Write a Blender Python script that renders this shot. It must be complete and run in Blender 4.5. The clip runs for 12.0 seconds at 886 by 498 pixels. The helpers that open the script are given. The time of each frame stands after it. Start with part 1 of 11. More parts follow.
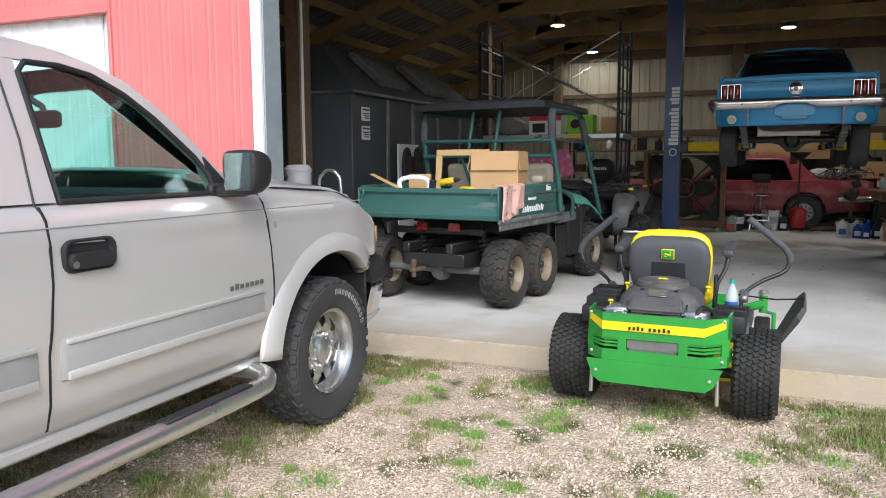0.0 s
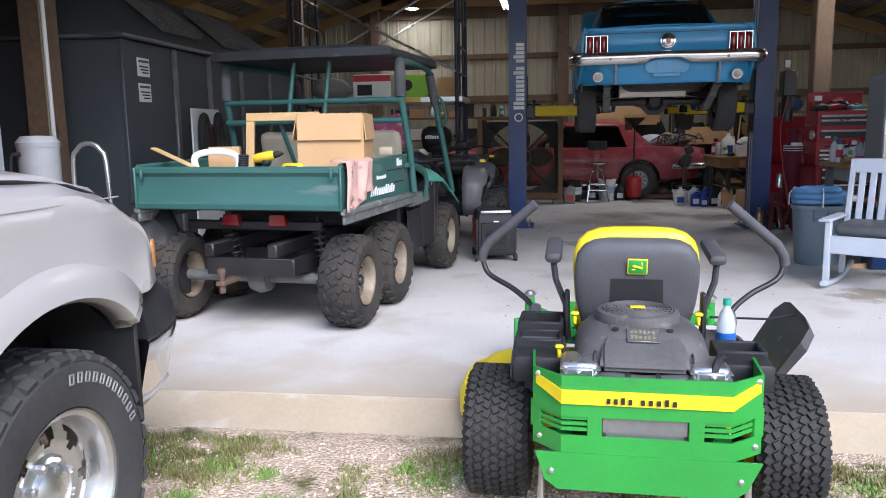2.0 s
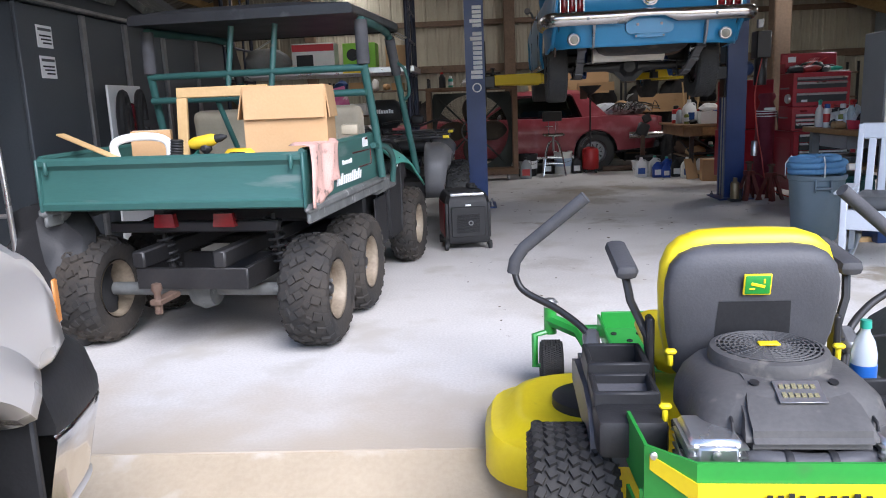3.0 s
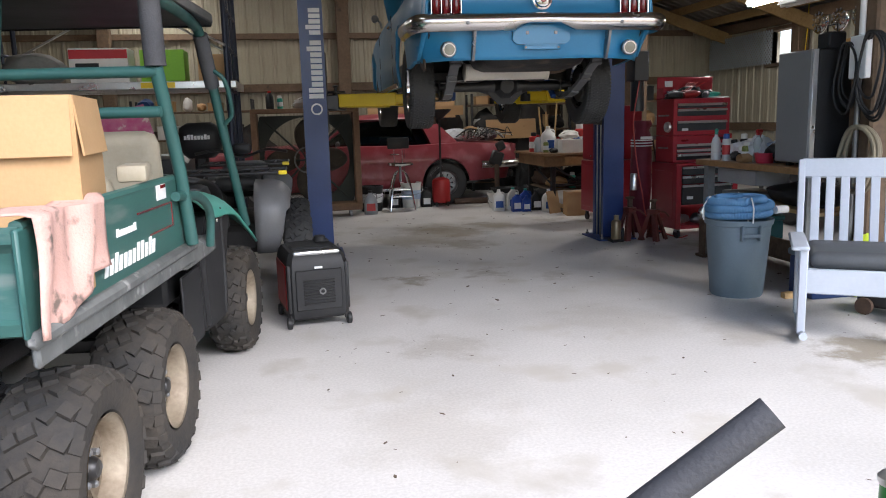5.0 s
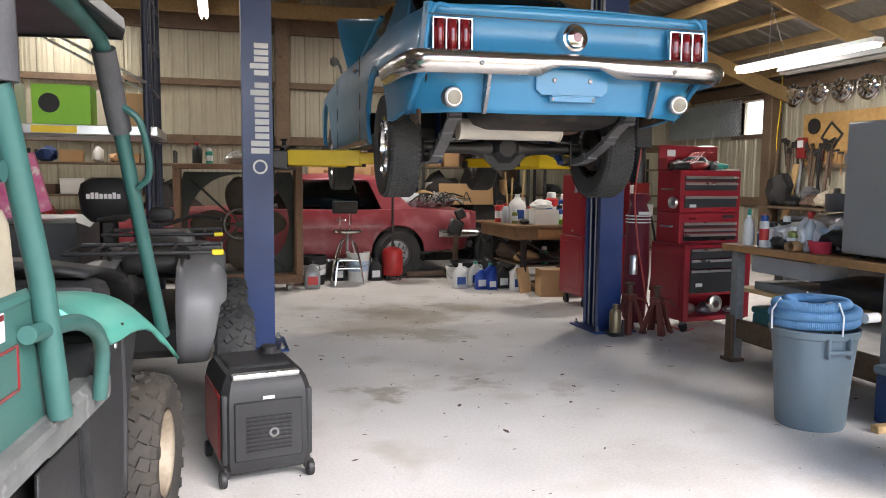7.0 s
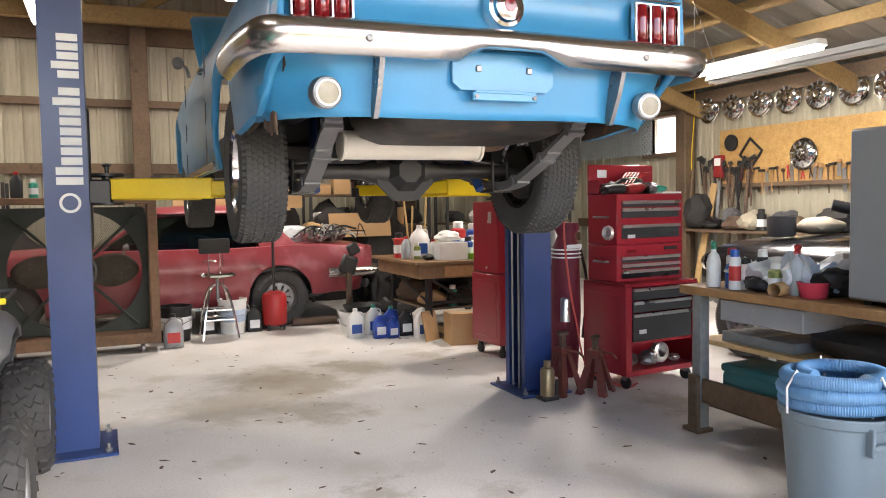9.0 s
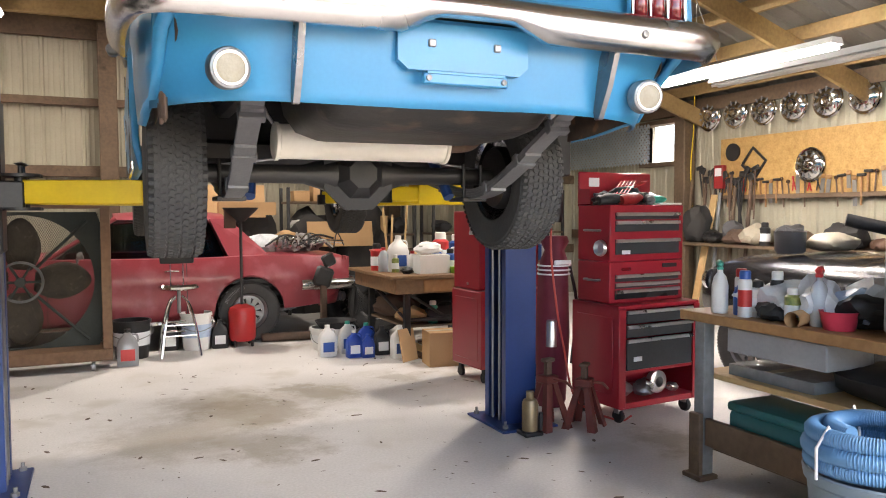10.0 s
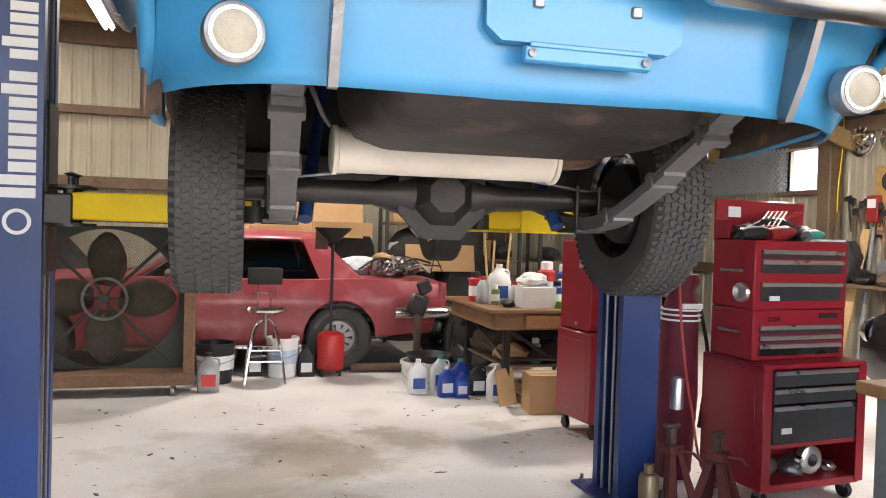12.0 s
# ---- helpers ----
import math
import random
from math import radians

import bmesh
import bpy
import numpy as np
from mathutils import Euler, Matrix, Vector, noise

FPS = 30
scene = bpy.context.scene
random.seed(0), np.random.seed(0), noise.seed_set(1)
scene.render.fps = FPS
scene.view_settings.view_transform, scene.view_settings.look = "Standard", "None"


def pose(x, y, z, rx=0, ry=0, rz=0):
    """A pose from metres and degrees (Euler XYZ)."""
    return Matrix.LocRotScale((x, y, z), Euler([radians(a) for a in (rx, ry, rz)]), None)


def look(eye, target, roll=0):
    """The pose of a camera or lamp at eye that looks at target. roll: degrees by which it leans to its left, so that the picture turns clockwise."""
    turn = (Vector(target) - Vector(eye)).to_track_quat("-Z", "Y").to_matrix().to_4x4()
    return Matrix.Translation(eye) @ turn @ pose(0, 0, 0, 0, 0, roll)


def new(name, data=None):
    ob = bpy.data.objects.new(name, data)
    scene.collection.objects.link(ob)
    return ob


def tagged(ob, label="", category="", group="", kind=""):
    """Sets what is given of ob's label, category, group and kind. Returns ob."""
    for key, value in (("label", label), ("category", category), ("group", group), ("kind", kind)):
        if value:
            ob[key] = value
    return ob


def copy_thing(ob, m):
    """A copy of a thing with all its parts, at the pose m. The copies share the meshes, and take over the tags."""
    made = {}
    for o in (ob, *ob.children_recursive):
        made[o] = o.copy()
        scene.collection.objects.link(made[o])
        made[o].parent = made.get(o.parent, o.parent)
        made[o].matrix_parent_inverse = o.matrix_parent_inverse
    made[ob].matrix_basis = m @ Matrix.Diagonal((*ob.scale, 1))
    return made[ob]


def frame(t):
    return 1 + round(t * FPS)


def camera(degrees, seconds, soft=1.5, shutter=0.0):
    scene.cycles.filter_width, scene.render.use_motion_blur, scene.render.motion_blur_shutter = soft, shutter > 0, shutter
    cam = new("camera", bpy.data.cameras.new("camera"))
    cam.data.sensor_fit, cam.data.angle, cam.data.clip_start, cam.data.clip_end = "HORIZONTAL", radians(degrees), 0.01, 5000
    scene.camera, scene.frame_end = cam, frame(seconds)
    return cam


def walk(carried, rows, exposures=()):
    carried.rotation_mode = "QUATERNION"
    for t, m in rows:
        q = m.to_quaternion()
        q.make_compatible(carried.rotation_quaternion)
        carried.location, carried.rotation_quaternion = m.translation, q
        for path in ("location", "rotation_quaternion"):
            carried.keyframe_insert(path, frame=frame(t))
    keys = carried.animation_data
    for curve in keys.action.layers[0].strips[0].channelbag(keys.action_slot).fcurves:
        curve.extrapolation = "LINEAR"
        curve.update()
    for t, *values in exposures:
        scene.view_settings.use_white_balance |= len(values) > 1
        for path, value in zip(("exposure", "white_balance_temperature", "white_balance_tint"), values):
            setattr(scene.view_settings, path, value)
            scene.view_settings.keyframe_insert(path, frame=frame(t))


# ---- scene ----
cam = camera(60.7, 12.0, soft=1.0)
METRES, EYE, TILT, LEAN, TURN = 8.5, 1.275, 0.0, 0.0, 22.4
ROWS = [
    (0.0, 0.0, 0.0, 0.0, -0.03, -6.57, 0.23),
    (0.5, 0.0022, 0.05, -0.0047, -4.85, -8.06, 0.04),
    (1.0, -0.0018, 0.1003, -0.0028, -7.2, -8.43, -0.06),
    (1.5, -0.0124, 0.1506, -0.0012, -11.29, -8.13, -0.19),
    (2.0, -0.009, 0.2083, -0.0033, -14.57, -8.88, 0.87),
    (2.5, -0.0153, 0.2617, -0.0035, -16.67, -9.71, 1.85),
    (3.0, -0.0151, 0.3116, -0.0031, -19.89, -10.97, 2.28),
    (5.0, 0.0413, 0.4995, -0.0006, -33.03, -9.7, 1.59),
    (5.5, 0.0455, 0.5427, 0.0002, -36.6, -9.1, 2.12),
    (6.0, 0.0563, 0.5808, 0.0026, -39.97, -8.26, 1.72),
    (6.5, 0.0797, 0.6246, 0.0037, -37.43, -6.46, 0.79),
    (7.0, 0.0935, 0.6612, 0.0056, -38.69, -5.31, -0.46),
    (7.5, 0.1135, 0.6925, 0.008, -44.28, -4.55, -2.7),
    (9.5, 0.2314, 0.7982, 0.0109, -46.44, -3.25, 1.12),
    (10.0, 0.2612, 0.813, 0.0115, -46.79, -2.83, 0.19),
    (10.5, 0.2851, 0.8367, 0.0149, -50.07, -1.02, 1.03),
    (11.0, 0.3096, 0.852, 0.0148, -45.45, -1.03, -0.06),
    (11.5, 0.3237, 0.8609, 0.0132, -40.44, -1.69, -1.3),
    (12.0, 0.321, 0.8678, 0.0154, -38.61, -1.26, -1.64),
]
walk(cam, [(t, pose(0, 0, EYE, TILT, LEAN, TURN) @ pose(METRES * x, METRES * y, METRES * z, 90 + pitch, roll, yaw)) for t, x, y, z, yaw, pitch, roll in ROWS],
     exposures=[(0.0, 0.75, 6300, 10), (1.0, 0.92, 6050, 13), (2.5, 1.2, 5900, 16), (3.2, 1.25, 5950, 16), (5.0, 1.38, 6250, 14), (6.0, 1.72, 6350, 14), (7.5, 2.48, 6620, 15), (9.5, 2.82, 6880, 16), (12.0, 2.86, 6750, 17)])

# ---- world and light ----
world = bpy.data.worlds.new("overcast_sky")
scene.world = world
world.use_nodes = True
wn = world.node_tree.nodes
sky = wn.new("ShaderNodeTexSky")
sky.sky_type = "NISHITA"
sky.sun_disc = False
sky.sun_elevation = radians(39)
sky.sun_rotation = radians(152)
sky.dust_density = 1.0
world.node_tree.links.new(sky.outputs[0], wn["Background"].inputs[0])
wn["Background"].inputs[1].default_value = 0.15

sun_data = bpy.data.lights.new("sun", "SUN")
sun_data.energy, sun_data.angle, sun_data.color = 2.2, radians(40), (1.0, 0.985, 0.96)
sun_ob = new("sun", sun_data)
sun_ob.matrix_world = look((7, -13, 12), (0, 0, 0))


# ---- helpers for meshes ----
def box(bm, c, s, bev=0.0, m=None, seg=1):
    """A box of centre c and size s, bevelled."""
    r = bmesh.ops.create_cube(bm, size=1.0)
    vs = r["verts"]
    for v in vs:
        v.co = Vector((v.co.x * s[0], v.co.y * s[1], v.co.z * s[2]))
    if bev > 0:
        es = list({e for v in vs for e in v.link_edges})
        o = bmesh.ops.bevel(bm, geom=es, offset=min(bev, 0.49 * min(s)), segments=seg, affect="EDGES", profile=0.5)
        vs = list({v for f in o["faces"] for v in f.verts} | {v for v in vs if v.is_valid})
    mm = Matrix.Translation(c) @ (m if m is not None else Matrix())
    for v in vs:
        v.co = mm @ v.co
    return vs


def ring_faces(bm, a, b, closed=True):
    n = len(a)
    for i in range(n if closed else n - 1):
        j = (i + 1) % n
        try:
            bm.faces.new((a[i], a[j], b[j], b[i]))
        except ValueError:
            pass


def loft(bm, rings, closed=True, caps=True):
    """Skin over rings of points of equal count."""
    vr = [[bm.verts.new(p) for p in ring] for ring in rings]
    for a, b in zip(vr, vr[1:]):
        ring_faces(bm, a, b, closed)
    if caps and closed:
        for r in (vr[0], vr[-1]):
            try:
                bm.faces.new(r)
            except ValueError:
                pass
    return vr


def tube(bm, pts, r, n=10, closed=False, flat=1.0):
    """A round bar along the points pts; r a radius or one for each point."""
    pts = [Vector(p) for p in pts]
    k = len(pts)
    rs = r if isinstance(r, (list, tuple)) else [r] * k
    rings, side = [], None
    for i, p in enumerate(pts):
        if closed:
            d = pts[(i + 1) % k] - pts[i - 1]
        else:
            d = pts[min(i + 1, k - 1)] - pts[max(i - 1, 0)]
        d.normalize()
        if side is None:
            side = d.orthogonal().normalized()
        side = (side - d * side.dot(d)).normalized()
        up = d.cross(side)
        rings.append([p + (side * math.cos(a) + up * math.sin(a) * flat) * rs[i] for a in [2 * math.pi * j / n for j in range(n)]])
    if closed:
        rings.append(rings[0])
    loft(bm, rings, True, not closed)


def curve_pts(pts, n=8):
    """A smooth line through pts (Catmull-Rom)."""
    p = [Vector(q) for q in pts]
    p = [p[0] * 2 - p[1]] + p + [p[-1] * 2 - p[-2]]
    out = []
    for i in range(1, len(p) - 2):
        for j in range(n):
            t = j / n
            out.append(0.5 * (2 * p[i] + (p[i + 1] - p[i - 1]) * t + (2 * p[i - 1] - 5 * p[i] + 4 * p[i + 1] - p[i + 2]) * t * t
                              + (3 * p[i] - p[i - 1] - 3 * p[i + 1] + p[i + 2]) * t ** 3))
    return out + [p[-2]]


def lathe(bm, prof, n=24, m=None, caps=True):
    """Turns the profile (radius, z) about z; m places it."""
    m = m if m is not None else Matrix()
    rings = [[m @ Vector((r * math.cos(a), r * math.sin(a), z)) for a in [2 * math.pi * j / n for j in range(n)]] for r, z in prof]
    return loft(bm, rings, True, caps)


def prism(bm, outline, lo, hi, axis="x", m=None):
    """An outline drawn in the two other axes, thickened along axis from lo to hi."""
    def put(a, b, c):
        v = {"x": (c, a, b), "y": (a, c, b), "z": (a, b, c)}[axis]
        return (m @ Vector(v)) if m is not None else Vector(v)
    return loft(bm, [[put(a, b, lo) for a, b in outline], [put(a, b, hi) for a, b in outline]])


def grid(bm, f, nu, nv):
    """A sheet f(u, v) with u and v from 0 to 1."""
    vs = [[bm.verts.new(f(i / nu, j / nv)) for i in range(nu + 1)] for j in range(nv + 1)]
    for a, b in zip(vs, vs[1:]):
        ring_faces(bm, a, b, False)
    return vs


def mesh_of(name, bm, material, smooth=38):
    bmesh.ops.recalc_face_normals(bm, faces=bm.faces)
    me = bpy.data.meshes.new(name)
    bm.to_mesh(me)
    bm.free()
    me.materials.append(material)
    if smooth:
        me.shade_smooth()
        me.set_sharp_from_angle(angle=radians(smooth))
    return me


def part(name, bm, material, parent=None, label="", smooth=38, thick=0.0):
    """Links a bmesh as one mesh object, under a thing or a part."""
    ob = new(name, mesh_of(name, bm, material, smooth))
    if parent is not None:
        ob.parent = parent
    if label:
        ob["label"] = label
    if thick:
        mod = ob.modifiers.new("thickness", "SOLIDIFY")
        mod.thickness, mod.offset = thick, -1
    return ob


def piece(name, me, parent, m, label=""):
    """One more object on a mesh that it shares with its like."""
    ob = new(name, me)
    ob.parent = parent
    ob.matrix_local = m
    if label:
        ob["label"] = label
    return ob


def thing(name, m, label, category, group="", kind=""):
    ob = new(name)
    ob.empty_display_size = 0.1
    ob.matrix_world = m
    return tagged(ob, label, category, group, kind)


def structure(name, bm, material, label, category, smooth=38):
    return tagged(part(name, bm, material, None, "", smooth), label, category, "", "structure")


B = bmesh.new


def boxes(*specs):
    """A new bmesh with boxes (c, s[, bevel])."""
    bm = B()
    for s in specs:
        box(bm, *s)
    return bm


def rod(pts, r, n=10):
    bm = B()
    tube(bm, pts, r, n)
    return bm


def turned(prof, n=24, m=None, caps=True):
    bm = B()
    lathe(bm, prof, n, m, caps)
    return bm


def rot(axis, deg):
    return Matrix.Rotation(radians(deg), 4, axis)


def at(x, y, z):
    return Matrix.Translation((x, y, z))


# ---- materials ----
def material(name, a, b=None, rough=0.5, metal=0.0, big=1.5, fine=60.0, mix=0.5, bump=0.1, stain=None, stain_at=0.62, coat=0.0, spec=0.5, island=0.0, stretch=(1, 1, 1), rough_var=0.12):
    """A surface of two close colours, mottled at two scales, with optional stains, fine relief and roughness that varies."""
    m = bpy.data.materials.new(name)
    m.use_nodes = True
    nt = m.node_tree
    n, l = nt.nodes, nt.links
    bs = n["Principled BSDF"]
    if max(a) < 0.1 and not metal:
        spec *= 0.6
    if b is None:
        b = tuple(min(1.0, c * 0.8) for c in a)
    tc = n.new("ShaderNodeTexCoord")
    mp = n.new("ShaderNodeMapping")
    mp.inputs["Scale"].default_value = stretch
    l.new(tc.outputs["Object"], mp.inputs[0])

    def tex(scale, detail):
        t = n.new("ShaderNodeTexNoise")
        t.inputs["Scale"].default_value, t.inputs["Detail"].default_value = scale, detail
        l.new(mp.outputs[0], t.inputs["Vector"])
        return t.outputs[0]

    def ramp(src, lo, hi, c0, c1):
        r = n.new("ShaderNodeValToRGB")
        r.color_ramp.elements[0].position, r.color_ramp.elements[1].position = lo, hi
        r.color_ramp.elements[0].color, r.color_ramp.elements[1].color = (*c0, 1), (*c1, 1)
        l.new(src, r.inputs[0])
        return r.outputs[0]

    def blend(fac, x, y, mode="MIX"):
        k = n.new("ShaderNodeMix")
        k.data_type, k.blend_type = "RGBA", mode
        if isinstance(fac, float):
            k.inputs[0].default_value = fac
        else:
            l.new(fac, k.inputs[0])
        l.new(x, k.inputs[6])
        l.new(y, k.inputs[7])
        return k.outputs[2]

    large, small = tex(big, 4.0), tex(fine, 3.0)
    col = ramp(large, 0.35, 0.7, a, b)
    col = blend(mix * 0.5, col, ramp(small, 0.35, 0.65, a, b))
    if island:
        oi = n.new("ShaderNodeObjectInfo")
        r = ramp(oi.outputs["Random"], 0.0, 1.0, (1 - island,) * 3, (1 + island * 0.3,) * 3)
        col = blend(1.0, col, r, "MULTIPLY")
    if stain:
        s = tex(big * 2.3, 6.0)
        f = ramp(s, stain_at, stain_at + 0.12, (0, 0, 0), (1, 1, 1))
        k = n.new("ShaderNodeRGB")
        k.outputs[0].default_value = (*stain, 1)
        col = blend(f, col, k.outputs[0])
    l.new(col, bs.inputs["Base Color"])
    bs.inputs["Metallic"].default_value = metal
    bs.inputs["Specular IOR Level"].default_value = spec
    rr = n.new("ShaderNodeMapRange")
    rr.inputs["To Min"].default_value, rr.inputs["To Max"].default_value = max(0.02, rough - rough_var), min(1, rough + rough_var)
    l.new(large, rr.inputs[0])
    l.new(rr.outputs[0], bs.inputs["Roughness"])
    if coat:
        bs.inputs["Coat Weight"].default_value, bs.inputs["Coat Roughness"].default_value = coat, 0.08
    if bump:
        bp = n.new("ShaderNodeBump")
        bp.inputs["Strength"].default_value, bp.inputs["Distance"].default_value = bump, 0.01
        l.new(small, bp.inputs["Height"])
        l.new(bp.outputs[0], bs.inputs["Normal"])
    return m


def glass(name, tint=(0.9, 0.95, 0.95), rough=0.0, weight=1.0):
    m = bpy.data.materials.new(name)
    m.use_nodes = True
    bs = m.node_tree.nodes["Principled BSDF"]
    bs.inputs["Base Color"].default_value = (*tint, 1)
    bs.inputs["Transmission Weight"].default_value = weight
    bs.inputs["Roughness"].default_value = rough
    bs.inputs["IOR"].default_value = 1.35
    return m


def glow(name, color, strength):
    m = bpy.data.materials.new(name)
    m.use_nodes = True
    bs = m.node_tree.nodes["Principled BSDF"]
    bs.inputs["Base Color"].default_value = (*color, 1)
    bs.inputs["Emission Color"].default_value = (*color, 1)
    bs.inputs["Emission Strength"].default_value = strength
    return m


def wood(name, a, b, rough=0.7, scale=1.0):
    return material(name, a, b, rough, big=2.0 * scale, fine=26 * scale, mix=0.9, bump=0.25, stretch=(1, 1, 1), stain=tuple(c * 0.55 for c in b), stain_at=0.66)


CONCRETE = material("concrete", (0.66, 0.635, 0.605), (0.48, 0.46, 0.43), 0.72, big=0.9, fine=70, bump=0.12, stain=(0.5, 0.47, 0.42), stain_at=0.56, mix=0.8, spec=0.35)
RAMP = material("stained_concrete", (0.46, 0.38, 0.27), (0.36, 0.29, 0.2), 0.85, big=1.5, fine=50, bump=0.3, stain=(0.5, 0.45, 0.38), stain_at=0.6)
GRASSFRESH = material("fresh_grass_blade", (0.15, 0.31, 0.05), (0.24, 0.34, 0.08), 0.65, big=7, fine=30, bump=0)
SOIL = material("gravel_soil", (0.74, 0.625, 0.52), (0.52, 0.43, 0.34), 0.95, big=1.6, fine=90, bump=0.8, mix=1.0, stain=(0.13, 0.14, 0.05), stain_at=0.55)
STONE = material("gravel_stone", (0.8, 0.69, 0.585), (0.58, 0.47, 0.38), 0.9, big=9, fine=60, bump=0.2)
GRASS = material("grass_blade", (0.22, 0.26, 0.075), (0.2, 0.165, 0.07), 0.7, big=5, fine=30, bump=0)
REDWALL = material("red_painted_metal", (0.66, 0.2, 0.19), (0.58, 0.16, 0.155), 0.42, big=1.2, fine=80, bump=0.03, stain=(0.4, 0.1, 0.09), stain_at=0.7)
WHITEMETAL = material("white_painted_metal", (0.78, 0.8, 0.8), (0.7, 0.72, 0.73), 0.4, big=1.2, bump=0.03)
# bluish grey that carries the shade on the jamb and the lattice
SHADEGREY = material("bluish_shade_grey", (0.46, 0.52, 0.56), (0.38, 0.44, 0.48), 0.4, metal=0.5, big=6, bump=0.05)
TANWALL = material("tan_metal_siding", (0.4, 0.37, 0.28), (0.32, 0.29, 0.215), 0.5, big=1.4, fine=50, bump=0.05, stain=(0.28, 0.23, 0.16), stain_at=0.68)
ROOFMETAL = material("roof_sheet_metal", (0.22, 0.21, 0.19), (0.15, 0.14, 0.12), 0.5, metal=0.3, big=1.2, bump=0.1)
OLDWOOD = wood("weathered_timber", (0.17, 0.11, 0.065), (0.09, 0.06, 0.038))
PALEWOOD = wood("pale_pine", (0.62, 0.42, 0.2), (0.5, 0.32, 0.13), 0.6)
RAFTER = wood("rafter_pine", (0.36, 0.24, 0.095), (0.22, 0.14, 0.055))
BENCHWOOD = wood("bench_wood", (0.4, 0.22, 0.09), (0.26, 0.13, 0.05), 0.55)
OSB = material("osb_board", (0.5, 0.31, 0.11), (0.34, 0.19, 0.06), 0.75, big=14, fine=55, mix=1.0, bump=0.2)
RUBBER = material("tyre_rubber", (0.04, 0.04, 0.041), (0.065, 0.064, 0.061), 0.75, big=5, fine=60, bump=0.25)
DUSTRUBBER = material("dusty_tyre_rubber", (0.024, 0.024, 0.024), (0.06, 0.05, 0.04), 0.8, big=4, fine=50, bump=0.3)
BLACKPLASTIC = material("black_plastic", (0.017, 0.017, 0.018), (0.03, 0.03, 0.031), 0.5, big=4, fine=90, bump=0.08)
GREYPLASTIC = material("dark_grey_plastic", (0.07, 0.07, 0.075), (0.1, 0.1, 0.105), 0.45, big=4, fine=120, bump=0.08)
BLACKMETAL = material("black_painted_steel", (0.014, 0.014, 0.015), (0.03, 0.028, 0.027), 0.42, metal=0.1, big=5, bump=0.06, stain=(0.09, 0.06, 0.04), stain_at=0.7)
GREYSTEEL = material("grey_steel", (0.3, 0.3, 0.3), (0.2, 0.2, 0.2), 0.4, metal=0.7, big=6, bump=0.06)
CHROME = material("chrome", (0.78, 0.78, 0.78), (0.62, 0.61, 0.6), 0.12, metal=1.0, big=4, bump=0.0, rough_var=0.06)
ALUMINIUM = material("brushed_aluminium", (0.68, 0.68, 0.67), (0.55, 0.55, 0.54), 0.3, metal=0.9, big=5, bump=0.03)
RUSTY = material("rusty_steel", (0.16, 0.1, 0.07), (0.09, 0.06, 0.045), 0.75, metal=0.3, big=8, bump=0.3)
WINDOWGLASS = glass("window_glass", (0.82, 0.9, 0.88))
DARKGLASS = glass("tinted_glass", (0.25, 0.3, 0.32))


def add_spots(m, spots, colour):
    """Soft-edged oil stains with ragged outlines at (x, y, radius, strength)."""
    nt = m.node_tree
    n, l = nt.nodes, nt.links
    bs = n["Principled BSDF"]
    src = bs.inputs["Base Color"].links[0].from_socket
    tc = n.new("ShaderNodeTexCoord")
    warp = n.new("ShaderNodeTexNoise")
    warp.inputs["Scale"].default_value, warp.inputs["Detail"].default_value, warp.inputs["Roughness"].default_value = 3.0, 12.0, 0.68
    l.new(tc.outputs["Object"], warp.inputs["Vector"])
    off = n.new("ShaderNodeVectorMath")
    off.operation = "MULTIPLY_ADD"
    l.new(warp.outputs["Color"], off.inputs[0])
    off.inputs[1].default_value, off.inputs[2].default_value = (1.1, 1.1, 0), (-0.55, -0.55, 0)
    pos = n.new("ShaderNodeVectorMath")
    l.new(tc.outputs["Object"], pos.inputs[0])
    l.new(off.outputs[0], pos.inputs[1])
    for x, y, r, k in spots:
        d = n.new("ShaderNodeVectorMath")
        d.operation = "DISTANCE"
        l.new(pos.outputs[0], d.inputs[0])
        d.inputs[1].default_value = (x, y, 0)
        mr = n.new("ShaderNodeMapRange")
        mr.interpolation_type = "SMOOTHSTEP"
        mr.inputs["From Min"].default_value, mr.inputs["From Max"].default_value = r * 0.25, r
        mr.inputs["To Min"].default_value, mr.inputs["To Max"].default_value = k, 0.0
        l.new(d.outputs["Value"], mr.inputs[0])
        mx = n.new("ShaderNodeMix")
        mx.data_type = "RGBA"
        l.new(mr.outputs[0], mx.inputs[0])
        l.new(src, mx.inputs[6])
        mx.inputs[7].default_value = (*colour, 1)
        src = mx.outputs[2]
    l.new(src, bs.inputs["Base Color"])


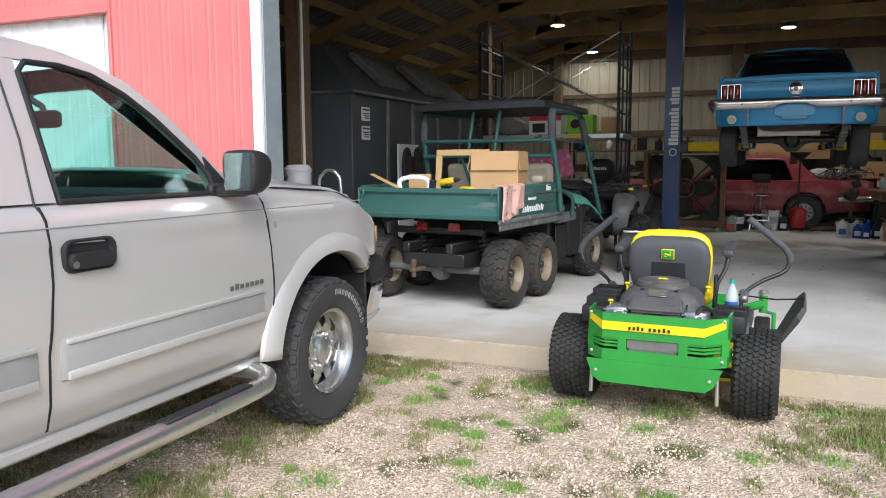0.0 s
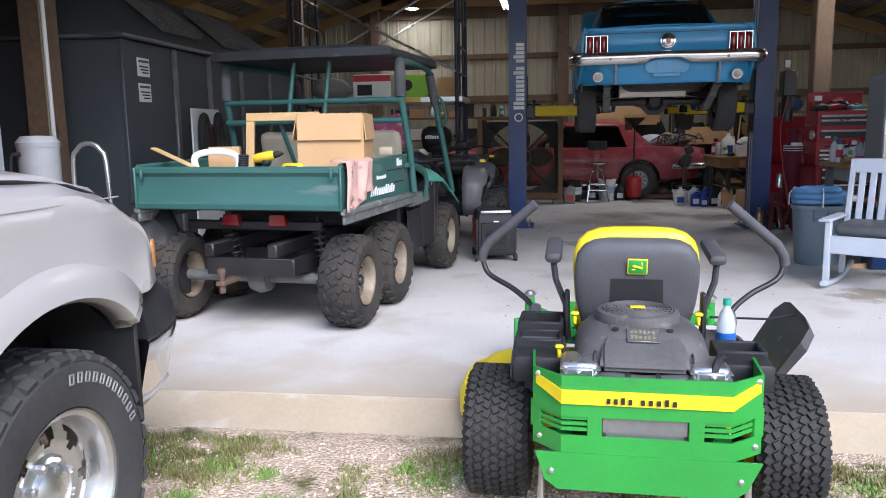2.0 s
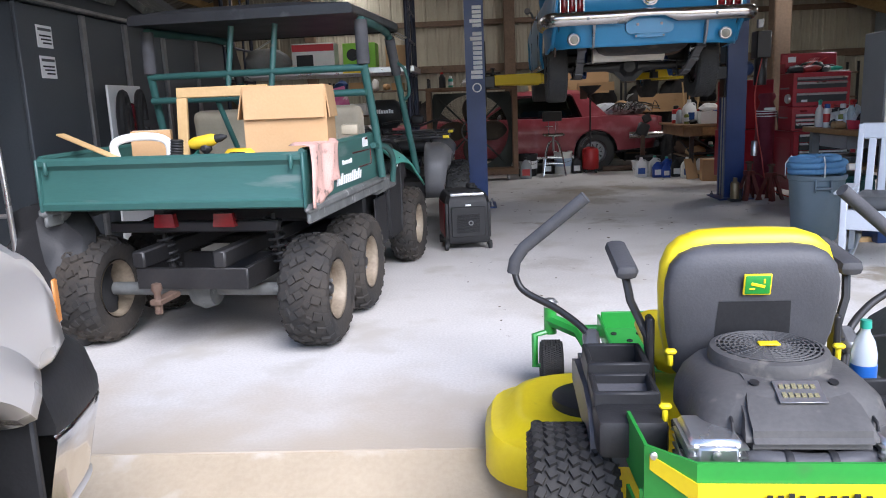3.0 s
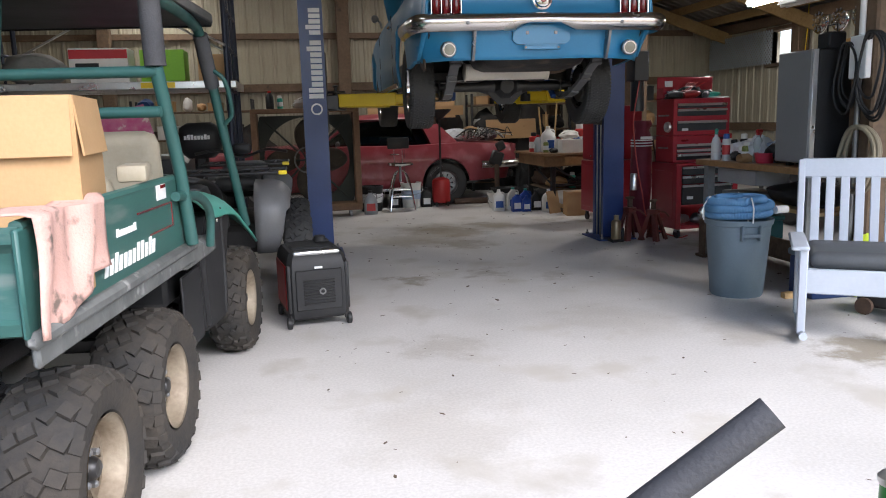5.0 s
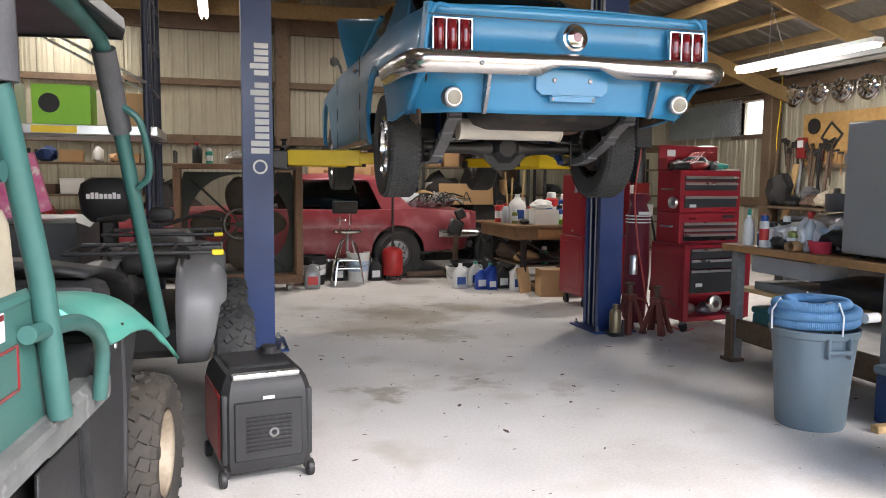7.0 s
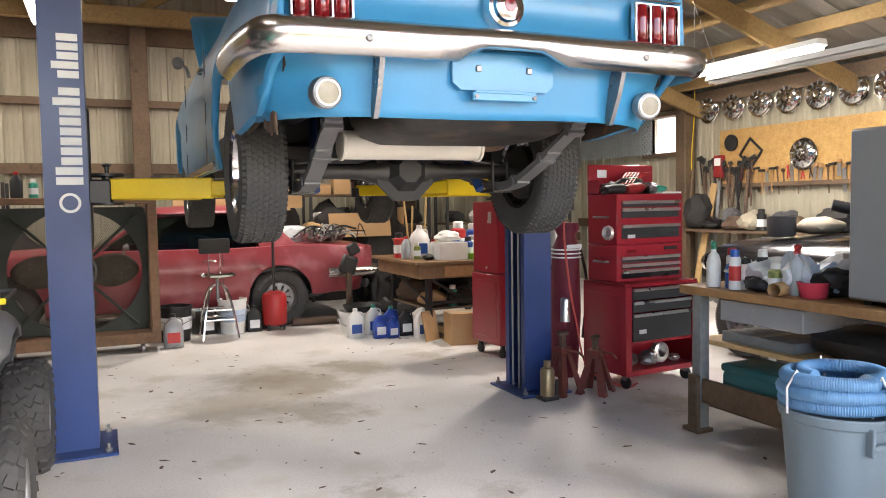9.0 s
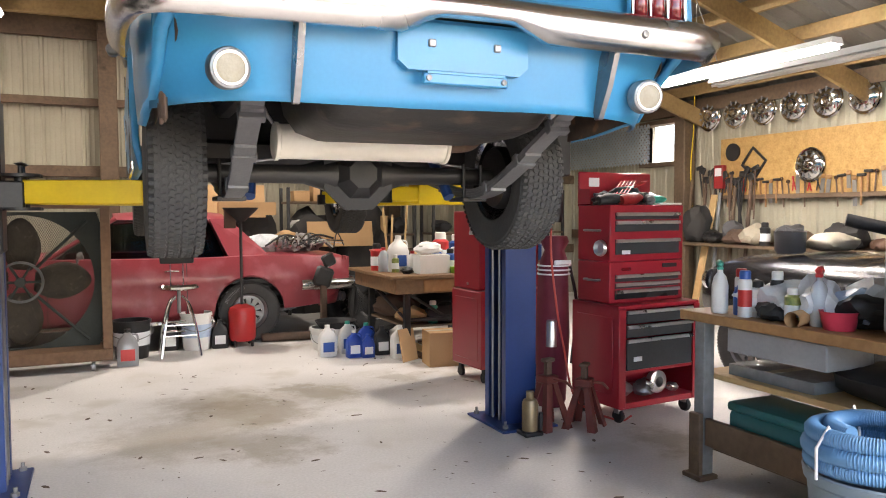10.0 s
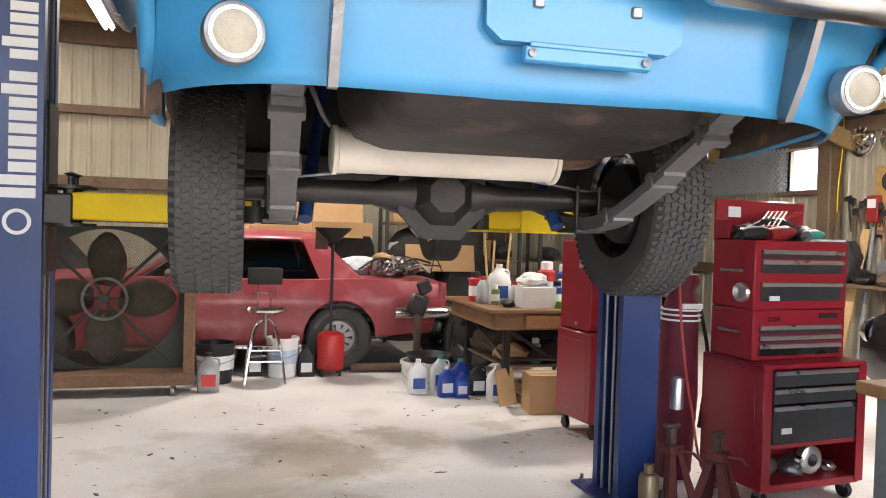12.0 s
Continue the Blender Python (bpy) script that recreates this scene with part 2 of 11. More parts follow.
def pebbles(m, cols, geometry=True):
    """Colours picked stone by stone: per island of a joined mesh, or per cell of a fine pattern."""
    nt = m.node_tree
    n, l = nt.nodes, nt.links
    bs = n["Principled BSDF"]
    src = bs.inputs["Base Color"].links[0].from_socket
    r = n.new("ShaderNodeValToRGB")
    r.color_ramp.interpolation = "CONSTANT"
    while len(r.color_ramp.elements) < len(cols):
        r.color_ramp.elements.new(0.5)
    for i, c in enumerate(cols):
        r.color_ramp.elements[i].position, r.color_ramp.elements[i].color = i / len(cols), (*c, 1)
    if geometry:
        g = n.new("ShaderNodeNewGeometry")
        l.new(g.outputs["Random Per Island"], r.inputs[0])
    else:
        tc = n.new("ShaderNodeTexCoord")
        v = n.new("ShaderNodeTexVoronoi")
        v.inputs["Scale"].default_value = 85
        l.new(tc.outputs["Object"], v.inputs["Vector"])
        l.new(v.outputs["Color"], r.inputs[0])
        bp = n.new("ShaderNodeBump")
        bp.inputs["Strength"].default_value, bp.inputs["Distance"].default_value, bp.invert = 0.9, 0.012, True
        l.new(v.outputs["Distance"], bp.inputs["Height"])
        l.new(bp.outputs[0], bs.inputs["Normal"])
    mx = n.new("ShaderNodeMix")
    mx.data_type, mx.blend_type = "RGBA", "MULTIPLY"
    mx.inputs[0].default_value = 1.0
    l.new(src, mx.inputs[6])
    l.new(r.outputs[0], mx.inputs[7])
    l.new(mx.outputs[2], bs.inputs["Base Color"])


def front_soil(m, colour, y0, y1):
    """Tan soil tracked over the slab's front edge, fading inward with a ragged border."""
    nt = m.node_tree
    n, l = nt.nodes, nt.links
    bs = n["Principled BSDF"]
    src = bs.inputs["Base Color"].links[0].from_socket
    tc = n.new("ShaderNodeTexCoord")
    sp = n.new("ShaderNodeSeparateXYZ")
    l.new(tc.outputs["Object"], sp.inputs[0])
    no = n.new("ShaderNodeTexNoise")
    no.inputs["Scale"].default_value, no.inputs["Detail"].default_value = 1.8, 6.0
    l.new(tc.outputs["Object"], no.inputs["Vector"])
    ma = n.new("ShaderNodeMath")
    ma.operation = "MULTIPLY_ADD"
    l.new(no.outputs[0], ma.inputs[0])
    ma.inputs[1].default_value = -1.6
    l.new(sp.outputs["Y"], ma.inputs[2])
    mr = n.new("ShaderNodeMapRange")
    mr.interpolation_type = "SMOOTHSTEP"
    mr.inputs["From Min"].default_value, mr.inputs["From Max"].default_value = y0 - 0.8, y1 - 0.8
    mr.inputs["To Min"].default_value, mr.inputs["To Max"].default_value = 0.85, 0.0
    l.new(ma.outputs[0], mr.inputs[0])
    mx = n.new("ShaderNodeMix")
    mx.data_type = "RGBA"
    l.new(mr.outputs[0], mx.inputs[0])
    l.new(src, mx.inputs[6])
    mx.inputs[7].default_value = (*colour, 1)
    l.new(mx.outputs[2], bs.inputs["Base Color"])


front_soil(CONCRETE, (0.46, 0.38, 0.28), 4.95, 6.0)
TONES = [(1.0, 0.97, 0.92), (0.88, 0.8, 0.71), (1.08, 1.05, 1.0), (0.74, 0.66, 0.56), (0.98, 0.9, 0.81), (0.84, 0.83, 0.8)]
pebbles(STONE, TONES)
pebbles(SOIL, TONES, False)
add_spots(CONCRETE, [(0.15, 12.85, 0.55, 0.5), (0.35, 12.45, 0.6, 0.62), (-0.25, 12.05, 0.6, 0.5), (0.3, 11.65, 0.4, 0.5), (1.0, 12.75, 0.35, 0.5), (0.75, 12.95, 0.25, 0.55), (-0.47, 9.95, 0.2, 0.6), (0.15, 10.1, 0.26, 0.42), (0.65, 9.8, 0.24, 0.3),
                     (2.5, 10.8, 0.35, 0.5), (3.0, 10.4, 0.4, 0.5), (1.62, 7.45, 0.3, 0.7), (2.1, 7.6, 0.3, 0.5), (-2.6, 6.9, 0.7, 0.35), (1.2, 7.9, 0.35, 0.22), (-0.5, 8.1, 0.3, 0.25), (1.7, 13.1, 0.3, 0.4), (0.6, 8.4, 0.5, 0.16), (-0.8, 7.0, 0.5, 0.18)], (0.2, 0.155, 0.085))

# ---- the large structure ----
def ground_z(x, y):
    near = max(0.0, min(1.0, (9 - abs(x)) / 3)) * max(0.0, min(1.0, (9 - abs(y)) / 3))
    under = 0.022 * math.exp(-((x + 0.43) ** 2 + (y - 4.15) ** 2) / 0.9)
    return -0.1 + under + near * 0.022 * (noise.noise((x * 0.7, y * 0.7, 0)) + 0.5 * noise.noise((x * 3, y * 3, 2)))


def steps_of(lo, hi, fine_lo, fine_hi, fine):
    a = [lo, lo / 3, lo / 9, lo / 25]
    b = [fine_lo + fine * i for i in range(int((fine_hi - fine_lo) / fine) + 1)]
    c = [hi / 25, hi / 9, hi / 3, hi]
    return [v for v in a if v < fine_lo - 1] + b + [v for v in c if v > fine_hi + 1]


bm = B()
gx, gy = steps_of(-900, 900, -5, 5, 0.1), steps_of(-900, 900, -2, 5, 0.1)
rows_v = [[bm.verts.new((x, y, ground_z(x, y) if -2 <= y <= 4.7 else (-0.1 if y < 4.9 else -0.3))) for x in gx] for y in gy]
for a, b in zip(rows_v, rows_v[1:]):
    ring_faces(bm, a, b, False)
structure("ground", bm, SOIL, "beige gravel yard with sparse grass and moss", "ground")

# concrete slab with a sloping stained front edge
bm = boxes(((-0.6, 11.65, -0.1), (15.4, 13.32, 0.2)))
slab = structure("floor", bm, CONCRETE, "pale worn concrete slab with oil stains and dust", "floor")
bm = B()
pts = [(4.62, -0.16), (4.985, -0.004), (5.02, -0.03), (5.02, -0.25), (4.62, -0.25)]
prism(bm, pts, -8.3, 7.1, "x")
structure("pavement", bm, RAMP, "sloping brown-stained concrete edge of the slab", "ramp")


def ribbed(bm, n, pitch, w, h, put, depth=0.02, minor=True):
    """Sheet metal n panels wide with upright ribs; put(u, v, d) maps width, height and depth into the world."""
    us = []
    for i in range(n):
        o = i * pitch
        us += [(o, 0), (o + 0.016, depth), (o + 0.045, depth), (o + 0.061, 0)]
        if minor:
            for k in (0.42, 0.68):
                us += [(o + pitch * k - 0.015, 0), (o + pitch * k, depth * 0.25), (o + pitch * k + 0.015, 0)]
    us = [(u, d) for u, d in us if u < w] + [(w, 0)]
    lo = [bm.verts.new(put(u, 0, d)) for u, d in us]
    hi = [bm.verts.new(put(u, h, d)) for u, d in us]
    ring_faces(bm, lo, hi, False)


# front wall: red ribbed metal, a wide open bay, a white sliding door further along
# RX: unseen right jamb, set far out to let more daylight onto the floor
X0, X1, JX, RX = -8.2, 6.9, -3.55, 5.0
RZ, EZ, RXM = 5.3, 2.72, -0.65


def roof_z(x):
    return RZ + (EZ - RZ) * abs(x - RXM) / 7.9


bm = B()
for (xa, xb, za, zb) in ((-5.075, JX - 0.09, 0, 3.82), (X0, -5.075, 2.6, 2.8), (JX - 0.09, RX + 0.09, 3.47, 3.54), (RX + 0.09, X1, 0, 2.78)):
    ribbed(bm, int((xb - xa) / 0.229) + 1, 0.229, xb - xa, zb - za, lambda u, v, d, xa=xa, za=za: (xa + u, 4.99 - d, za + v), 0.022)
for (xa, xb, za, zb) in ((-5.075, JX, -0.1, 2.8), (X0, -5.075, 2.53, 2.8), (RX, X1, -0.1, 2.8)):
    box(bm, ((xa + xb) / 2, 5.09, (za + zb) / 2), (xb - xa, 0.19, zb - za))
for xa, xb, za in ((X0, JX, 2.8), (JX, RXM, 3.4), (RXM, RX, 3.4), (RX, X1, 2.8)):
    prism(bm, [(xa, za), (xb, za), (xb, roof_z(xb) - 0.01), (xa, roof_z(xa) - 0.01)], 4.995, 5.185, "y")
structure("wall_south", bm, REDWALL, "barn front wall of red ribbed sheet metal", "wall", 20)
bm = boxes(((JX - 0.045, 4.972, 1.7), (0.09, 0.03, 3.5), 0.004), ((RX + 0.045, 4.972, 1.7), (0.09, 0.03, 3.5), 0.004), (((JX + RX) / 2, 4.972, 3.435), (RX - JX, 0.03, 0.07), 0.004))
structure("trim", bm, WHITEMETAL, "white metal corner trim round the open bay", "trim")
# the inward-facing jamb has its bluish shade put into the colour
bm = boxes(((JX + 0.006, 5.095, 1.645), (0.012, 0.215, 3.49)), ((RX - 0.006, 5.095, 1.645), (0.012, 0.215, 3.49)), (((JX + RX) / 2, 5.095, 3.406), (RX - JX - 0.03, 0.21, 0.012)))
structure("door_frame", bm, SHADEGREY, "metal jamb of the open bay, bluish shade in its colour", "jamb")
bm = boxes((((X0 - 5.075) / 2, 4.955, 2.58), (X0 * -1 - 5.075 + 0.06, 0.05, 0.11), 0.006), ((-5.055, 4.965, 1.3), (0.035, 0.045, 2.7), 0.004))
structure("door_trim", bm, REDWALL, "red wooden trim over the white door", "trim")
bm = B()
ribbed(bm, 14, 0.229, 3.0, 2.7, lambda u, v, d: (X0 + u, 5.03 - d, -0.05 + v), 0.018)
box(bm, ((X0 - 5.075) / 2, 5.07, 1.3), (X0 * -1 - 5.075, 0.06, 2.7))
structure("door_1", bm, WHITEMETAL, "closed white ribbed metal sliding door", "door", 20)

# side and back walls with ribbed inner sheets, girts and posts
WY0, WY1, WZ0, WZ1 = 15.47, 16.15, 2.05, 2.6
bm = B()
for (ya, yb, za, zb) in ((5.19, WY0, 0, 2.84), (WY1, 18.2, 0, 2.84), (WY0, WY1, 0, WZ0), (WY0, WY1, WZ1, 2.84)):
    box(bm, (6.82, (ya + yb) / 2, (za + zb) / 2), (0.16, yb - ya, zb - za))
    ribbed(bm, int((yb - ya) / 0.229) + 1, 0.229, yb - ya, zb - za, lambda u, v, d, ya=ya, za=za: (6.735 - d, ya + u, za + v), 0.02)
structure("wall_east", bm, TANWALL, "inner side wall of tan ribbed sheet metal", "wall", 20)
bm = B()
prism(bm, [(-8.2, -0.1), (6.9, -0.1), (6.9, roof_z(6.9)), (RXM, RZ), (-8.2, roof_z(-8.2))], 18.04, 18.2, "y")
for i in range(65):
    xa = -8.1 + i * 0.229
    ribbed(bm, 1, 0.229, 0.229, min(roof_z(xa), roof_z(xa + 0.229)) - 0.03, lambda u, v, d, xa=xa: (xa + u, 18.035 - d, v), 0.02)
structure("wall_north", bm, TANWALL, "back wall of tan ribbed sheet metal", "wall", 20)
bm = B()
box(bm, (-8.12, 11.6, 1.37), (0.16, 13.0, 2.94))
ribbed(bm, 57, 0.229, 13.0, 2.8, lambda u, v, d: (-8.035 + d, 5.1 + u, v), 0.02)
structure("wall_west", bm, TANWALL, "inner side wall of tan ribbed sheet metal in shade", "wall", 20)

def girt(c, size):
    tagged(part("wall_girt", boxes((c, size, 0.004)), OLDWOOD), "brown timber girt nailed across the wall", "girt", "wall girts", "structure")


for z, h, ln in ((0.75, 0.14, 14.7), (1.9, 0.14, 14.7), (2.78, 0.1, 13.8), (3.7, 0.26, 8.6)):
    girt((-0.65, 17.97, z), (ln, 0.05, h))
for z, h in ((1.0, 0.14), (2.76, 0.17)):
    girt((6.68, 11.6, z), (0.05, 12.7, h))
    girt((-7.98, 11.6, z), (0.05, 12.7, h))


def timber_post(x, y, w, h, label):
    bm = B()
    n = 9
    rings = []
    for i in range(n):
        z = h * i / (n - 1)
        s = w / 2 * (1 + 0.03 * noise.noise((x, y, z * 2)))
        dx = 0.006 * noise.noise((x + 5, y, z))
        rings.append([(x + dx + a * s, y + b * s, z) for a, b in ((-1, -.86), (-.86, -1), (.86, -1), (1, -.86), (1, .86), (.86, 1), (-.86, 1), (-1, .86))])
    loft(bm, rings)
    return tagged(part("timber_post", bm, OLDWOOD), label, "post", "barn posts", "structure")


for x, y, w in ((-0.45, 17.85, 0.22), (-4.4, 17.85, 0.2), (3.4, 17.85, 0.2), (6.6, 15.2, 0.2), (6.6, 10.6, 0.2), (-4.62, 7.12, 0.2), (3.45, 14.4, 0.26), (2.49, 8.58, 0.22), (-4.5, 12.9, 0.2)):
    timber_post(x, y, w, min(3.75, roof_z(x) - 0.16), "dark rough-sawn timber post of the barn")

# roof: sheet metal on purlins and timber trusses
bm = B()
for s in (-1, 1):
    xe = RXM + s * 7.9
    def roofput(u, v, d, s=s, xe=xe):
        return (RXM + (xe - RXM) * v, 4.5 + u, RZ + (EZ - RZ) * v - d)
    ribbed(bm, 60, 0.229, 13.9, 1.0, roofput, 0.02, False)
    box(bm, ((RXM + xe) / 2, 11.45, (RZ + EZ) / 2 + 0.06), (8.33, 13.9, 0.03), 0, rot("Y", math.degrees(math.atan2(s * (RZ - EZ), 7.9))))
structure("ceiling", bm, ROOFMETAL, "underside of the ribbed sheet-metal roof", "roof", 20)
roof_timbers = thing("roof_timbers", at(0, 0, 0), "pine purlins and truss beams under the roof", "roof timbers", "", "structure")


def timber(name, c, size, turn=None):
    part(name, boxes((c, size, 0.004, turn)), RAFTER, roof_timbers)


for s in (-1, 1):
    for i in range(13):
        f = 0.03 + i * 0.078
        timber("purlin", (RXM + s * 7.9 * f, 11.6, RZ + (EZ - RZ) * f - 0.1), (0.045, 13.0, 0.14))
for y in (5.4, 7.8, 10.2, 12.6, 15.0, 17.4):
    timber("truss_chord", (-0.65, y, 3.83), (7.0, 0.05, 0.22))
    timber("truss_chord", (-0.65, y + 0.06, 3.83), (7.0, 0.05, 0.22))
    for s in (-1, 1):
        p, q = Vector((RXM, y, RZ - 0.28)), Vector((RXM + s * 7.4, y, EZ - 0.15))
        d = q - p
        timber("rafter", (p + q) / 2, (d.length, 0.05, 0.2), rot("Y", -math.degrees(math.atan2(d.z, d.x))))
        for k in (1.3, 2.6):
            p, q = Vector((RXM + s * (k - 1.1), y + 0.05, 3.9)), Vector((RXM + s * k, y + 0.05, RZ - (RZ - EZ) * k / 7.9 - 0.25))
            d = q - p
            timber("truss_web", (p + q) / 2, (d.length, 0.04, 0.12), rot("Y", -math.degrees(math.atan2(d.z, d.x))))

# high window in the side wall with white lattice outside
win = thing("window_1", at(6.75, (WY0 + WY1) / 2, (WZ0 + WZ1) / 2), "high unglazed window behind white garden lattice", "window", "", "structure")
bm = boxes(((0, 0, (WZ1 - WZ0) / 2 + 0.02), (0.2, WY1 - WY0 + 0.12, 0.06), 0.004), ((0, 0, -(WZ1 - WZ0) / 2 - 0.02), (0.2, WY1 - WY0 + 0.12, 0.06), 0.004),
           ((0, (WY1 - WY0) / 2 + 0.03, 0), (0.2, 0.06, WZ1 - WZ0), 0.004), ((0, -(WY1 - WY0) / 2 - 0.03, 0), (0.2, 0.06, WZ1 - WZ0), 0.004))
part("window_frame", bm, OLDWOOD, win)
bm = B()
wy, hz = 0.58, (WZ1 - WZ0) / 2
for sgn in (-1, 1):
    for i in range(-2, 42):
        a, b = [], []
        y0 = -0.55 + i * 0.075
        p, q = Vector((-0.16 + 0.004 * sgn, y0, -hz)), Vector((-0.16 + 0.004 * sgn, y0 + sgn * 2 * hz, hz))
        lo, hi = 0.1, 2.1
        t0, t1 = 0.0, 1.0
        dy = q.y - p.y
        ta, tb = sorted(((lo - p.y) / dy, (hi - p.y) / dy))
        t0, t1 = max(t0, ta), min(t1, tb)
        if t1 - t0 > 0.05:
            u, v = p.lerp(q, t0), p.lerp(q, t1)
            d = v - u
            box(bm, (u + v) / 2, (0.004, 0.03, d.length), 0, rot("X", -math.degrees(math.atan2(d.y, d.z))))
# white lattice coloured grey to show it in shade
part("lattice", bm, SHADEGREY, win, "grey diagonal lattice panel across the opening")

# ---- wheels and tyres ----
SPRINGGREY2 = material("worn_white_rubber", (0.3, 0.3, 0.29), (0.2, 0.2, 0.195), 0.8, big=20, bump=0.1)
def wheel(parent, m, r, w, rim_r, tyre_mat, rim_mat, tread="road", spokes=8, hub_r=0.06, seg=48, label="", white=None, fast=False):
    """A tyre (with tread blocks), rim and hub about the local x axis; m places it under parent."""
    wob = new("wheel")
    wob.parent = parent
    wob.matrix_local = m
    if label:
        wob["label"] = label
    h = w / 2
    ax = rot("Y", 90)
    bm = B()
    prof = [(rim_r, -h * 0.72), (rim_r + 0.01, -h * 0.86), (rim_r + (r - rim_r) * 0.45, -h * 1.0), (r - (r - rim_r) * 0.22, -h * 0.97), (r * 0.985, -h * 0.78), (r * 0.985, 0),
            (r * 0.985, h * 0.78), (r - (r - rim_r) * 0.22, h * 0.97), (rim_r + (r - rim_r) * 0.45, h * 1.0), (rim_r + 0.01, h * 0.86), (rim_r, h * 0.72), (rim_r * 0.97, 0)]
    if tread == "knob":
        prof = [(rim_r, -h * 0.7), (rim_r + 0.012, -h * 0.84), (rim_r + (r - rim_r) * 0.4, -h * 0.98), (rim_r + (r - rim_r) * 0.7, -h * 0.96), (r * 0.93, -h * 0.82), (r * 0.975, -h * 0.5), (r * 0.985, 0),
                (r * 0.975, h * 0.5), (r * 0.93, h * 0.82), (rim_r + (r - rim_r) * 0.7, h * 0.96), (rim_r + (r - rim_r) * 0.4, h * 0.98), (rim_r + 0.012, h * 0.84), (rim_r, h * 0.7), (rim_r * 0.97, 0)]
    lathe(bm, prof + [prof[0]], seg, ax, False)

    def block(ang, x, sx, sy, sz, twist=0.0, lift=0.0, tip=0.0):
        mm = rot("X", math.degrees(ang)) @ at(x, 0, r * 0.985 + sz / 2 - 0.004 + lift) @ rot("Y", tip) @ rot("Z", twist)
        vs = bmesh.ops.create_cube(bm, size=1.0)["verts"]
        for v in vs:
            k = 0.86 if v.co.z > 0 else 1.0
            v.co = mm @ Vector((v.co.x * sx * k, v.co.y * sy * k, v.co.z * sz))

    two = 2 * math.pi
    if tread == "turf":
        n = 44
        for i in range(n):
            for k in range(7):
                block(two * (i + 0.5 * (k % 2)) / n, (k - 3) * w * 0.125, w * 0.105, two * r / n * 0.78, 0.014, 28 if k % 2 else -28)
            for s in (-1, 1):
                block(two * i / n, s * h * 0.9, w * 0.09, two * r / n * 0.6, 0.016, 0, -0.024, s * 35)
    elif tread == "knob":
        n = 20
        for i in range(n):
            a = two * i / n
            block(a, -0.02 * w, w * 0.17, 0.042, 0.016, 28)
            block(a + 0.16, w * 0.13, w * 0.16, 0.038, 0.016, -30, -0.002)
            block(a + 0.08, -w * 0.17, w * 0.16, 0.04, 0.016, 32, -0.003)
            for s in (-1, 1):
                q = a + (0.1 if s > 0 else 0.02)
                block(q, s * w * 0.31, w * 0.2, 0.046, 0.02, -s * 22, -0.012, s * 18)
                block(q + 0.03, s * h * 0.86, w * 0.16, 0.046, 0.02, -s * 8, -0.036, s * 46)
    elif tread == "allterrain":
        n = 34
        for i in range(n):
            a = two * i / n
            for k, x in enumerate((-0.3, -0.1, 0.1, 0.3)):
                block(a + (0.09 if k % 2 else 0.02), x * w, w * 0.15, two * r / n * 0.72, 0.012, 26 if k % 2 else -22)
            for s in (-1, 1):
                block(a, s * h * 0.86, w * 0.13, two * r / n * 0.66, 0.014, 0, -0.012, s * 26)
    else:
        n = 72
        for i in range(n):
            a = two * i / n
            for k in range(7):
                block(a + (two / n / 2 if k % 2 else 0), (k - 3) * w * 0.116, w * 0.092, two * r / n * 0.72, 0.008, 18 if k % 2 else -18)
            for s in (-1, 1):
                block(a, s * h * 0.86, w * 0.1, two * r / n * 0.55, 0.008, 0, -0.008, s * 20)
    ty = part("tyre", bm, tyre_mat, wob, "", 30)
    if white:
        bm = B()
        for i in range(white[1]):
            a = white[2] + i * white[3]
            rm = rot("X", math.degrees(a))
            zz = rim_r + (r - rim_r) * 0.56
            for dz, hh in ((-0.013, 0.003), (0.013, 0.003)):
                box(bm, rm @ Vector((white[0] * (h * 0.985 + 0.003), 0, zz + dz)), (0.004, 0.019, hh), 0, rm)
            for dy in (-0.008, 0.008):
                box(bm, rm @ Vector((white[0] * (h * 0.985 + 0.003), dy, zz)), (0.004, 0.003, 0.026), 0, rm)
        part("lettering", bm, SPRINGGREY2, ty, "worn white outlined marks on the sidewall")
    # rim with a dish, openings drawn by spokes, hub and nuts on both faces
    bm = B()
    lathe(bm, [(rim_r * 0.99, -h * 0.8), (rim_r * 1.02, -h * 0.84), (rim_r * 0.93, -h * 0.72), (rim_r * 0.88, -h * 0.3), (rim_r * 0.88, h * 0.3), (rim_r * 0.93, h * 0.72), (rim_r * 1.02, h * 0.84), (rim_r * 0.99, h * 0.8)], seg, ax, False)
    if tread == "allterrain":
        # dish pressed from one sheet, pierced by rounded slots
        n_ = spokes * 8
        prof = [(0.34, 0.36), (0.46, 0.3), (0.56, 0.38), (0.64, 0.4), (0.74, 0.36), (0.82, 0.28), (0.9, 0.22)]
        rings = [[bm.verts.new((h * x, rim_r * k * math.sin(two * j / n_), rim_r * k * math.cos(two * j / n_))) for j in range(n_)] for k, x in prof]
        for q in range(len(rings) - 1):
            for j in range(n_):
                hole = (q == 3 and 2 <= j % 8 <= 5) or (q == 2 and 3 <= j % 8 <= 4) or (q == 4 and 1 <= j % 8 <= 5)
                if not hole:
                    bm.faces.new((rings[q][j], rings[q][(j + 1) % n_], rings[q + 1][(j + 1) % n_], rings[q + 1][j]))
        lathe(bm, [(0.0, h * 0.36), (rim_r * 0.34, h * 0.36)], 32, ax, False)
    else:
        lathe(bm, [(0.0, h * 0.34), (hub_r, h * 0.34), (hub_r * 1.5, h * 0.2), (rim_r * 0.42, h * 0.14)], 32, ax, False)
        lathe(bm, [(rim_r * 0.74, h * 0.3), (rim_r * 0.9, h * 0.28)], seg, ax, False)
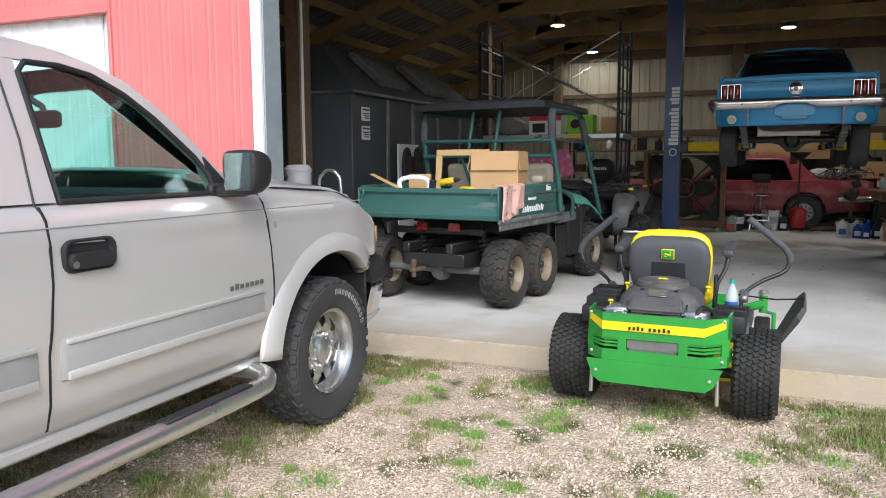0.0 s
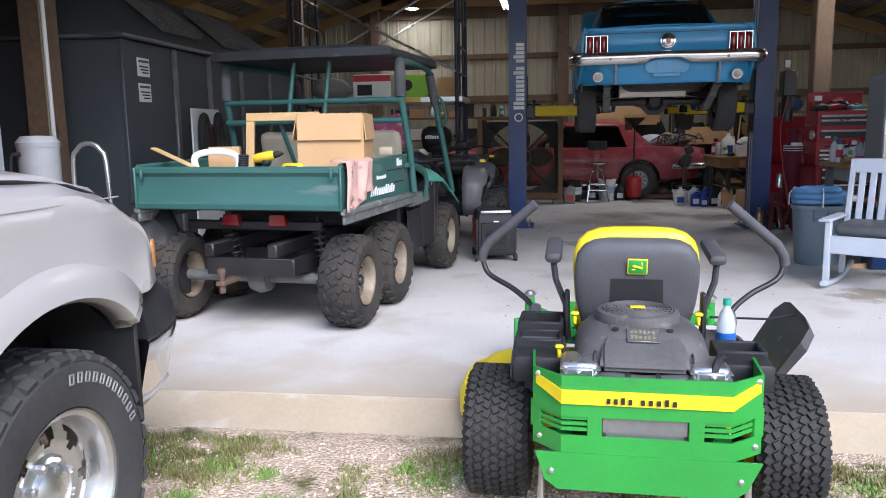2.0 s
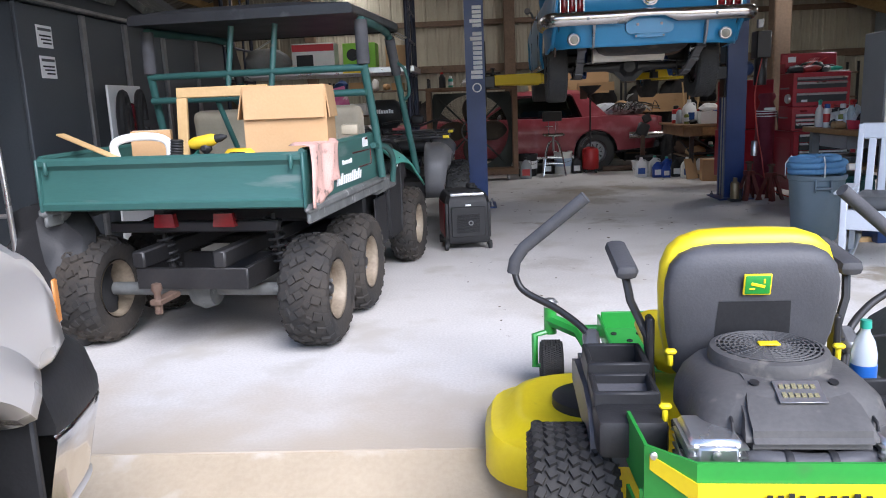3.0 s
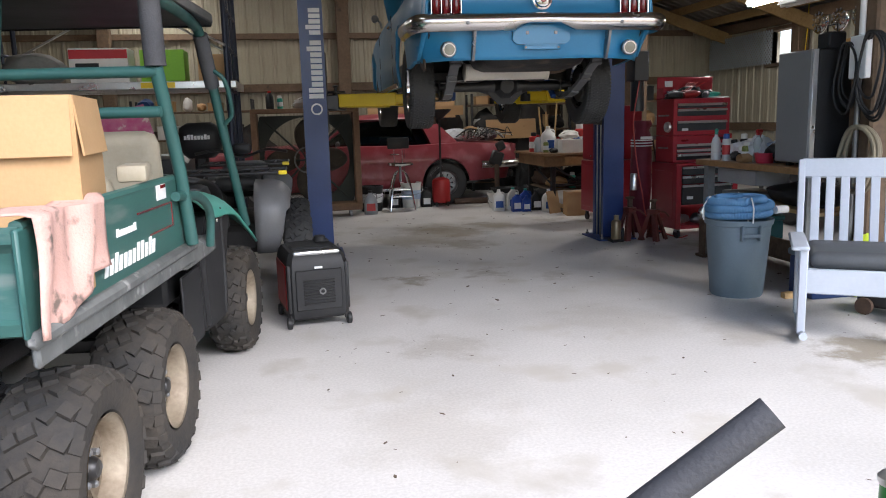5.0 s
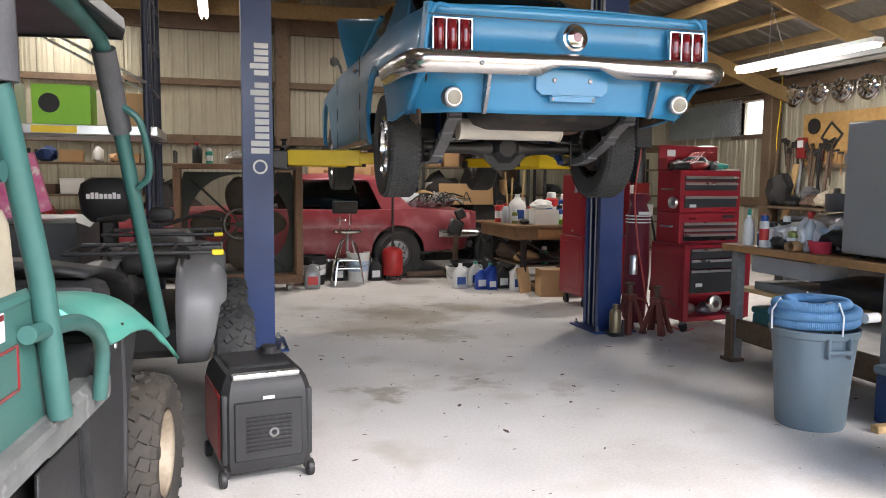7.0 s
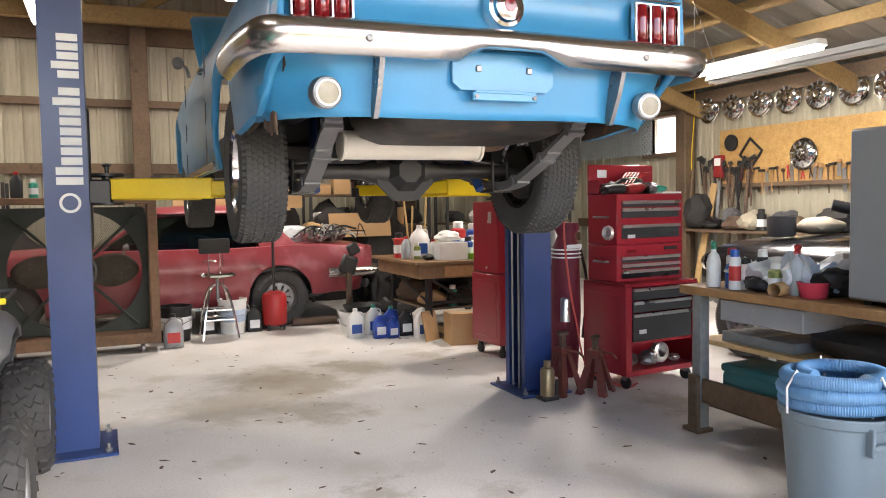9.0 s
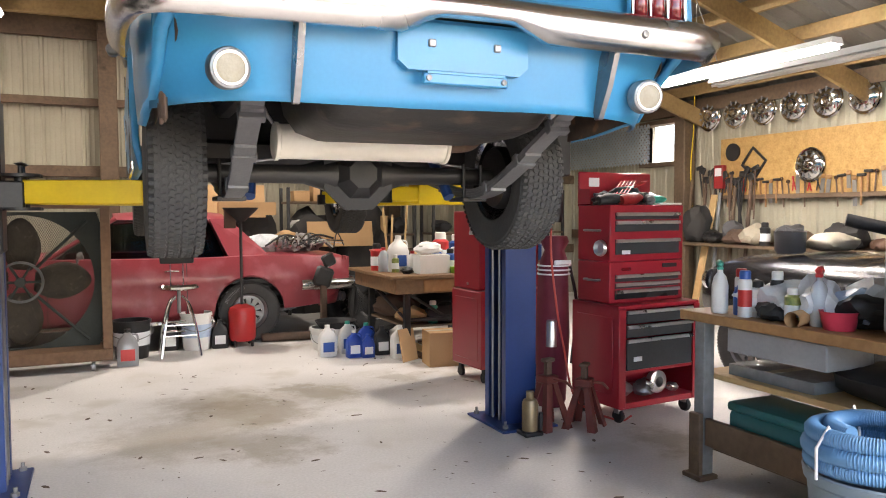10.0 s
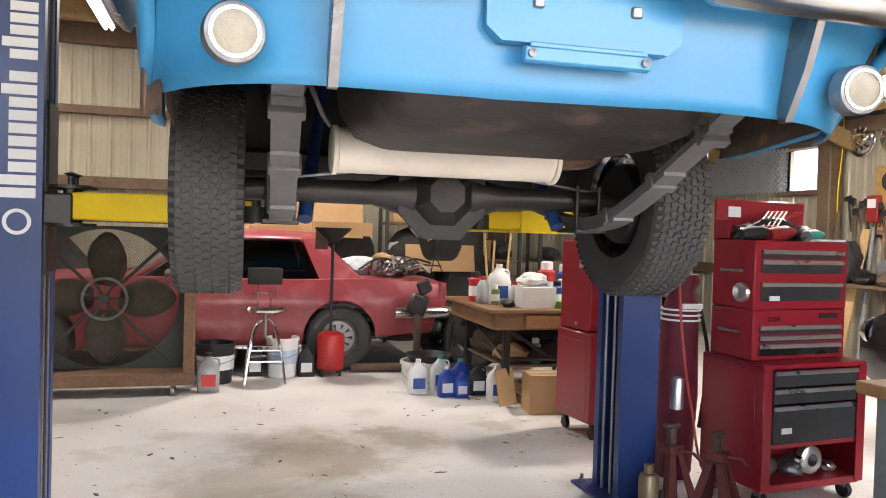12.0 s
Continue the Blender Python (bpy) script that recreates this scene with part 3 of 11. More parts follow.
        for i in range(spokes):
            a = two * i / spokes
            rm = rot("X", math.degrees(a))
            wd = rim_r * 1.9 / spokes
            pts = [(-wd * 0.55, rim_r * 0.36), (wd * 0.55, rim_r * 0.36), (wd * 0.75, rim_r * 0.8), (-wd * 0.75, rim_r * 0.8)]
            loft(bm, [[rm @ Vector((h * xx, a1, b1)) for a1, b1 in pts] for xx in (0.1, 0.29)])
    rim = part("rim", bm, rim_mat, wob)
    bm = turned([(0.0, h * 0.62), (hub_r * 0.62, h * 0.6), (hub_r * 0.86, h * 0.5), (hub_r * 0.95, h * 0.2)], 24, ax, False)
    part("hub_cap", bm, rim_mat if rim_mat in (CHROME, ALUMINIUM) else BLACKMETAL, wob)
    nuts = 8 if tread == "allterrain" else 6
    for i in range(nuts):
        a = two * i / nuts
        bm = B()
        lathe(bm, [(0.012, h * 0.15), (0.012, h * 0.48), (0.007, h * 0.52), (0, h * 0.52)], 6, rot("X", math.degrees(a)) @ at(0, 0, hub_r * (1.0 if nuts == 8 else 1.32)) @ ax, False)
        part("wheel_nut", bm, ALUMINIUM if nuts == 8 else GREYSTEEL, wob)
    return wob


def arch_z(y, centre, r, zc, sill):
    d = abs(y - centre)
    return zc + math.sqrt(r * r - d * d) if d < r else sill


def stations(lo, hi, arches, n=40):
    ys = {round(lo + (hi - lo) * i / n, 4) for i in range(n + 1)}
    for c, r in arches:
        ys = {y for y in ys if abs(y - c) > r + 0.02}
        ys |= {round(c - r * 1.0001 * math.cos(math.pi * i / 22), 4) for i in range(23)}
        ys |= {c - r - 0.012, c + r + 0.012}
    return sorted(ys)


def lerp_table(t, x):
    if x <= t[0][0]:
        return t[0][1]
    for (a, va), (b, vb) in zip(t, t[1:]):
        if x <= b:
            k = (x - a) / (b - a)
            k = k * k * (3 - 2 * k)
            return va + (vb - va) * k
    return t[-1][1]


LENSCREAM = material("aged_cream_lens", (0.36, 0.33, 0.26), (0.28, 0.25, 0.19), 0.35, big=20, fine=160, bump=0.15, stain=(0.3, 0.27, 0.2), stain_at=0.6)
DULLCHROME = material("dulled_chrome", (0.3, 0.3, 0.3), (0.2, 0.2, 0.2), 0.28, metal=0.9, big=8, bump=0.02)
UNDERCOAT = material("brown_undercoat", (0.075, 0.05, 0.035), (0.04, 0.03, 0.024), 0.85, big=7, fine=50, bump=0.3, stain=(0.14, 0.075, 0.04), stain_at=0.6)
# ---- the two notchback coupes ----
def coupe(name, m, paint, label, droop, hood_up, detail, rs=0.0):
    """A 1960s two-door notchback: origin on the ground plane of the body at the middle of its tail, nose to +y."""
    car = thing(name, m, label, "car")
    wt = [(0.0, 0.795), (0.06, 0.815), (0.5, 0.85), (1.1, 0.862), (3.0, 0.868), (3.9, 0.868), (4.35, 0.85), (4.55, 0.8)]
    bt = [(0.0, 0.86), (0.15, 0.875), (0.9, 0.9), (1.6, 0.885), (3.0, 0.9), (4.2, 0.86), (4.55, 0.8)]
    st = [(0.0, 0.54), (0.1, 0.5), (0.3, 0.352), (0.66, 0.325), (1.5, 0.22), (3.4, 0.22), (4.2, 0.3), (4.55, 0.38)]
    AR, AF = 1.09, 3.83
    for side in (-1, 1):
        bm = B()
        rings = []
        for y in stations(0.0, 4.55, ((AR, 0.36), (AF, 0.37)), 46):
            w, belt = lerp_table(wt, y), lerp_table(bt, y)
            zm = lerp_table(st, y)
            zm = max(zm, arch_z(y, AR, 0.36, 0.31, 0), arch_z(y, AF, 0.37, 0.32, 0))
            crease = 0.012 * max(0.0, min(1.0, (y - 1.3) / 0.3)) * max(0.0, min(1.0, (3.6 - y) / 0.3))
            tgt = [(0.955, zm), (0.985, 0.33), (0.995, 0.45), (0.99 - crease, 0.55), (1.0, 0.62), (0.995, 0.69), (0.98, 0.76), (0.955, 0.83), (0.93, belt - 0.006), (0.9, belt + 0.004), (0.84, belt - 0.004)]
            ring = []
            for i, (k, z) in enumerate(tgt):
                z = max(z, zm + 0.006 * i)
                ring.append(Vector((side * w * k, y, z)))
            rings.append(ring)
        loft(bm, rings, False, False)
        part("body_side", bm, paint, car, "", 40, 0.02)
        bm = B()
        def inner(u, v, side=side):
            y = 0.1 + 0.62 * u
            z0 = lerp_table(st, y) + 0.002
            return Vector((side * (lerp_table(wt, y) * (0.965 + 0.02 * v) - 0.03), y, z0 + (0.6 - z0) * v))
        grid(bm, inner, 10, 5)
        part("inner_quarter", bm, UNDERCOAT, car, "brown undercoated inside of the quarter panel", 60, 0.004)
    # deck, cowl and hood sheets
    def deck(y0, y1, crown):
        bm = B()
        grid(bm, lambda u, v: Vector(((u * 2 - 1) * lerp_table(wt, y0 + (y1 - y0) * v) * 0.842, y0 + (y1 - y0) * v, lerp_table(bt, y0 + (y1 - y0) * v) - 0.004 + crown * (1 - (u * 2 - 1) ** 2))), 12, 10)
        return bm
    part("boot_lid", deck(0.012, 1.05, 0.02), paint, car, "", 40, 0.012)
    part("cowl", deck(2.85, 3.12, 0.02), paint, car, "", 40, 0.012)
    hood = part("hood", deck(3.13, 4.5, 0.035), paint, car, "", 40, 0.012)
    if hood_up:
        hood.matrix_local = at(0, 3.13, 0.88) @ rot("X", 36) @ at(0, -3.13, -0.88)
        bm = boxes(((0, 3.55, 0.55), (0.5, 0.6, 0.3), 0.03), ((0, 3.5, 0.74), (0.3, 0.4, 0.1), 0.03))
        part("engine", bm, BLACKMETAL, car)
    # roof and pillars
    bm = B()
    def roofp(u, v):
        s = u * 2 - 1
        y = 1.5 - rs + (1.02 + rs * 0.4) * v
        w = 0.575 - 0.03 * (1 - v)
        return Vector((s * w, y, 1.29 + 0.055 * (1 - s * s) + 0.025 * math.sin(math.pi * v) - 0.05 * abs(s) ** 6))
    grid(bm, roofp, 14, 8)
    part("roof", bm, paint, car, "", 50, 0.02)
    for s in (-1, 1):
        bm = B()
        a = [Vector((s * 0.7, 0.98 - rs * 0.6, 0.885)), Vector((s * 0.735, 1.62 - rs * 1.5, 0.885)), Vector((s * 0.575, 1.72 - rs * 1.2, 1.285)), Vector((s * 0.53, 1.47 - rs, 1.28))]
        inn = [p - Vector((s * 0.06, 0, 0)) for p in a]
        loft(bm, [a, inn])
        part("rear_pillar", bm, paint, car)
        part("front_pillar", rod([(s * 0.7, 3.0, 0.89), (s * 0.555, 2.5 - rs * 0.6, 1.295)], 0.022, 8), paint, car)
        bm = B()
        loft(bm, [[Vector((s * 0.725, 1.66 - rs * 1.5, 0.89)), Vector((s * 0.725, 2.93, 0.89)), Vector((s * 0.56, 2.48 - rs * 0.6, 1.28)), Vector((s * 0.57, 1.74 - rs * 1.2, 1.28))],
                  [Vector((s * 0.715, 1.66 - rs * 1.5, 0.89)), Vector((s * 0.715, 2.93, 0.89)), Vector((s * 0.55, 2.48 - rs * 0.6, 1.28)), Vector((s * 0.56, 1.74 - rs * 1.2, 1.28))]])
        part("side_window", bm, DARKGLASS, car)
    bm = B()
    grid(bm, lambda u, v: Vector(((u * 2 - 1) * (0.66 - 0.13 * v), 1.0 - rs * 0.6 + (0.48 - rs * 0.4) * v - 0.05 * (1 - (u * 2 - 1) ** 2), 0.895 + 0.405 * v)), 10, 6)
    part("rear_window", bm, DARKGLASS, car, "", 50, 0.006)
    bm = B()
    grid(bm, lambda u, v: Vector(((u * 2 - 1) * (0.68 - 0.13 * v), 3.0 - (0.5 + rs * 0.6) * v + 0.07 * (1 - (u * 2 - 1) ** 2), 0.9 + 0.4 * v)), 10, 6)
    part("windshield", bm, DARKGLASS, car, "", 50, 0.006)
    # floor pan and inner tub, dark
    for nm, c, sz in (("floor_pan", (0, 2.4, 0.3), (1.3, 2.1, 0.1)), ("boot_floor", (0, 0.72, 0.62), (1.5, 1.3, 0.08)), ("engine_cradle", (0, 3.9, 0.45), (1.05, 1.1, 0.3)), ("frame_rail", (-0.5, 2.35, 0.24), (0.09, 1.9, 0.08)), ("frame_rail", (0.5, 2.35, 0.24), (0.09, 1.9, 0.08)),
                      ("rear_rail", (-0.5, 0.7, 0.47), (0.08, 1.2, 0.08)), ("rear_rail", (0.5, 0.7, 0.47), (0.08, 1.2, 0.08)), ("bulkhead", (0, 1.55, 0.5), (1.4, 0.1, 0.5)), ("rear_seat", (0, 1.85, 0.75), (1.2, 0.18, 0.5))):
        part(nm, boxes((c, sz, 0.02)), BLACKMETAL, car)
    # tail panel, concave, between the quarter panels
    bm = B()
    grid(bm, lambda u, v: Vector(((u * 2 - 1) * 0.785, 0.01 + 0.035 * math.sin(math.pi * v) + 0.012 * (u * 2 - 1) ** 2, 0.6 + 0.262 * v)), 14, 8)
    part("tail_panel", bm, paint, car, "", 50, 0.015)
    for s in (-1, 1):
        bm = B()
        # fender end caps
        loft(bm, [[Vector((s * 0.785, 0.012, 0.6)), Vector((s * 0.8, 0.0, 0.62)), Vector((s * 0.775, -0.012, 0.86)), Vector((s * 0.75, 0.01, 0.865))],
                  [Vector((s * 0.785, 0.06, 0.6)), Vector((s * 0.81, 0.06, 0.62)), Vector((s * 0.785, 0.06, 0.87)), Vector((s * 0.75, 0.06, 0.875))]])
        part("fender_end", bm, paint, car)
        tl = new("tail_light")
        tl.parent = car
        tl.matrix_local = at(s * 0.655, 0.002, 0.705)
        bm = B()
        for dx in (-0.1, -0.033, 0.033, 0.1):
            box(bm, (dx, -0.008, 0), (0.012, 0.03, 0.158), 0.004)
        for dz in (-0.078, 0.078):
            box(bm, (0, -0.008, dz), (0.212, 0.03, 0.012), 0.004)
        part("bezel", bm, CHROME, tl, "chrome bezel of three upright bars")
        for dx in (-0.066, 0, 0.066):
            bm = B()
            grid(bm, lambda u, v, dx=dx: Vector((dx + (u - 0.5) * 0.056, -0.014 - 0.02 * math.sin(math.pi * u), (v - 0.5) * 0.146)), 6, 3)
            part("lens", bm, LENSRED, tl, "ribbed dark red lens", 50, 0.006)
    m2 = at(0, -0.0, 0.72) @ rot("X", 90)
    cap = turned([(0.0, 0.055), (0.03, 0.054), (0.05, 0.045), (0.056, 0.03), (0.068, 0.026), (0.074, 0.012), (0.074, -0.02)], 32, m2)
    fc = part("fuel_cap", cap, CHROME, car, "round chrome fuel cap in the tail panel")
    bm = turned([(0.0, 0.058), (0.022, 0.057), (0.026, 0.05)], 24, m2)
    part("cap_badge", bm, LENSRED, fc)
    # boot seam
    bm = boxes(((0, -0.004, 0.802), (1.55, 0.006, 0.006)), )
    part("boot_seam", bm, BLACKMETAL, car)
    # bumper: wrapped blade
    bm = B()
    prof = [(0.0, 0.118), (-0.018, 0.114), (-0.045, 0.092), (-0.05, 0.06), (-0.04, 0.03), (-0.015, 0.004), (0.0, 0.0), (0.012, 0.03), (0.012, 0.09)]
    line = curve_pts([(-0.875, 0.55, 0), (-0.875, 0.28, 0), (-0.86, 0.08, 0), (-0.81, -0.035, 0), (-0.6, -0.062, 0), (0, -0.075, 0), (0.6, -0.062, 0), (0.81, -0.035, 0), (0.86, 0.08, 0), (0.875, 0.28, 0), (0.875, 0.55, 0)], 6)
    rings = []
    for i, p in enumerate(line):
        d = (line[min(i + 1, len(line) - 1)] - line[max(i - 1, 0)]).normalized()
        out = Vector((d.y, -d.x, 0))
        cut = 0.05 if abs(p.x) < 0.205 and p.y < 0 else 0.0
        rings.append([p + out * (-a) + Vector((0, 0, 0.51 + (b if b > 0.05 else b * (1 - cut / 0.05) + cut))) for a, b in prof])
    loft(bm, rings)
    bump = part("rear_bumper", bm, BUMPERCHROME, car, "hazy chrome rear bumper with a plate cut-out", 60)
    for x in (-0.53, 0.53):
        part("bumper_bolt", turned([(0.0, 0.012), (0.011, 0.01), (0.015, 0.0)], 14, at(x, -0.108, 0.562) @ rot("X", 90)), GREYSTEEL, bump)
    # valance below the bumper
    bm = B()
    def val(u, v):
        s = u * 2 - 1
        x = s * 0.81
        y = 0.015 + 0.04 * v + (0.1 + 0.2 * v) * abs(s) ** 6
        z = 0.575 - 0.24 * v + 0.003 * math.sin(s * 5) * v
        if abs(x) < 0.2:
            y += 0.008
        return Vector((x, y, z))
    grid(bm, val, 40, 8)
    vl = part("valance", bm, paint, car, "", 30, 0.01)
    bm = B()
    prism(bm, [(-0.2, 0.56), (0.2, 0.56), (0.2, 0.455), (0.17, 0.43), (-0.17, 0.43), (-0.2, 0.455)], 0.0, 0.03, "y")
    part("plate_panel", bm, paint, vl)
    bm = boxes(((0, -0.002, 0.408), (0.26, 0.02, 0.03), 0.004), ((0, -0.008, 0.424), (0.24, 0.014, 0.01), 0.002))
    part("plate_bracket", bm, paint, vl)
    for x in (-0.115, 0.115):
        part("bracket_bolt", turned([(0, 0.02), (0.008, 0.018), (0.009, 0)], 10, at(x, 0.0, 0.408) @ rot("X", 90)), GREYSTEEL, vl)
    for x in (-0.1, 0.1):
        part("plate_nut", boxes(((x, -0.002, 0.505), (0.022, 0.01, 0.022), 0.003)), GREYSTEEL, vl)
    for s in (-1, 1):
        mm = at(s * 0.64, 0.02, 0.403) @ rot("X", 96) @ rot("Y", -s * 8)
        bm = turned([(0.053, -0.03), (0.053, 0.006), (0.05, 0.012), (0.044, 0.014), (0.04, 0.01), (0.04, -0.01)], 36, mm, False)
        lt = part("reverse_light", bm, BEZEL, car, "round reversing light in a grey bezel")
        part("ring", turned([(0.043, 0.008), (0.043, 0.017), (0.037, 0.017), (0.037, 0.008)], 36, mm, False), CHROME, lt)
        part("lens", turned([(0.0, 0.018), (0.02, 0.017), (0.038, 0.012), (0.038, 0.0)], 36, mm), LENSCREAM, lt, "frosted cream lens")
        bm = B()
        x0 = s * 0.475
        pts = [(-0.075, 0.585), (-0.02, 0.59), (0.03, 0.5), (0.06, 0.36), (0.052, 0.325), (0.03, 0.325), (-0.02, 0.42), (-0.06, 0.53)]
        loft(bm, [[Vector((x0 - s * 0.004 + dx, a - 0.005, b)) for a, b in pts] for dx in (-0.009, -0.005, 0.005, 0.009)])
        part("bumper_guard", bm, DULLCHROME, car, "slim chrome upright under the bumper")
    if detail:
        bm = B()
        grid(bm, lambda u, v: Vector((-0.79 - 0.012 * math.sin(u * 7), 0.1 + 0.2 * u, 0.34 - 0.07 * v * (1 - 0.5 * u) + 0.012 * math.sin(u * 13))), 10, 4)
        part("rusted_edge", bm, RUSTY, car, "rusted torn lower end of the quarter panel", 60, 0.004)
    # fuel tank
    bm = B()
    rings = []
    for k, (z, g) in enumerate(((0.53, 0.0), (0.45, 0.0), (0.37, -0.012), (0.31, -0.045), (0.285, -0.095), (0.28, -0.16))):
        w2, y0, y1, c = 0.4 + g, 0.1 - g, 0.72 + g, 0.09
        ring = []
        for cx, cy, a0 in ((w2 - c, y1 - c, 0), (-w2 + c, y1 - c, 90), (-w2 + c, y0 + c, 180), (w2 - c, y0 + c, 270)):
            for j in range(5):
                a = radians(a0 + j * 22.5)
                ring.append(Vector((cx + c * math.cos(a), cy + c * math.sin(a), z + 0.004 * noise.noise((cx * 4, cy * 4 + j, z * 9)))))
        rings.append(ring)
    loft(bm, rings)
    part("fuel_tank", bm, TANK, car, "scuffed black fuel tank", 50)
    # rear axle, differential, springs, shocks, exhaust
    za = 0.305 - droop
    bm = B()
    tube(bm, [(-0.62, AR, za), (-0.22, AR, za), (-0.1, AR, za), (0.1, AR, za), (0.22, AR, za), (0.62, AR, za)], [0.036, 0.038, 0.075, 0.075, 0.038, 0.036], 14)
    axle = part("rear_axle", bm, BLACKMETAL, car)
    bm = turned([(0.0, 0.1), (0.06, 0.095), (0.095, 0.06), (0.105, 0.035), (0.14, 0.03), (0.155, 0.028), (0.155, 0.0), (0.12, -0.05), (0.06, -0.2), (0.03, -0.28)], 8, at(0, AR - 0.02, za) @ rot("X", 90) @ rot("Z", 22.5))
    part("differential", bm, BLACKPLASTIC, axle, "black cast differential cover", 30)
    for s in (-1, 1):
        bm = B()
        path = curve_pts([(s * 0.535, 0.24, 0.415), (s * 0.53, 0.42, 0.33), (s * 0.515, 0.8, za - 0.03), (s * 0.51, AR, za - 0.06), (s * 0.505, 1.45, za - 0.01), (s * 0.5, 1.75, 0.27)], 6)
        for k, (i0, i1) in enumerate(((0, len(path)), (4, len(path) - 4), (8, len(path) - 8), (12, len(path) - 11))):
            seg = path[i0:i1]
            loft(bm, [[p + Vector((dx, 0, -0.011 * k + dz)) for dx, dz in ((-0.034, -0.005), (0.034, -0.005), (0.034, 0.005), (-0.034, 0.005))] for p in seg])
        lf = part("leaf_spring", bm, SPRINGGREY, car, "grey painted leaf spring", 20)
        for i in (5, 9, 13):
            p = path[i]
            part("clamp", boxes(((p.x, p.y, p.z - 0.01), (0.082, 0.03, 0.05), 0.003, rot("X", -25))), SPRINGGREY, lf)
        bm = boxes(((s * 0.51, AR, za - 0.1), (0.11, 0.16, 0.018), 0.003))
        tube(bm, [(s * 0.47, AR - 0.05, za - 0.1), (s * 0.47, AR - 0.05, za + 0.05)], 0.007, 8)
        tube(bm, [(s * 0.55, AR - 0.05, za - 0.1), (s * 0.55, AR - 0.05, za + 0.05)], 0.007, 8)
        part("spring_plate", bm, BLACKMETAL, lf)
        bm = rod([(s * 0.43, AR + 0.02, za - 0.09), (s * 0.4, AR + 0.16, za + 0.1)], 0.024, 12)
        tube(bm, [(s * 0.4, AR + 0.16, za + 0.1), (s * 0.34, AR + 0.42, 0.62)], 0.02, 12)
        part("shock_absorber", bm, BLUEPAINT, car, "blue rear shock absorber")
        box_bm = B()
        tube(box_bm, curve_pts([(s * 0.56, AR, za + 0.03), (s * 0.42, AR - 0.04, za + 0.045), (s * 0.25, AR - 0.04, za + 0.07), (s * 0.12, AR - 0.05, za + 0.1)], 5), 0.005, 6)
        part("brake_line", box_bm, GREYSTEEL, axle)
    bm = B()
    ml = at(-0.385, 0.83, 0.3) @ rot("Y", 90)
    lathe(bm, [(0.0, 0.0), (0.06, 0.0), (0.07, 0.004), (0.07, 0.016), (0.064, 0.02), (0.064, 0.66), (0.07, 0.664), (0.07, 0.676), (0.05, 0.682), (0.0, 0.682)], 28, ml)
    mf = part("muffler", bm, MUFFLER, car, "white-coated transverse muffler")
    bm = B()
    tube(bm, curve_pts([(0.29, 0.83, 0.3), (0.42, 0.86, 0.32), (0.57, 1.05, 0.42), (0.56, 1.4, 0.4), (0.4, 2.2, 0.28)], 6), 0.028, 12)
    part("tail_pipe", bm, RUSTY, mf)
    bm = B()
    for yy in (-0.33, -0.26):
        tube(bm, curve_pts([(-0.39, 0.8, 0.36), (-0.42, 0.8, 0.38 - yy * 0.1), (-0.46, 0.8, 0.44 - yy * 0.3), (-0.38, 0.8, 0.46 - yy * 0.3)], 4), 0.006, 6)
    part("hanger", bm, GREYSTEEL, mf)
    # wheels
    for x in (-0.715, 0.715):
        s = 1 if x > 0 else -1
        mm = at(x, AR, za) @ (rot("Z", 0) if s > 0 else rot("Z", 180))
        wheel(car, mm, 0.325, 0.2, 0.185, RUBBER, CHROME if detail else GREYSTEEL, "road", 10, 0.05, white=None if detail else (1, 9, 0.25, 0.11))
        wheel(car, at(x * 1.01, AF, 0.305 - droop) @ (rot("Z", 0) if s > 0 else rot("Z", 180)), 0.32, 0.2, 0.185, RUBBER, CHROME if detail else GREYSTEEL, "road", 10, 0.05)
        bm = turned([(0.0, 0.0), (0.13, 0.0), (0.14, 0.02), (0.14, 0.05), (0.0, 0.06)], 28, at(x - s * 0.08, AR, za) @ rot("Y", 90 * s))
        part("brake_drum", bm, BLACKMETAL, car)
        part("wheel_house", boxes(((s * 0.5, AR, 0.6), (0.1, 0.86, 0.22), 0.04)), BLACKMETAL, car)
        # door mirror and rocker trim
        bm = B()
        tube(bm, curve_pts([(s * 0.85, 2.72, 0.86), (s * 0.87, 2.71, 0.92), (s * 0.91, 2.7, 0.94)], 4), 0.012, 8)
        lathe(bm, [(0.0, -0.05), (0.03, -0.03), (0.038, 0.01), (0.034, 0.016), (0.0, 0.018)], 20, at(s * 0.92, 2.68, 0.945) @ rot("X", 75))
        part("door_mirror", bm, GREYSTEEL, car)
        bm = boxes(((s * 0.85, 2.45, 0.24), (0.012, 2.0, 0.04), 0.004))
        part("rocker_trim", bm, CHROME, car)
        for x_, y_ in ((0.855, 1.72), (0.86, 2.98)):
            part("door_seam", boxes(((s * x_, y_, 0.55), (0.006, 0.006, 0.6))), BLACKMETAL, car)
        bm = rod([(s * 0.855, 1.8, 0.76), (s * 0.87, 1.84, 0.765), (s * 0.87, 1.9, 0.765), (s * 0.855, 1.93, 0.76)], 0.009, 8)
        part("door_handle", bm, CHROME, car)
    return car


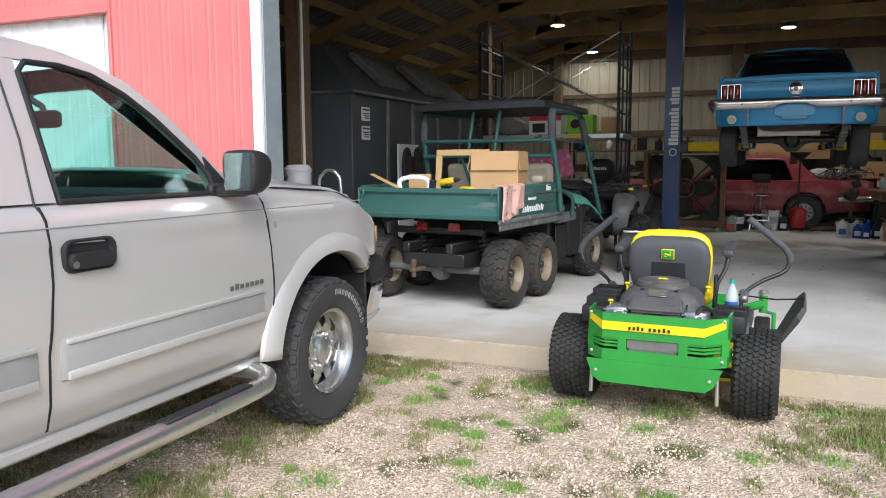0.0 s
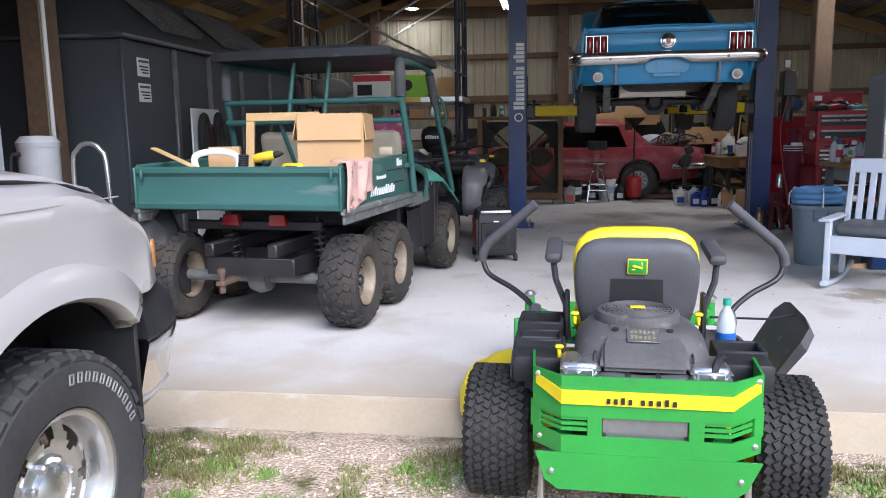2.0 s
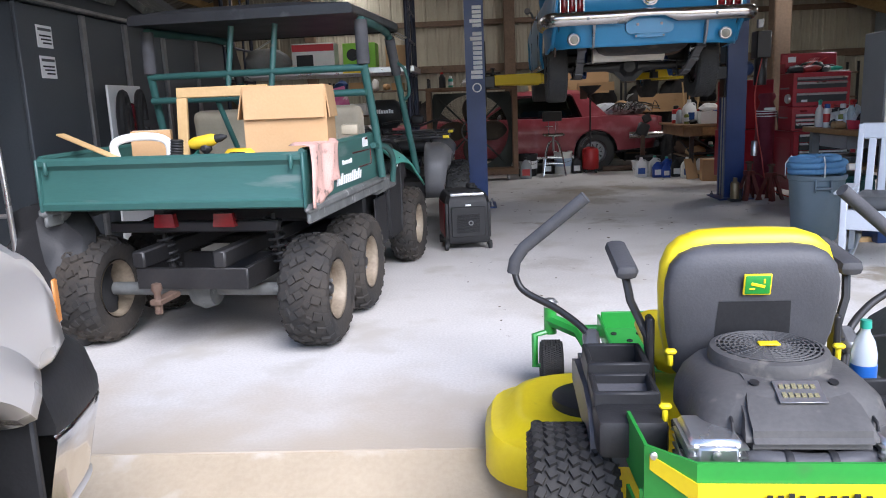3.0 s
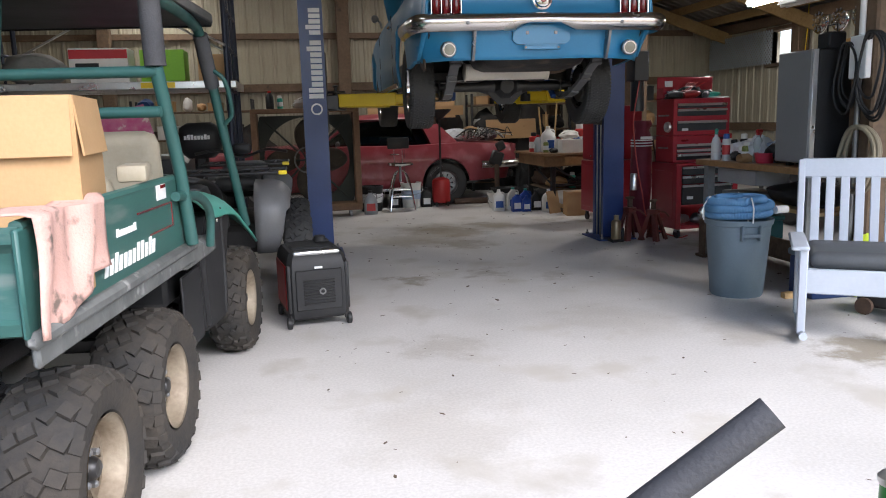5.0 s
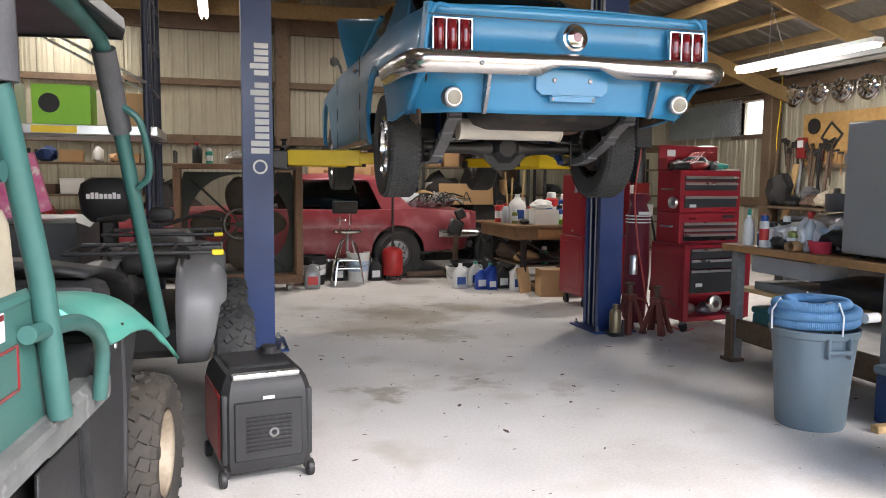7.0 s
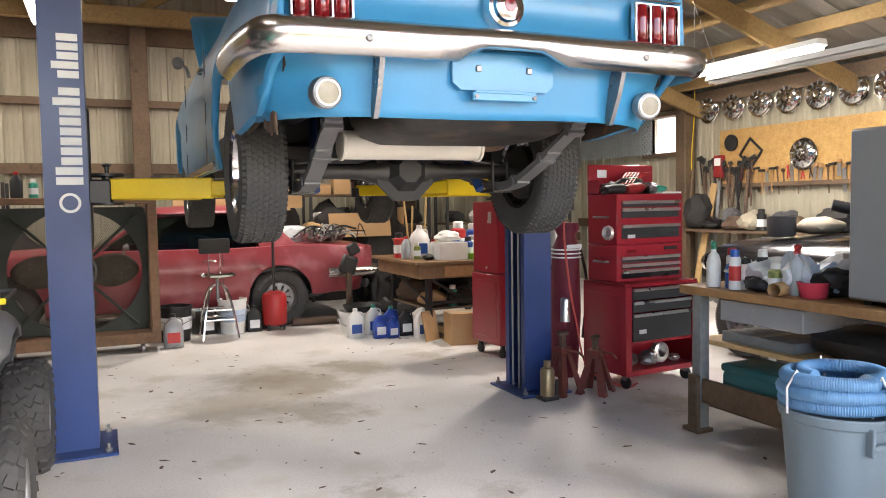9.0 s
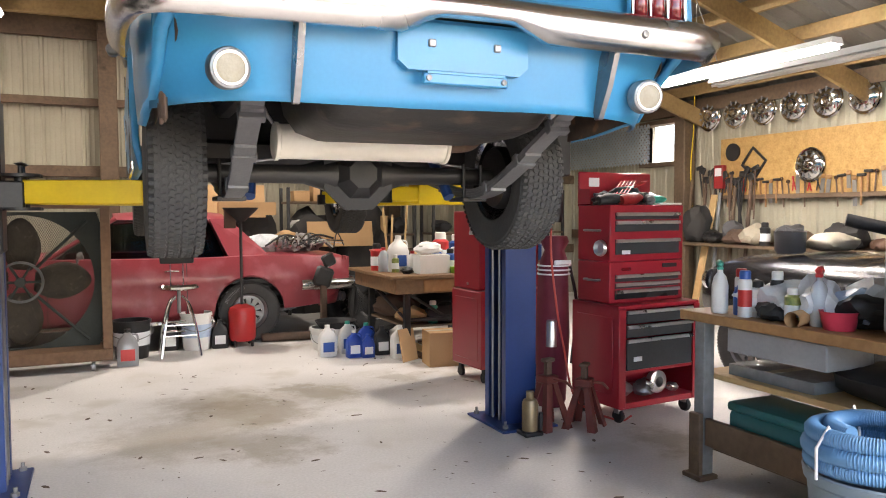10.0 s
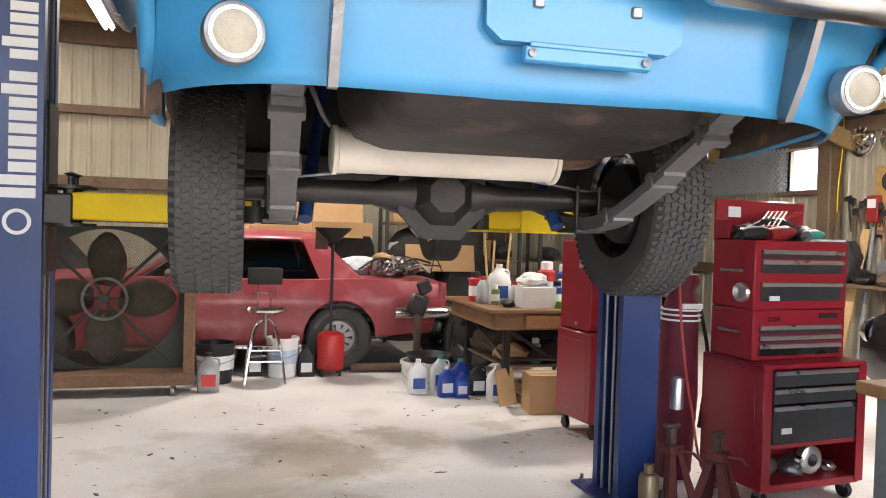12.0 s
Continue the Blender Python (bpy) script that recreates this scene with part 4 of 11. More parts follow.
BUMPERCHROME = material("hazy_chrome", (0.8, 0.77, 0.74), (0.66, 0.63, 0.6), 0.24, metal=1.0, big=3, bump=0.03, rough_var=0.14, stain=(0.5, 0.45, 0.4), stain_at=0.66)
LENSRED = material("red_lens", (0.22, 0.012, 0.015), (0.14, 0.008, 0.01), 0.15, big=20, bump=0.0, coat=0.5)
LENSCLEAR = material("frosted_cream_lens", (0.5, 0.47, 0.4), (0.42, 0.385, 0.31), 0.35, big=30, bump=0.1)
BEZEL = material("pitted_bezel", (0.35, 0.36, 0.37), (0.22, 0.23, 0.24), 0.4, metal=0.8, big=20, bump=0.2)
BLUEPAINT = material("dark_blue_paint", (0.018, 0.05, 0.16), (0.012, 0.035, 0.12), 0.35, big=2, bump=0.03, stain=(0.03, 0.04, 0.07), stain_at=0.7)
CARBLUE = material("light_blue_car_paint", (0.036, 0.25, 0.47), (0.028, 0.205, 0.4), 0.34, big=1.5, fine=80, bump=0.02, coat=0.15, stain=(0.04, 0.15, 0.26), stain_at=0.66)
# pink patches put the shoulders' highlights, along with dust, into the paint colour
CARRED = material("faded_red_car_paint", (0.3, 0.036, 0.05), (0.22, 0.028, 0.038), 0.42, big=1.5, fine=70, bump=0.03, stain=(0.34, 0.075, 0.09), stain_at=0.5, coat=0.2)
TANK = material("scuffed_black_tank", (0.012, 0.011, 0.01), (0.024, 0.02, 0.017), 0.45, metal=0.1, big=4, bump=0.2, stain=(0.09, 0.06, 0.042), stain_at=0.6, stretch=(0.5, 1, 1.6))
SPRINGGREY = material("grey_spring_paint", (0.1, 0.1, 0.105), (0.14, 0.14, 0.145), 0.5, big=6, bump=0.1)
MUFFLER = material("white_muffler_coat", (0.8, 0.76, 0.67), (0.7, 0.66, 0.57), 0.45, big=5, bump=0.08)
coupe("lifted_car", at(0.362, 9.16, 1.33) @ rot("Z", -1.4), CARBLUE, "light blue classic coupe raised on a two-post lift", 0.11, True, True)
coupe("parked_car", at(1.93, 16.12, 0.02) @ rot("Z", 90), CARRED, "dusty red classic coupe parked across the back of the barn", 0.0, False, False, rs=0.22)

# ---- two-post lift ----
POSTBLUE = material("lift_blue_paint", (0.018, 0.048, 0.17), (0.013, 0.036, 0.13), 0.38, big=3, fine=60, bump=0.04, stain=(0.05, 0.06, 0.09), stain_at=0.68)
ARMYELLOW = material("lift_arm_yellow", (0.85, 0.6, 0.015), (0.74, 0.5, 0.012), 0.4, big=5, bump=0.05, stain=(0.3, 0.2, 0.03), stain_at=0.68)
SIGNWHITE = material("white_lettering", (0.8, 0.8, 0.8), (0.74, 0.74, 0.74), 0.5, bump=0.0)


def bars(bm, put, n, w, h, gap=0.25, seed=3):
    """A word drawn as plain upright bars: put(u, v, d) places it."""
    rnd = random.Random(seed)
    step = w / n
    for i in range(n):
        hh = h * rnd.choice((0.78, 0.78, 1.0, 0.78))
        x0, x1 = i * step, i * step + step * (1 - gap)
        vs = [[bm.verts.new(put(u, v, d)) for u, v in ((x0, 0), (x1, 0), (x1, hh), (x0, hh))] for d in (0, 0.003)]
        bm.faces.new(vs[1])
        ring_faces(bm, vs[0], vs[1])


HOSERED = material("red_hose", (0.5, 0.06, 0.04), (0.4, 0.04, 0.03), 0.5, bump=0.0)
lift = thing("two_post_lift", at(0.36, 11.55, 0), "dark blue two-post car lift with yellow arms", "car lift")
for s in (-1, 1):
    xo, xi = s * 1.607, s * 1.385
    bm = B()
    o = [(xo, -0.14), (xi, -0.14), (xi, -0.09), (xi + s * 0.05, -0.09), (xi + s * 0.05, -0.12), (xo - s * 0.03, -0.12), (xo - s * 0.03, 0.12), (xi + s * 0.05, 0.12), (xi + s * 0.05, 0.09), (xi, 0.09), (xi, 0.14), (xo, 0.14)]
    prism(bm, o, 0.012, 3.7, "z")
    col = part("column", bm, POSTBLUE, lift)
    bm = boxes(((s * 1.49, -0.03, 0.008), (0.4, 0.5, 0.016), 0.004))
    base = part("base_plate", bm, POSTBLUE, lift)
    for dx in (-0.16, 0.16):
        for dy in (-0.22, 0.18):
            part("anchor_bolt", turned([(0.02, 0.016), (0.02, 0.034), (0.01, 0.036), (0.01, 0.06), (0, 0.06)], 6, at(s * 1.5 + dx, dy, 0)), GREYSTEEL, base)
    bm = boxes(((s * 1.455, 0.0, 1.55), (0.17, 0.2, 0.75), 0.01), ((s * 1.33, 0, 1.46), (0.12, 0.24, 0.14), 0.01))
    part("carriage", bm, BLACKMETAL, lift)
    bm = B()
    for dy in (-0.1, 0.1):
        tube(bm, [(s * 1.392, dy * 0.45, 0.02), (s * 1.392, dy * 0.45, 3.6)], 0.008, 6)
    part("cable", bm, GREYSTEEL, lift)
    for k, (y1, zz) in enumerate(((-0.28, 1.475), (0.95, 1.475))):
        x1 = s * 0.52
        a, b = Vector((s * 1.27, 0.0 + 0.06 * (1 if k else -1), zz)), Vector((x1, y1, zz))
        d = b - a
        ang = math.degrees(math.atan2(d.y, d.x))
        bm = B()
        box(bm, a.lerp(b, 0.36), (d.length * 0.72, 0.1, 0.12), 0.006, rot("Z", ang))
        arm = part("swing_arm", bm, ARMYELLOW, lift, "yellow telescoping swing arm")
        bm = B()
        box(bm, a.lerp(b, 0.72), (d.length * 0.56, 0.075, 0.085), 0.006, rot("Z", ang))
        part("arm_extension", bm, ARMYELLOW, arm)
        bm = turned([(0.05, -0.05), (0.05, 0.02), (0.03, 0.02), (0.03, 0.07), (0.06, 0.07), (0.06, 0.09), (0, 0.09)], 20, at(b.x, b.y, zz))
        part("lift_pad", bm, BLACKMETAL, arm)
        bm = turned([(0.0, -0.09), (0.09, -0.09), (0.09, -0.075), (0.03, -0.075), (0.03, 0.075), (0.09, 0.075), (0.09, 0.09), (0.012, 0.09), (0.012, 0.13), (0.03, 0.14), (0, 0.15)], 20, at(a.x + s * 0.02, a.y, zz))
        part("arm_pin", bm, BLACKMETAL, arm)
bm = B()
# word mark on the left column, reading upwards
bars(bm, lambda u, v, d: (-1.41 - v * 1.0, -0.141 - d, 1.5 + u), 10, 0.54, 0.135, 0.22, 5)
part("lettering", bm, SIGNWHITE, lift, "white word mark reading up the column", 0)
bm = B()
bars(bm, lambda u, v, d: (-1.41 - v * 1.0, -0.141 - d, 2.08 + u), 5, 0.25, 0.135, 0.22, 8)
part("lettering", bm, SIGNWHITE, lift, "white word mark reading up the column", 0)
bm = turned([(0.055, 0), (0.055, 0.003), (0.04, 0.003), (0.04, 0)], 24, at(-1.48, -0.14, 1.4) @ rot("X", 90), False)
part("emblem", bm, SIGNWHITE, lift)
bm = boxes(((1.78, -0.06, 1.75), (0.16, 0.2, 0.3), 0.01))
part("power_unit", bm, BLACKMETAL, lift)
bm = turned([(0, 0), (0.07, 0), (0.07, 0.3), (0.05, 0.33), (0, 0.33)], 20, at(1.78, -0.06, 1.3))
part("reservoir", bm, BLACKMETAL, lift)
bm = boxes(((1.74, -0.12, 1.98), (0.07, 0.05, 0.1), 0.006))
part("switch_box", bm, GREYSTEEL, lift, "grey switch box with a lever")
bm = turned([(0, 0), (0.035, 0), (0.035, 0.16), (0.028, 0.17), (0, 0.17)], 20, at(1.7, -0.18, 0.5))
part("drip_can", bm, ALUMINIUM, lift, "bare metal can hung on the column")
bm = B()
tube(bm, curve_pts([(1.76, -0.15, 1.6), (1.68, -0.2, 1.2), (1.72, -0.2, 0.8), (1.78, -0.2, 0.5), (1.85, -0.25, 0.15), (2.1, -0.35, 0.012), (2.25, -0.3, 0.01)], 6), 0.007, 6)
part("air_hose", bm, HOSERED, lift, "thin red air hose")

# ---- pickup truck ----
TRUCKPAINT = material("pewter_metallic_paint", (0.62, 0.595, 0.565), (0.58, 0.557, 0.53), 0.32, metal=0.35, big=1.2, fine=200, bump=0.01, coat=0.5, mix=0.3)
TRUCKTRIM = material("pewter_moulding", (0.4, 0.39, 0.375), (0.35, 0.34, 0.33), 0.45, metal=0.2, big=3, bump=0.02)
CABGREY = material("grey_cab_interior", (0.1, 0.1, 0.1), (0.07, 0.07, 0.07), 0.8, big=5, bump=0.1)
AMBER = material("amber_lens", (0.5, 0.2, 0.04), (0.4, 0.14, 0.03), 0.25, bump=0.0)
TRUCKGLASS = glass("green_tint_glass", (0.55, 0.84, 0.77))
MIRROR = material("mirror_glass_silver", (0.42, 0.46, 0.46), (0.4, 0.44, 0.44), 0.04, metal=1.0, bump=0.0, rough_var=0.01)
truck = thing("pickup_truck", at(-3.0, 3.38, -0.1), "pewter pickup truck with chrome wheels and tube step", "truck")
TW = [(-5.0, 0.97), (-3.2, 0.985), (-1.0, 1.0), (0.2, 0.995), (0.5, 0.965), (0.68, 0.9)]
TB = [(-5.0, 1.33), (-3.1, 1.3), (-2.9, 1.25), (-0.9, 1.25), (-0.5, 1.258), (0.1, 1.228), (0.3, 1.185), (0.45, 1.125), (0.57, 1.03), (0.66, 0.9)]
for side in (-1, 1):
    bm = B()
    rings = []
    for y in stations(-5.0, 0.66, ((0.0, 0.5), (-3.6, 0.5)), 60):
        w, belt = lerp_table(TW, y), lerp_table(TB, y)
        zm = max(0.5, arch_z(y, 0.0, 0.5, 0.42, 0), arch_z(y, -3.6, 0.5, 0.42, 0))
        if y > 0.4:
            zm = max(zm, 0.83)
        ring = []
        for i, (k, z) in enumerate(((0.93, zm), (0.965, 0.54), (0.985, 0.62), (0.992, 0.74), (1.0, 0.86), (1.0, 0.98), (0.998, 1.06), (0.994, 1.11), (0.998, 1.125), (0.985, 1.19), (0.968, belt - 0.03), (0.945, belt - 0.004), (0.91, belt))):
            ring.append(Vector((side * w * k, y, max(min(z, belt - 0.012 * (12 - i)), zm + 0.004 * i))))
        rings.append(ring)
    loft(bm, rings, False, False)
    part("body_side", bm, TRUCKPAINT, truck, "", 45, 0.02)
    # fender flare
    bm = B()
    rings = []
    for i in range(33):
        a = math.pi * (0.965 - 0.715 * i / 32)
        ca, sa = math.cos(a), math.sin(a)
        cy, cz = 0.52 * ca, 0.42 + 0.5 * sa
        w0 = lerp_table(TW, cy)
        if sa < 0.05:
            cz -= (0.05 - sa) * 0.1
        ring = []
        for k, dx in ((-0.01, -0.05), (-0.012, 0.012), (0.0, 0.035), (0.05, 0.03), (0.1, 0.012), (0.12, -0.004)):
            ring.append(Vector((side * (w0 * 0.985 + dx), cy + k * ca, cz + k * sa)))
        rings.append(ring)
    loft(bm, rings, False, False)
    part("fender_flare", bm, TRUCKPAINT, truck, "", 60, 0.01)
    # seams, moulding, handle, badge
    for y0, nm in ((-0.53, "front"), (-1.72, "rear"), (-2.75, "back")):
        bm = B()
        pts = [(y0 + (0.025 if nm == "rear" else -0.06), 1.24), (y0 + (0.025 if nm == "rear" else -0.02), 1.0), (y0, 0.78), (y0 - (0.0 if nm != "front" else 0.02), 0.53)]
        for (ya, za), (yb, zb) in zip(pts, pts[1:]):
            n = 6
            for i in range(n):
                t0, t1 = i / n, (i + 1) / n
                for_pts = []
                for t in (t0, t1):
                    y, z = ya + (yb - ya) * t, za + (zb - za) * t
                    k = lerp_table([(0.5, 0.935), (0.54, 0.967), (0.62, 0.987), (0.74, 0.994), (0.86, 1.003), (1.11, 1.0), (1.19, 0.988), (1.25, 0.955)], z)
                    for_pts.append(Vector((side * (lerp_table(TW, y) * k + 0.0005), y, z)))
                a, b = for_pts
                dd = Vector((0, 0.004, 0))
                loft(bm, [[a - dd, a + dd, b + dd, b - dd], [p + Vector((-side * 0.01, 0, 0)) for p in (a - dd, a + dd, b + dd, b - dd)]])
        part("door_seam", bm, BLACKPLASTIC, truck)
    for ya, yb in ((-1.68, -0.6), (-2.7, -1.76)):
        bm = B()
        pr = [(0.0, 0.685), (0.012, 0.69), (0.016, 0.72), (0.016, 0.8), (0.01, 0.82), (0.0, 0.822)]
        loft(bm, [[Vector((side * (0.988 + a * s0), y, b)) for a, b in pr] for y, s0 in ((ya, 0.3), (ya + 0.02, 1), (yb - 0.06, 1), (yb, 0.2))])
        ml = part("side_moulding", bm, TRUCKTRIM, truck, "matt grey band in the side moulding", 30)
        for zz_, hh_ in ((0.702, 0.03), (0.812, 0.018)):
            part("bright_strip", boxes(((side * 1.004, (ya + yb) / 2, zz_), (0.014, yb - ya - 0.03, hh_), 0.006, None, 2)), TRUCKPAINT, ml, "painted strip along the moulding")
    for y0 in (-1.55,):
        def rounded(w_, h_, r_):
            return [(cx + r_ * math.cos(radians(a0 + j * 22.5)), cz + r_ * math.sin(radians(a0 + j * 22.5))) for cx, cz, a0 in ((w_ / 2 - r_, h_ / 2 - r_, 0), (-w_ / 2 + r_, h_ / 2 - r_, 90), (-w_ / 2 + r_, -h_ / 2 + r_, 180), (w_ / 2 - r_, -h_ / 2 + r_, 270)) for j in range(5)]
        bm = B()
        loft(bm, [[Vector((side * x_, y0 + a * k_, 1.08 + b * k_)) for a, b in rounded(0.215, 0.108, 0.036)] for x_, k_ in ((0.985, 1.0), (1.004, 1.0), (1.008, 0.94), (1.006, 0.84), (0.994, 0.78))])
        hd = part("door_handle", bm, BLACKPLASTIC, truck, "black door handle in its recess", 30)
        bm = B()
        loft(bm, [[Vector((side * x_, y0 + a, 1.064 + b)) for a, b in rounded(0.19 * k_, 0.052 * k_, 0.02)] for x_, k_ in ((0.99, 1.0), (1.016, 1.0), (1.022, 0.9))])
        part("grip", bm, BLACKPLASTIC, hd, "", 30)
        part("lock", turned([(0, 0.004), (0.011, 0.004), (0.012, 0)], 16, at(side * 1.02, y0 - 0.075, 1.055) @ rot("Y", 90 * side)), GREYSTEEL, hd)
    part("body_crease", rod([(side * lerp_table(TW, y) * 0.9905, y, 1.168 + 0.012 * (-y) / 2.7) for y in (-2.7, -2.0, -1.2, -0.6, 0.0, 0.35)], 0.0022, 6), TRUCKTRIM, truck)
    bm = B()
    bars(bm, lambda u, v, d: (side * (1.0 + d), (-0.85 + u) if side > 0 else (-0.58 - u), 0.845 + v), 7, 0.24, 0.024, 0.3, 4)
    part("badge", bm, GREYSTEEL, truck, "small chrome badge", 0)
    # door mirror
    bm = B()
    rings = []
    for t, k in ((-0.006, 0.9), (0.0, 0.98), (0.05, 1.0), (0.1, 0.9), (0.14, 0.7), (0.16, 0.4)):
        ring = []
        for j in range(16):
            a = 2 * math.pi * j / 16
            c, s_ = math.cos(a), math.sin(a)
            ex = lambda v: math.copysign(abs(v) ** 0.55, v)
            ring.append(Vector((side * (1.075 + (0.082 + 0.012 * s_) * k * ex(c)), -0.86 + t, 1.335 + 0.093 * k * ex(s_))))
        rings.append(ring)
    loft(bm, rings)
    mr = part("door_mirror", bm, BLACKPLASTIC, truck, "black door mirror", 50)
    bm = B()
    grid(bm, lambda u, v: Vector((side * (1.07 + (u - 0.5) * 0.125), -0.8675 - 0.003 * math.sin(math.pi * u), 1.337 + (v - 0.5) * 0.15)), 6, 6)
    part("mirror_glass", bm, MIRROR, mr, "", 60)
    bm = boxes(((side * 0.99, -0.81, 1.258), (0.16, 0.08, 0.045), 0.018, None, 2), ((side * 0.935, -0.8, 1.265), (0.03, 0.16, 0.05), 0.01))
    part("mirror_arm", bm, BLACKPLASTIC, mr)
    # tube step
    bm = rod(curve_pts([(side * 0.8, -0.64, 0.45), (side * 0.98, -0.64, 0.445), (side * 1.06, -0.7, 0.43), (side * 1.075, -0.88, 0.415), (side * 1.075, -2.0, 0.415), (side * 1.075, -3.0, 0.415), (side * 0.95, -3.15, 0.44)], 6), 0.04, 16)
    sb = part("step_bar", bm, ALUMINIUM, truck, "polished tube side step")
    for yy in (-1.1, -2.35):
        bm = boxes(((side * 1.075, yy, 0.454), (0.055, 0.5, 0.012), 0.005))
        part("step_pad", bm, BLACKPLASTIC, sb)
    bm = boxes(((side * 0.92, -1.75, 0.485), (0.05, 2.4, 0.05), 0.012))
    part("rocker", bm, TRUCKPAINT, truck)
    # headlight and turn signal
    bm = B()
    loft(bm, [[Vector((side * (lerp_table(TW, y) * 0.985 + 0.004), y, z)) for y, z in ((0.5, 0.87), (0.64, 0.87), (0.62, 0.93), (0.52, 1.02))], [Vector((side * (lerp_table(TW, y) * 0.985 - 0.03), y, z)) for y, z in ((0.5, 0.87), (0.64, 0.87), (0.62, 0.93), (0.52, 1.02))]])
    part("headlight", bm, LENSCLEAR, truck)
    bm = boxes(((side * 0.925, 0.61, 0.95), (0.008, 0.02, 0.1), 0.004))
    part("side_marker", bm, AMBER, truck, "amber side marker")
    part("fender_liner", boxes(((side * 0.8, 0.43, 0.62), (0.3, 0.02, 0.4), 0.006)), BLACKPLASTIC, truck)
    # wheel well and wheels
    for yc in (0.0, -3.6):
        bm = B()
        arc = [(0.52 * math.cos(math.pi * j / 20), 0.52 * math.sin(math.pi * j / 20)) for j in range(21)]
        loft(bm, [[Vector((side * x, yc + a, 0.42 + b)) for a, b in arc] for x in (0.87, 0.5)], False, False)
        bm.faces.new([bm.verts.new((side * 0.5, yc + a, 0.42 + b)) for a, b in arc])
        part("wheel_well", bm, BLACKPLASTIC, truck)
        wheel(truck, at(side * 0.865, yc, 0.39) @ (rot("Z", 0) if side > 0 else rot("Z", 180)) @ rot("X", 20), 0.385, 0.255, 0.222, RUBBER, ALUMINIUM, "allterrain", 8, 0.085, 56, "chrome steel wheel with all-terrain tyre", (1, 11, -0.42, -0.115))
    # window: glass and frame
    bm = B()
    wp = [(-1.6, 1.252), (-0.84, 1.252), (-0.85, 1.33), (-0.9, 1.4), (-1.06, 1.545), (-1.18, 1.628), (-1.31, 1.686), (-1.44, 1.706), (-1.57, 1.705), (-1.605, 1.67)]
    inw = lambda z: 0.93 - (z - 1.25) * 0.34
    loft(bm, [[Vector((side * (inw(z) + dx), y, z)) for y, z in wp] for dx in (0.0, -0.006)])
    part("side_window", bm, TRUCKGLASS, truck)
    bm = B()
    tube(bm, [(side * (inw(z) + 0.004), y, z) for y, z in wp], 0.011, 8, True)
    part("window_seal", bm, BLACKPLASTIC, truck)
    bm = B()
    wp2 = [(-2.75, 1.262), (-1.86, 1.262), (-1.92, 1.67), (-2.6, 1.64)]
    loft(bm, [[Vector((side * (inw(z) + dx), y, z)) for y, z in wp2] for dx in (0.0, -0.006)])
    part("rear_side_window", bm, TRUCKGLASS, truck)
    bm = B()
    tube(bm, [(side * (inw(z) + 0.004), y, z) for y, z in wp2], 0.011, 8, True)
    part("window_seal", bm, BLACKPLASTIC, truck)
    part("door_seam", rod([(side * (inw(z) + 0.003), y, z) for y, z in ((-1.695, 1.24), (-1.69, 1.3), (-1.675, 1.45), (-1.68, 1.64), (-1.69, 1.73))], 0.004, 6), BLACKPLASTIC, truck)
    # pillars
    bm = B()
    def slab_(pts, t=0.04):
        loft(bm, [[Vector((side * (inw(z) + 0.002), y, z)) for y, z in pts], [Vector((side * (inw(z) - t), y, z)) for y, z in pts]])
    slab_([(-0.84, 1.25), (-0.66, 1.25), (-0.79, 1.36), (-0.86, 1.36)])
    slab_([(-0.85, 1.36), (-0.79, 1.36), (-0.87, 1.455), (-1.0, 1.575), (-1.15, 1.68), (-1.3, 1.732), (-1.3, 1.69), (-1.1, 1.58), (-0.94, 1.44)])
    part("front_pillar", bm, TRUCKPAINT, truck, "", 30)
    bm = B()
    slab_([(-1.86, 1.25), (-1.61, 1.25), (-1.61, 1.71), (-1.92, 1.71)])
    part("middle_pillar", bm, TRUCKPAINT, truck, "", 30)
    bm = B()
    slab_([(-2.95, 1.25), (-2.75, 1.25), (-2.6, 1.65), (-2.75, 1.7)])
    part("rear_pillar", bm, TRUCKPAINT, truck, "", 30)
    bm = B()
    slab_([(-2.75, 1.7), (-2.6, 1.65), (-1.92, 1.7), (-1.61, 1.712), (-1.46, 1.712), (-1.3, 1.69), (-1.3, 1.732), (-1.5, 1.764), (-1.8, 1.772), (-2.4, 1.76)])
    part("roof_rail", bm, TRUCKPAINT, truck, "", 30)
    bm = B()
    slab_([(-0.845, 1.256), (-0.72, 1.256), (-0.76, 1.3), (-0.85, 1.4)], -0.012)
    part("mirror_sail", bm, BLACKPLASTIC, truck)
bm = B()
def roofq(u, v):
    s = u * 2 - 1
    y = -2.75 + 1.45 * v
    e = lerp_table([(-2.75, 1.7), (-2.3, 1.763), (-1.8, 1.772), (-1.5, 1.763), (-1.3, 1.732)], y)
    w = 0.93 - (e - 1.25) * 0.34
    return Vector((s * w, y, e + 0.075 * (1 - s * s) + 0.02 * math.sin(math.pi * v)))
grid(bm, roofq, 12, 10)
part("roof", bm, TRUCKPAINT, truck, "", 60, 0.02)
bm = B()
grid(bm, lambda u, v: Vector(((u * 2 - 1) * (0.86 - 0.11 * v), -0.58 - 0.72 * v + 0.1 * (1 - (u * 2 - 1) ** 2), 1.255 + 0.475 * v)), 10, 6)
part("windshield", bm, TRUCKGLASS, truck, "", 60, 0.006)
bm = B()
def hoodp(u, v):
    s = u * 2 - 1
    y = -0.56 + 1.16 * v
    w = lerp_table(TW, y) * 0.915
    return Vector((s * w, y, lerp_table(TB, y) + 0.012 + 0.07 * (1 - abs(s) ** 2.5) * (1 - 0.3 * v) + 0.02 * (abs(s) < 0.62)))
grid(bm, hoodp, 24, 12)
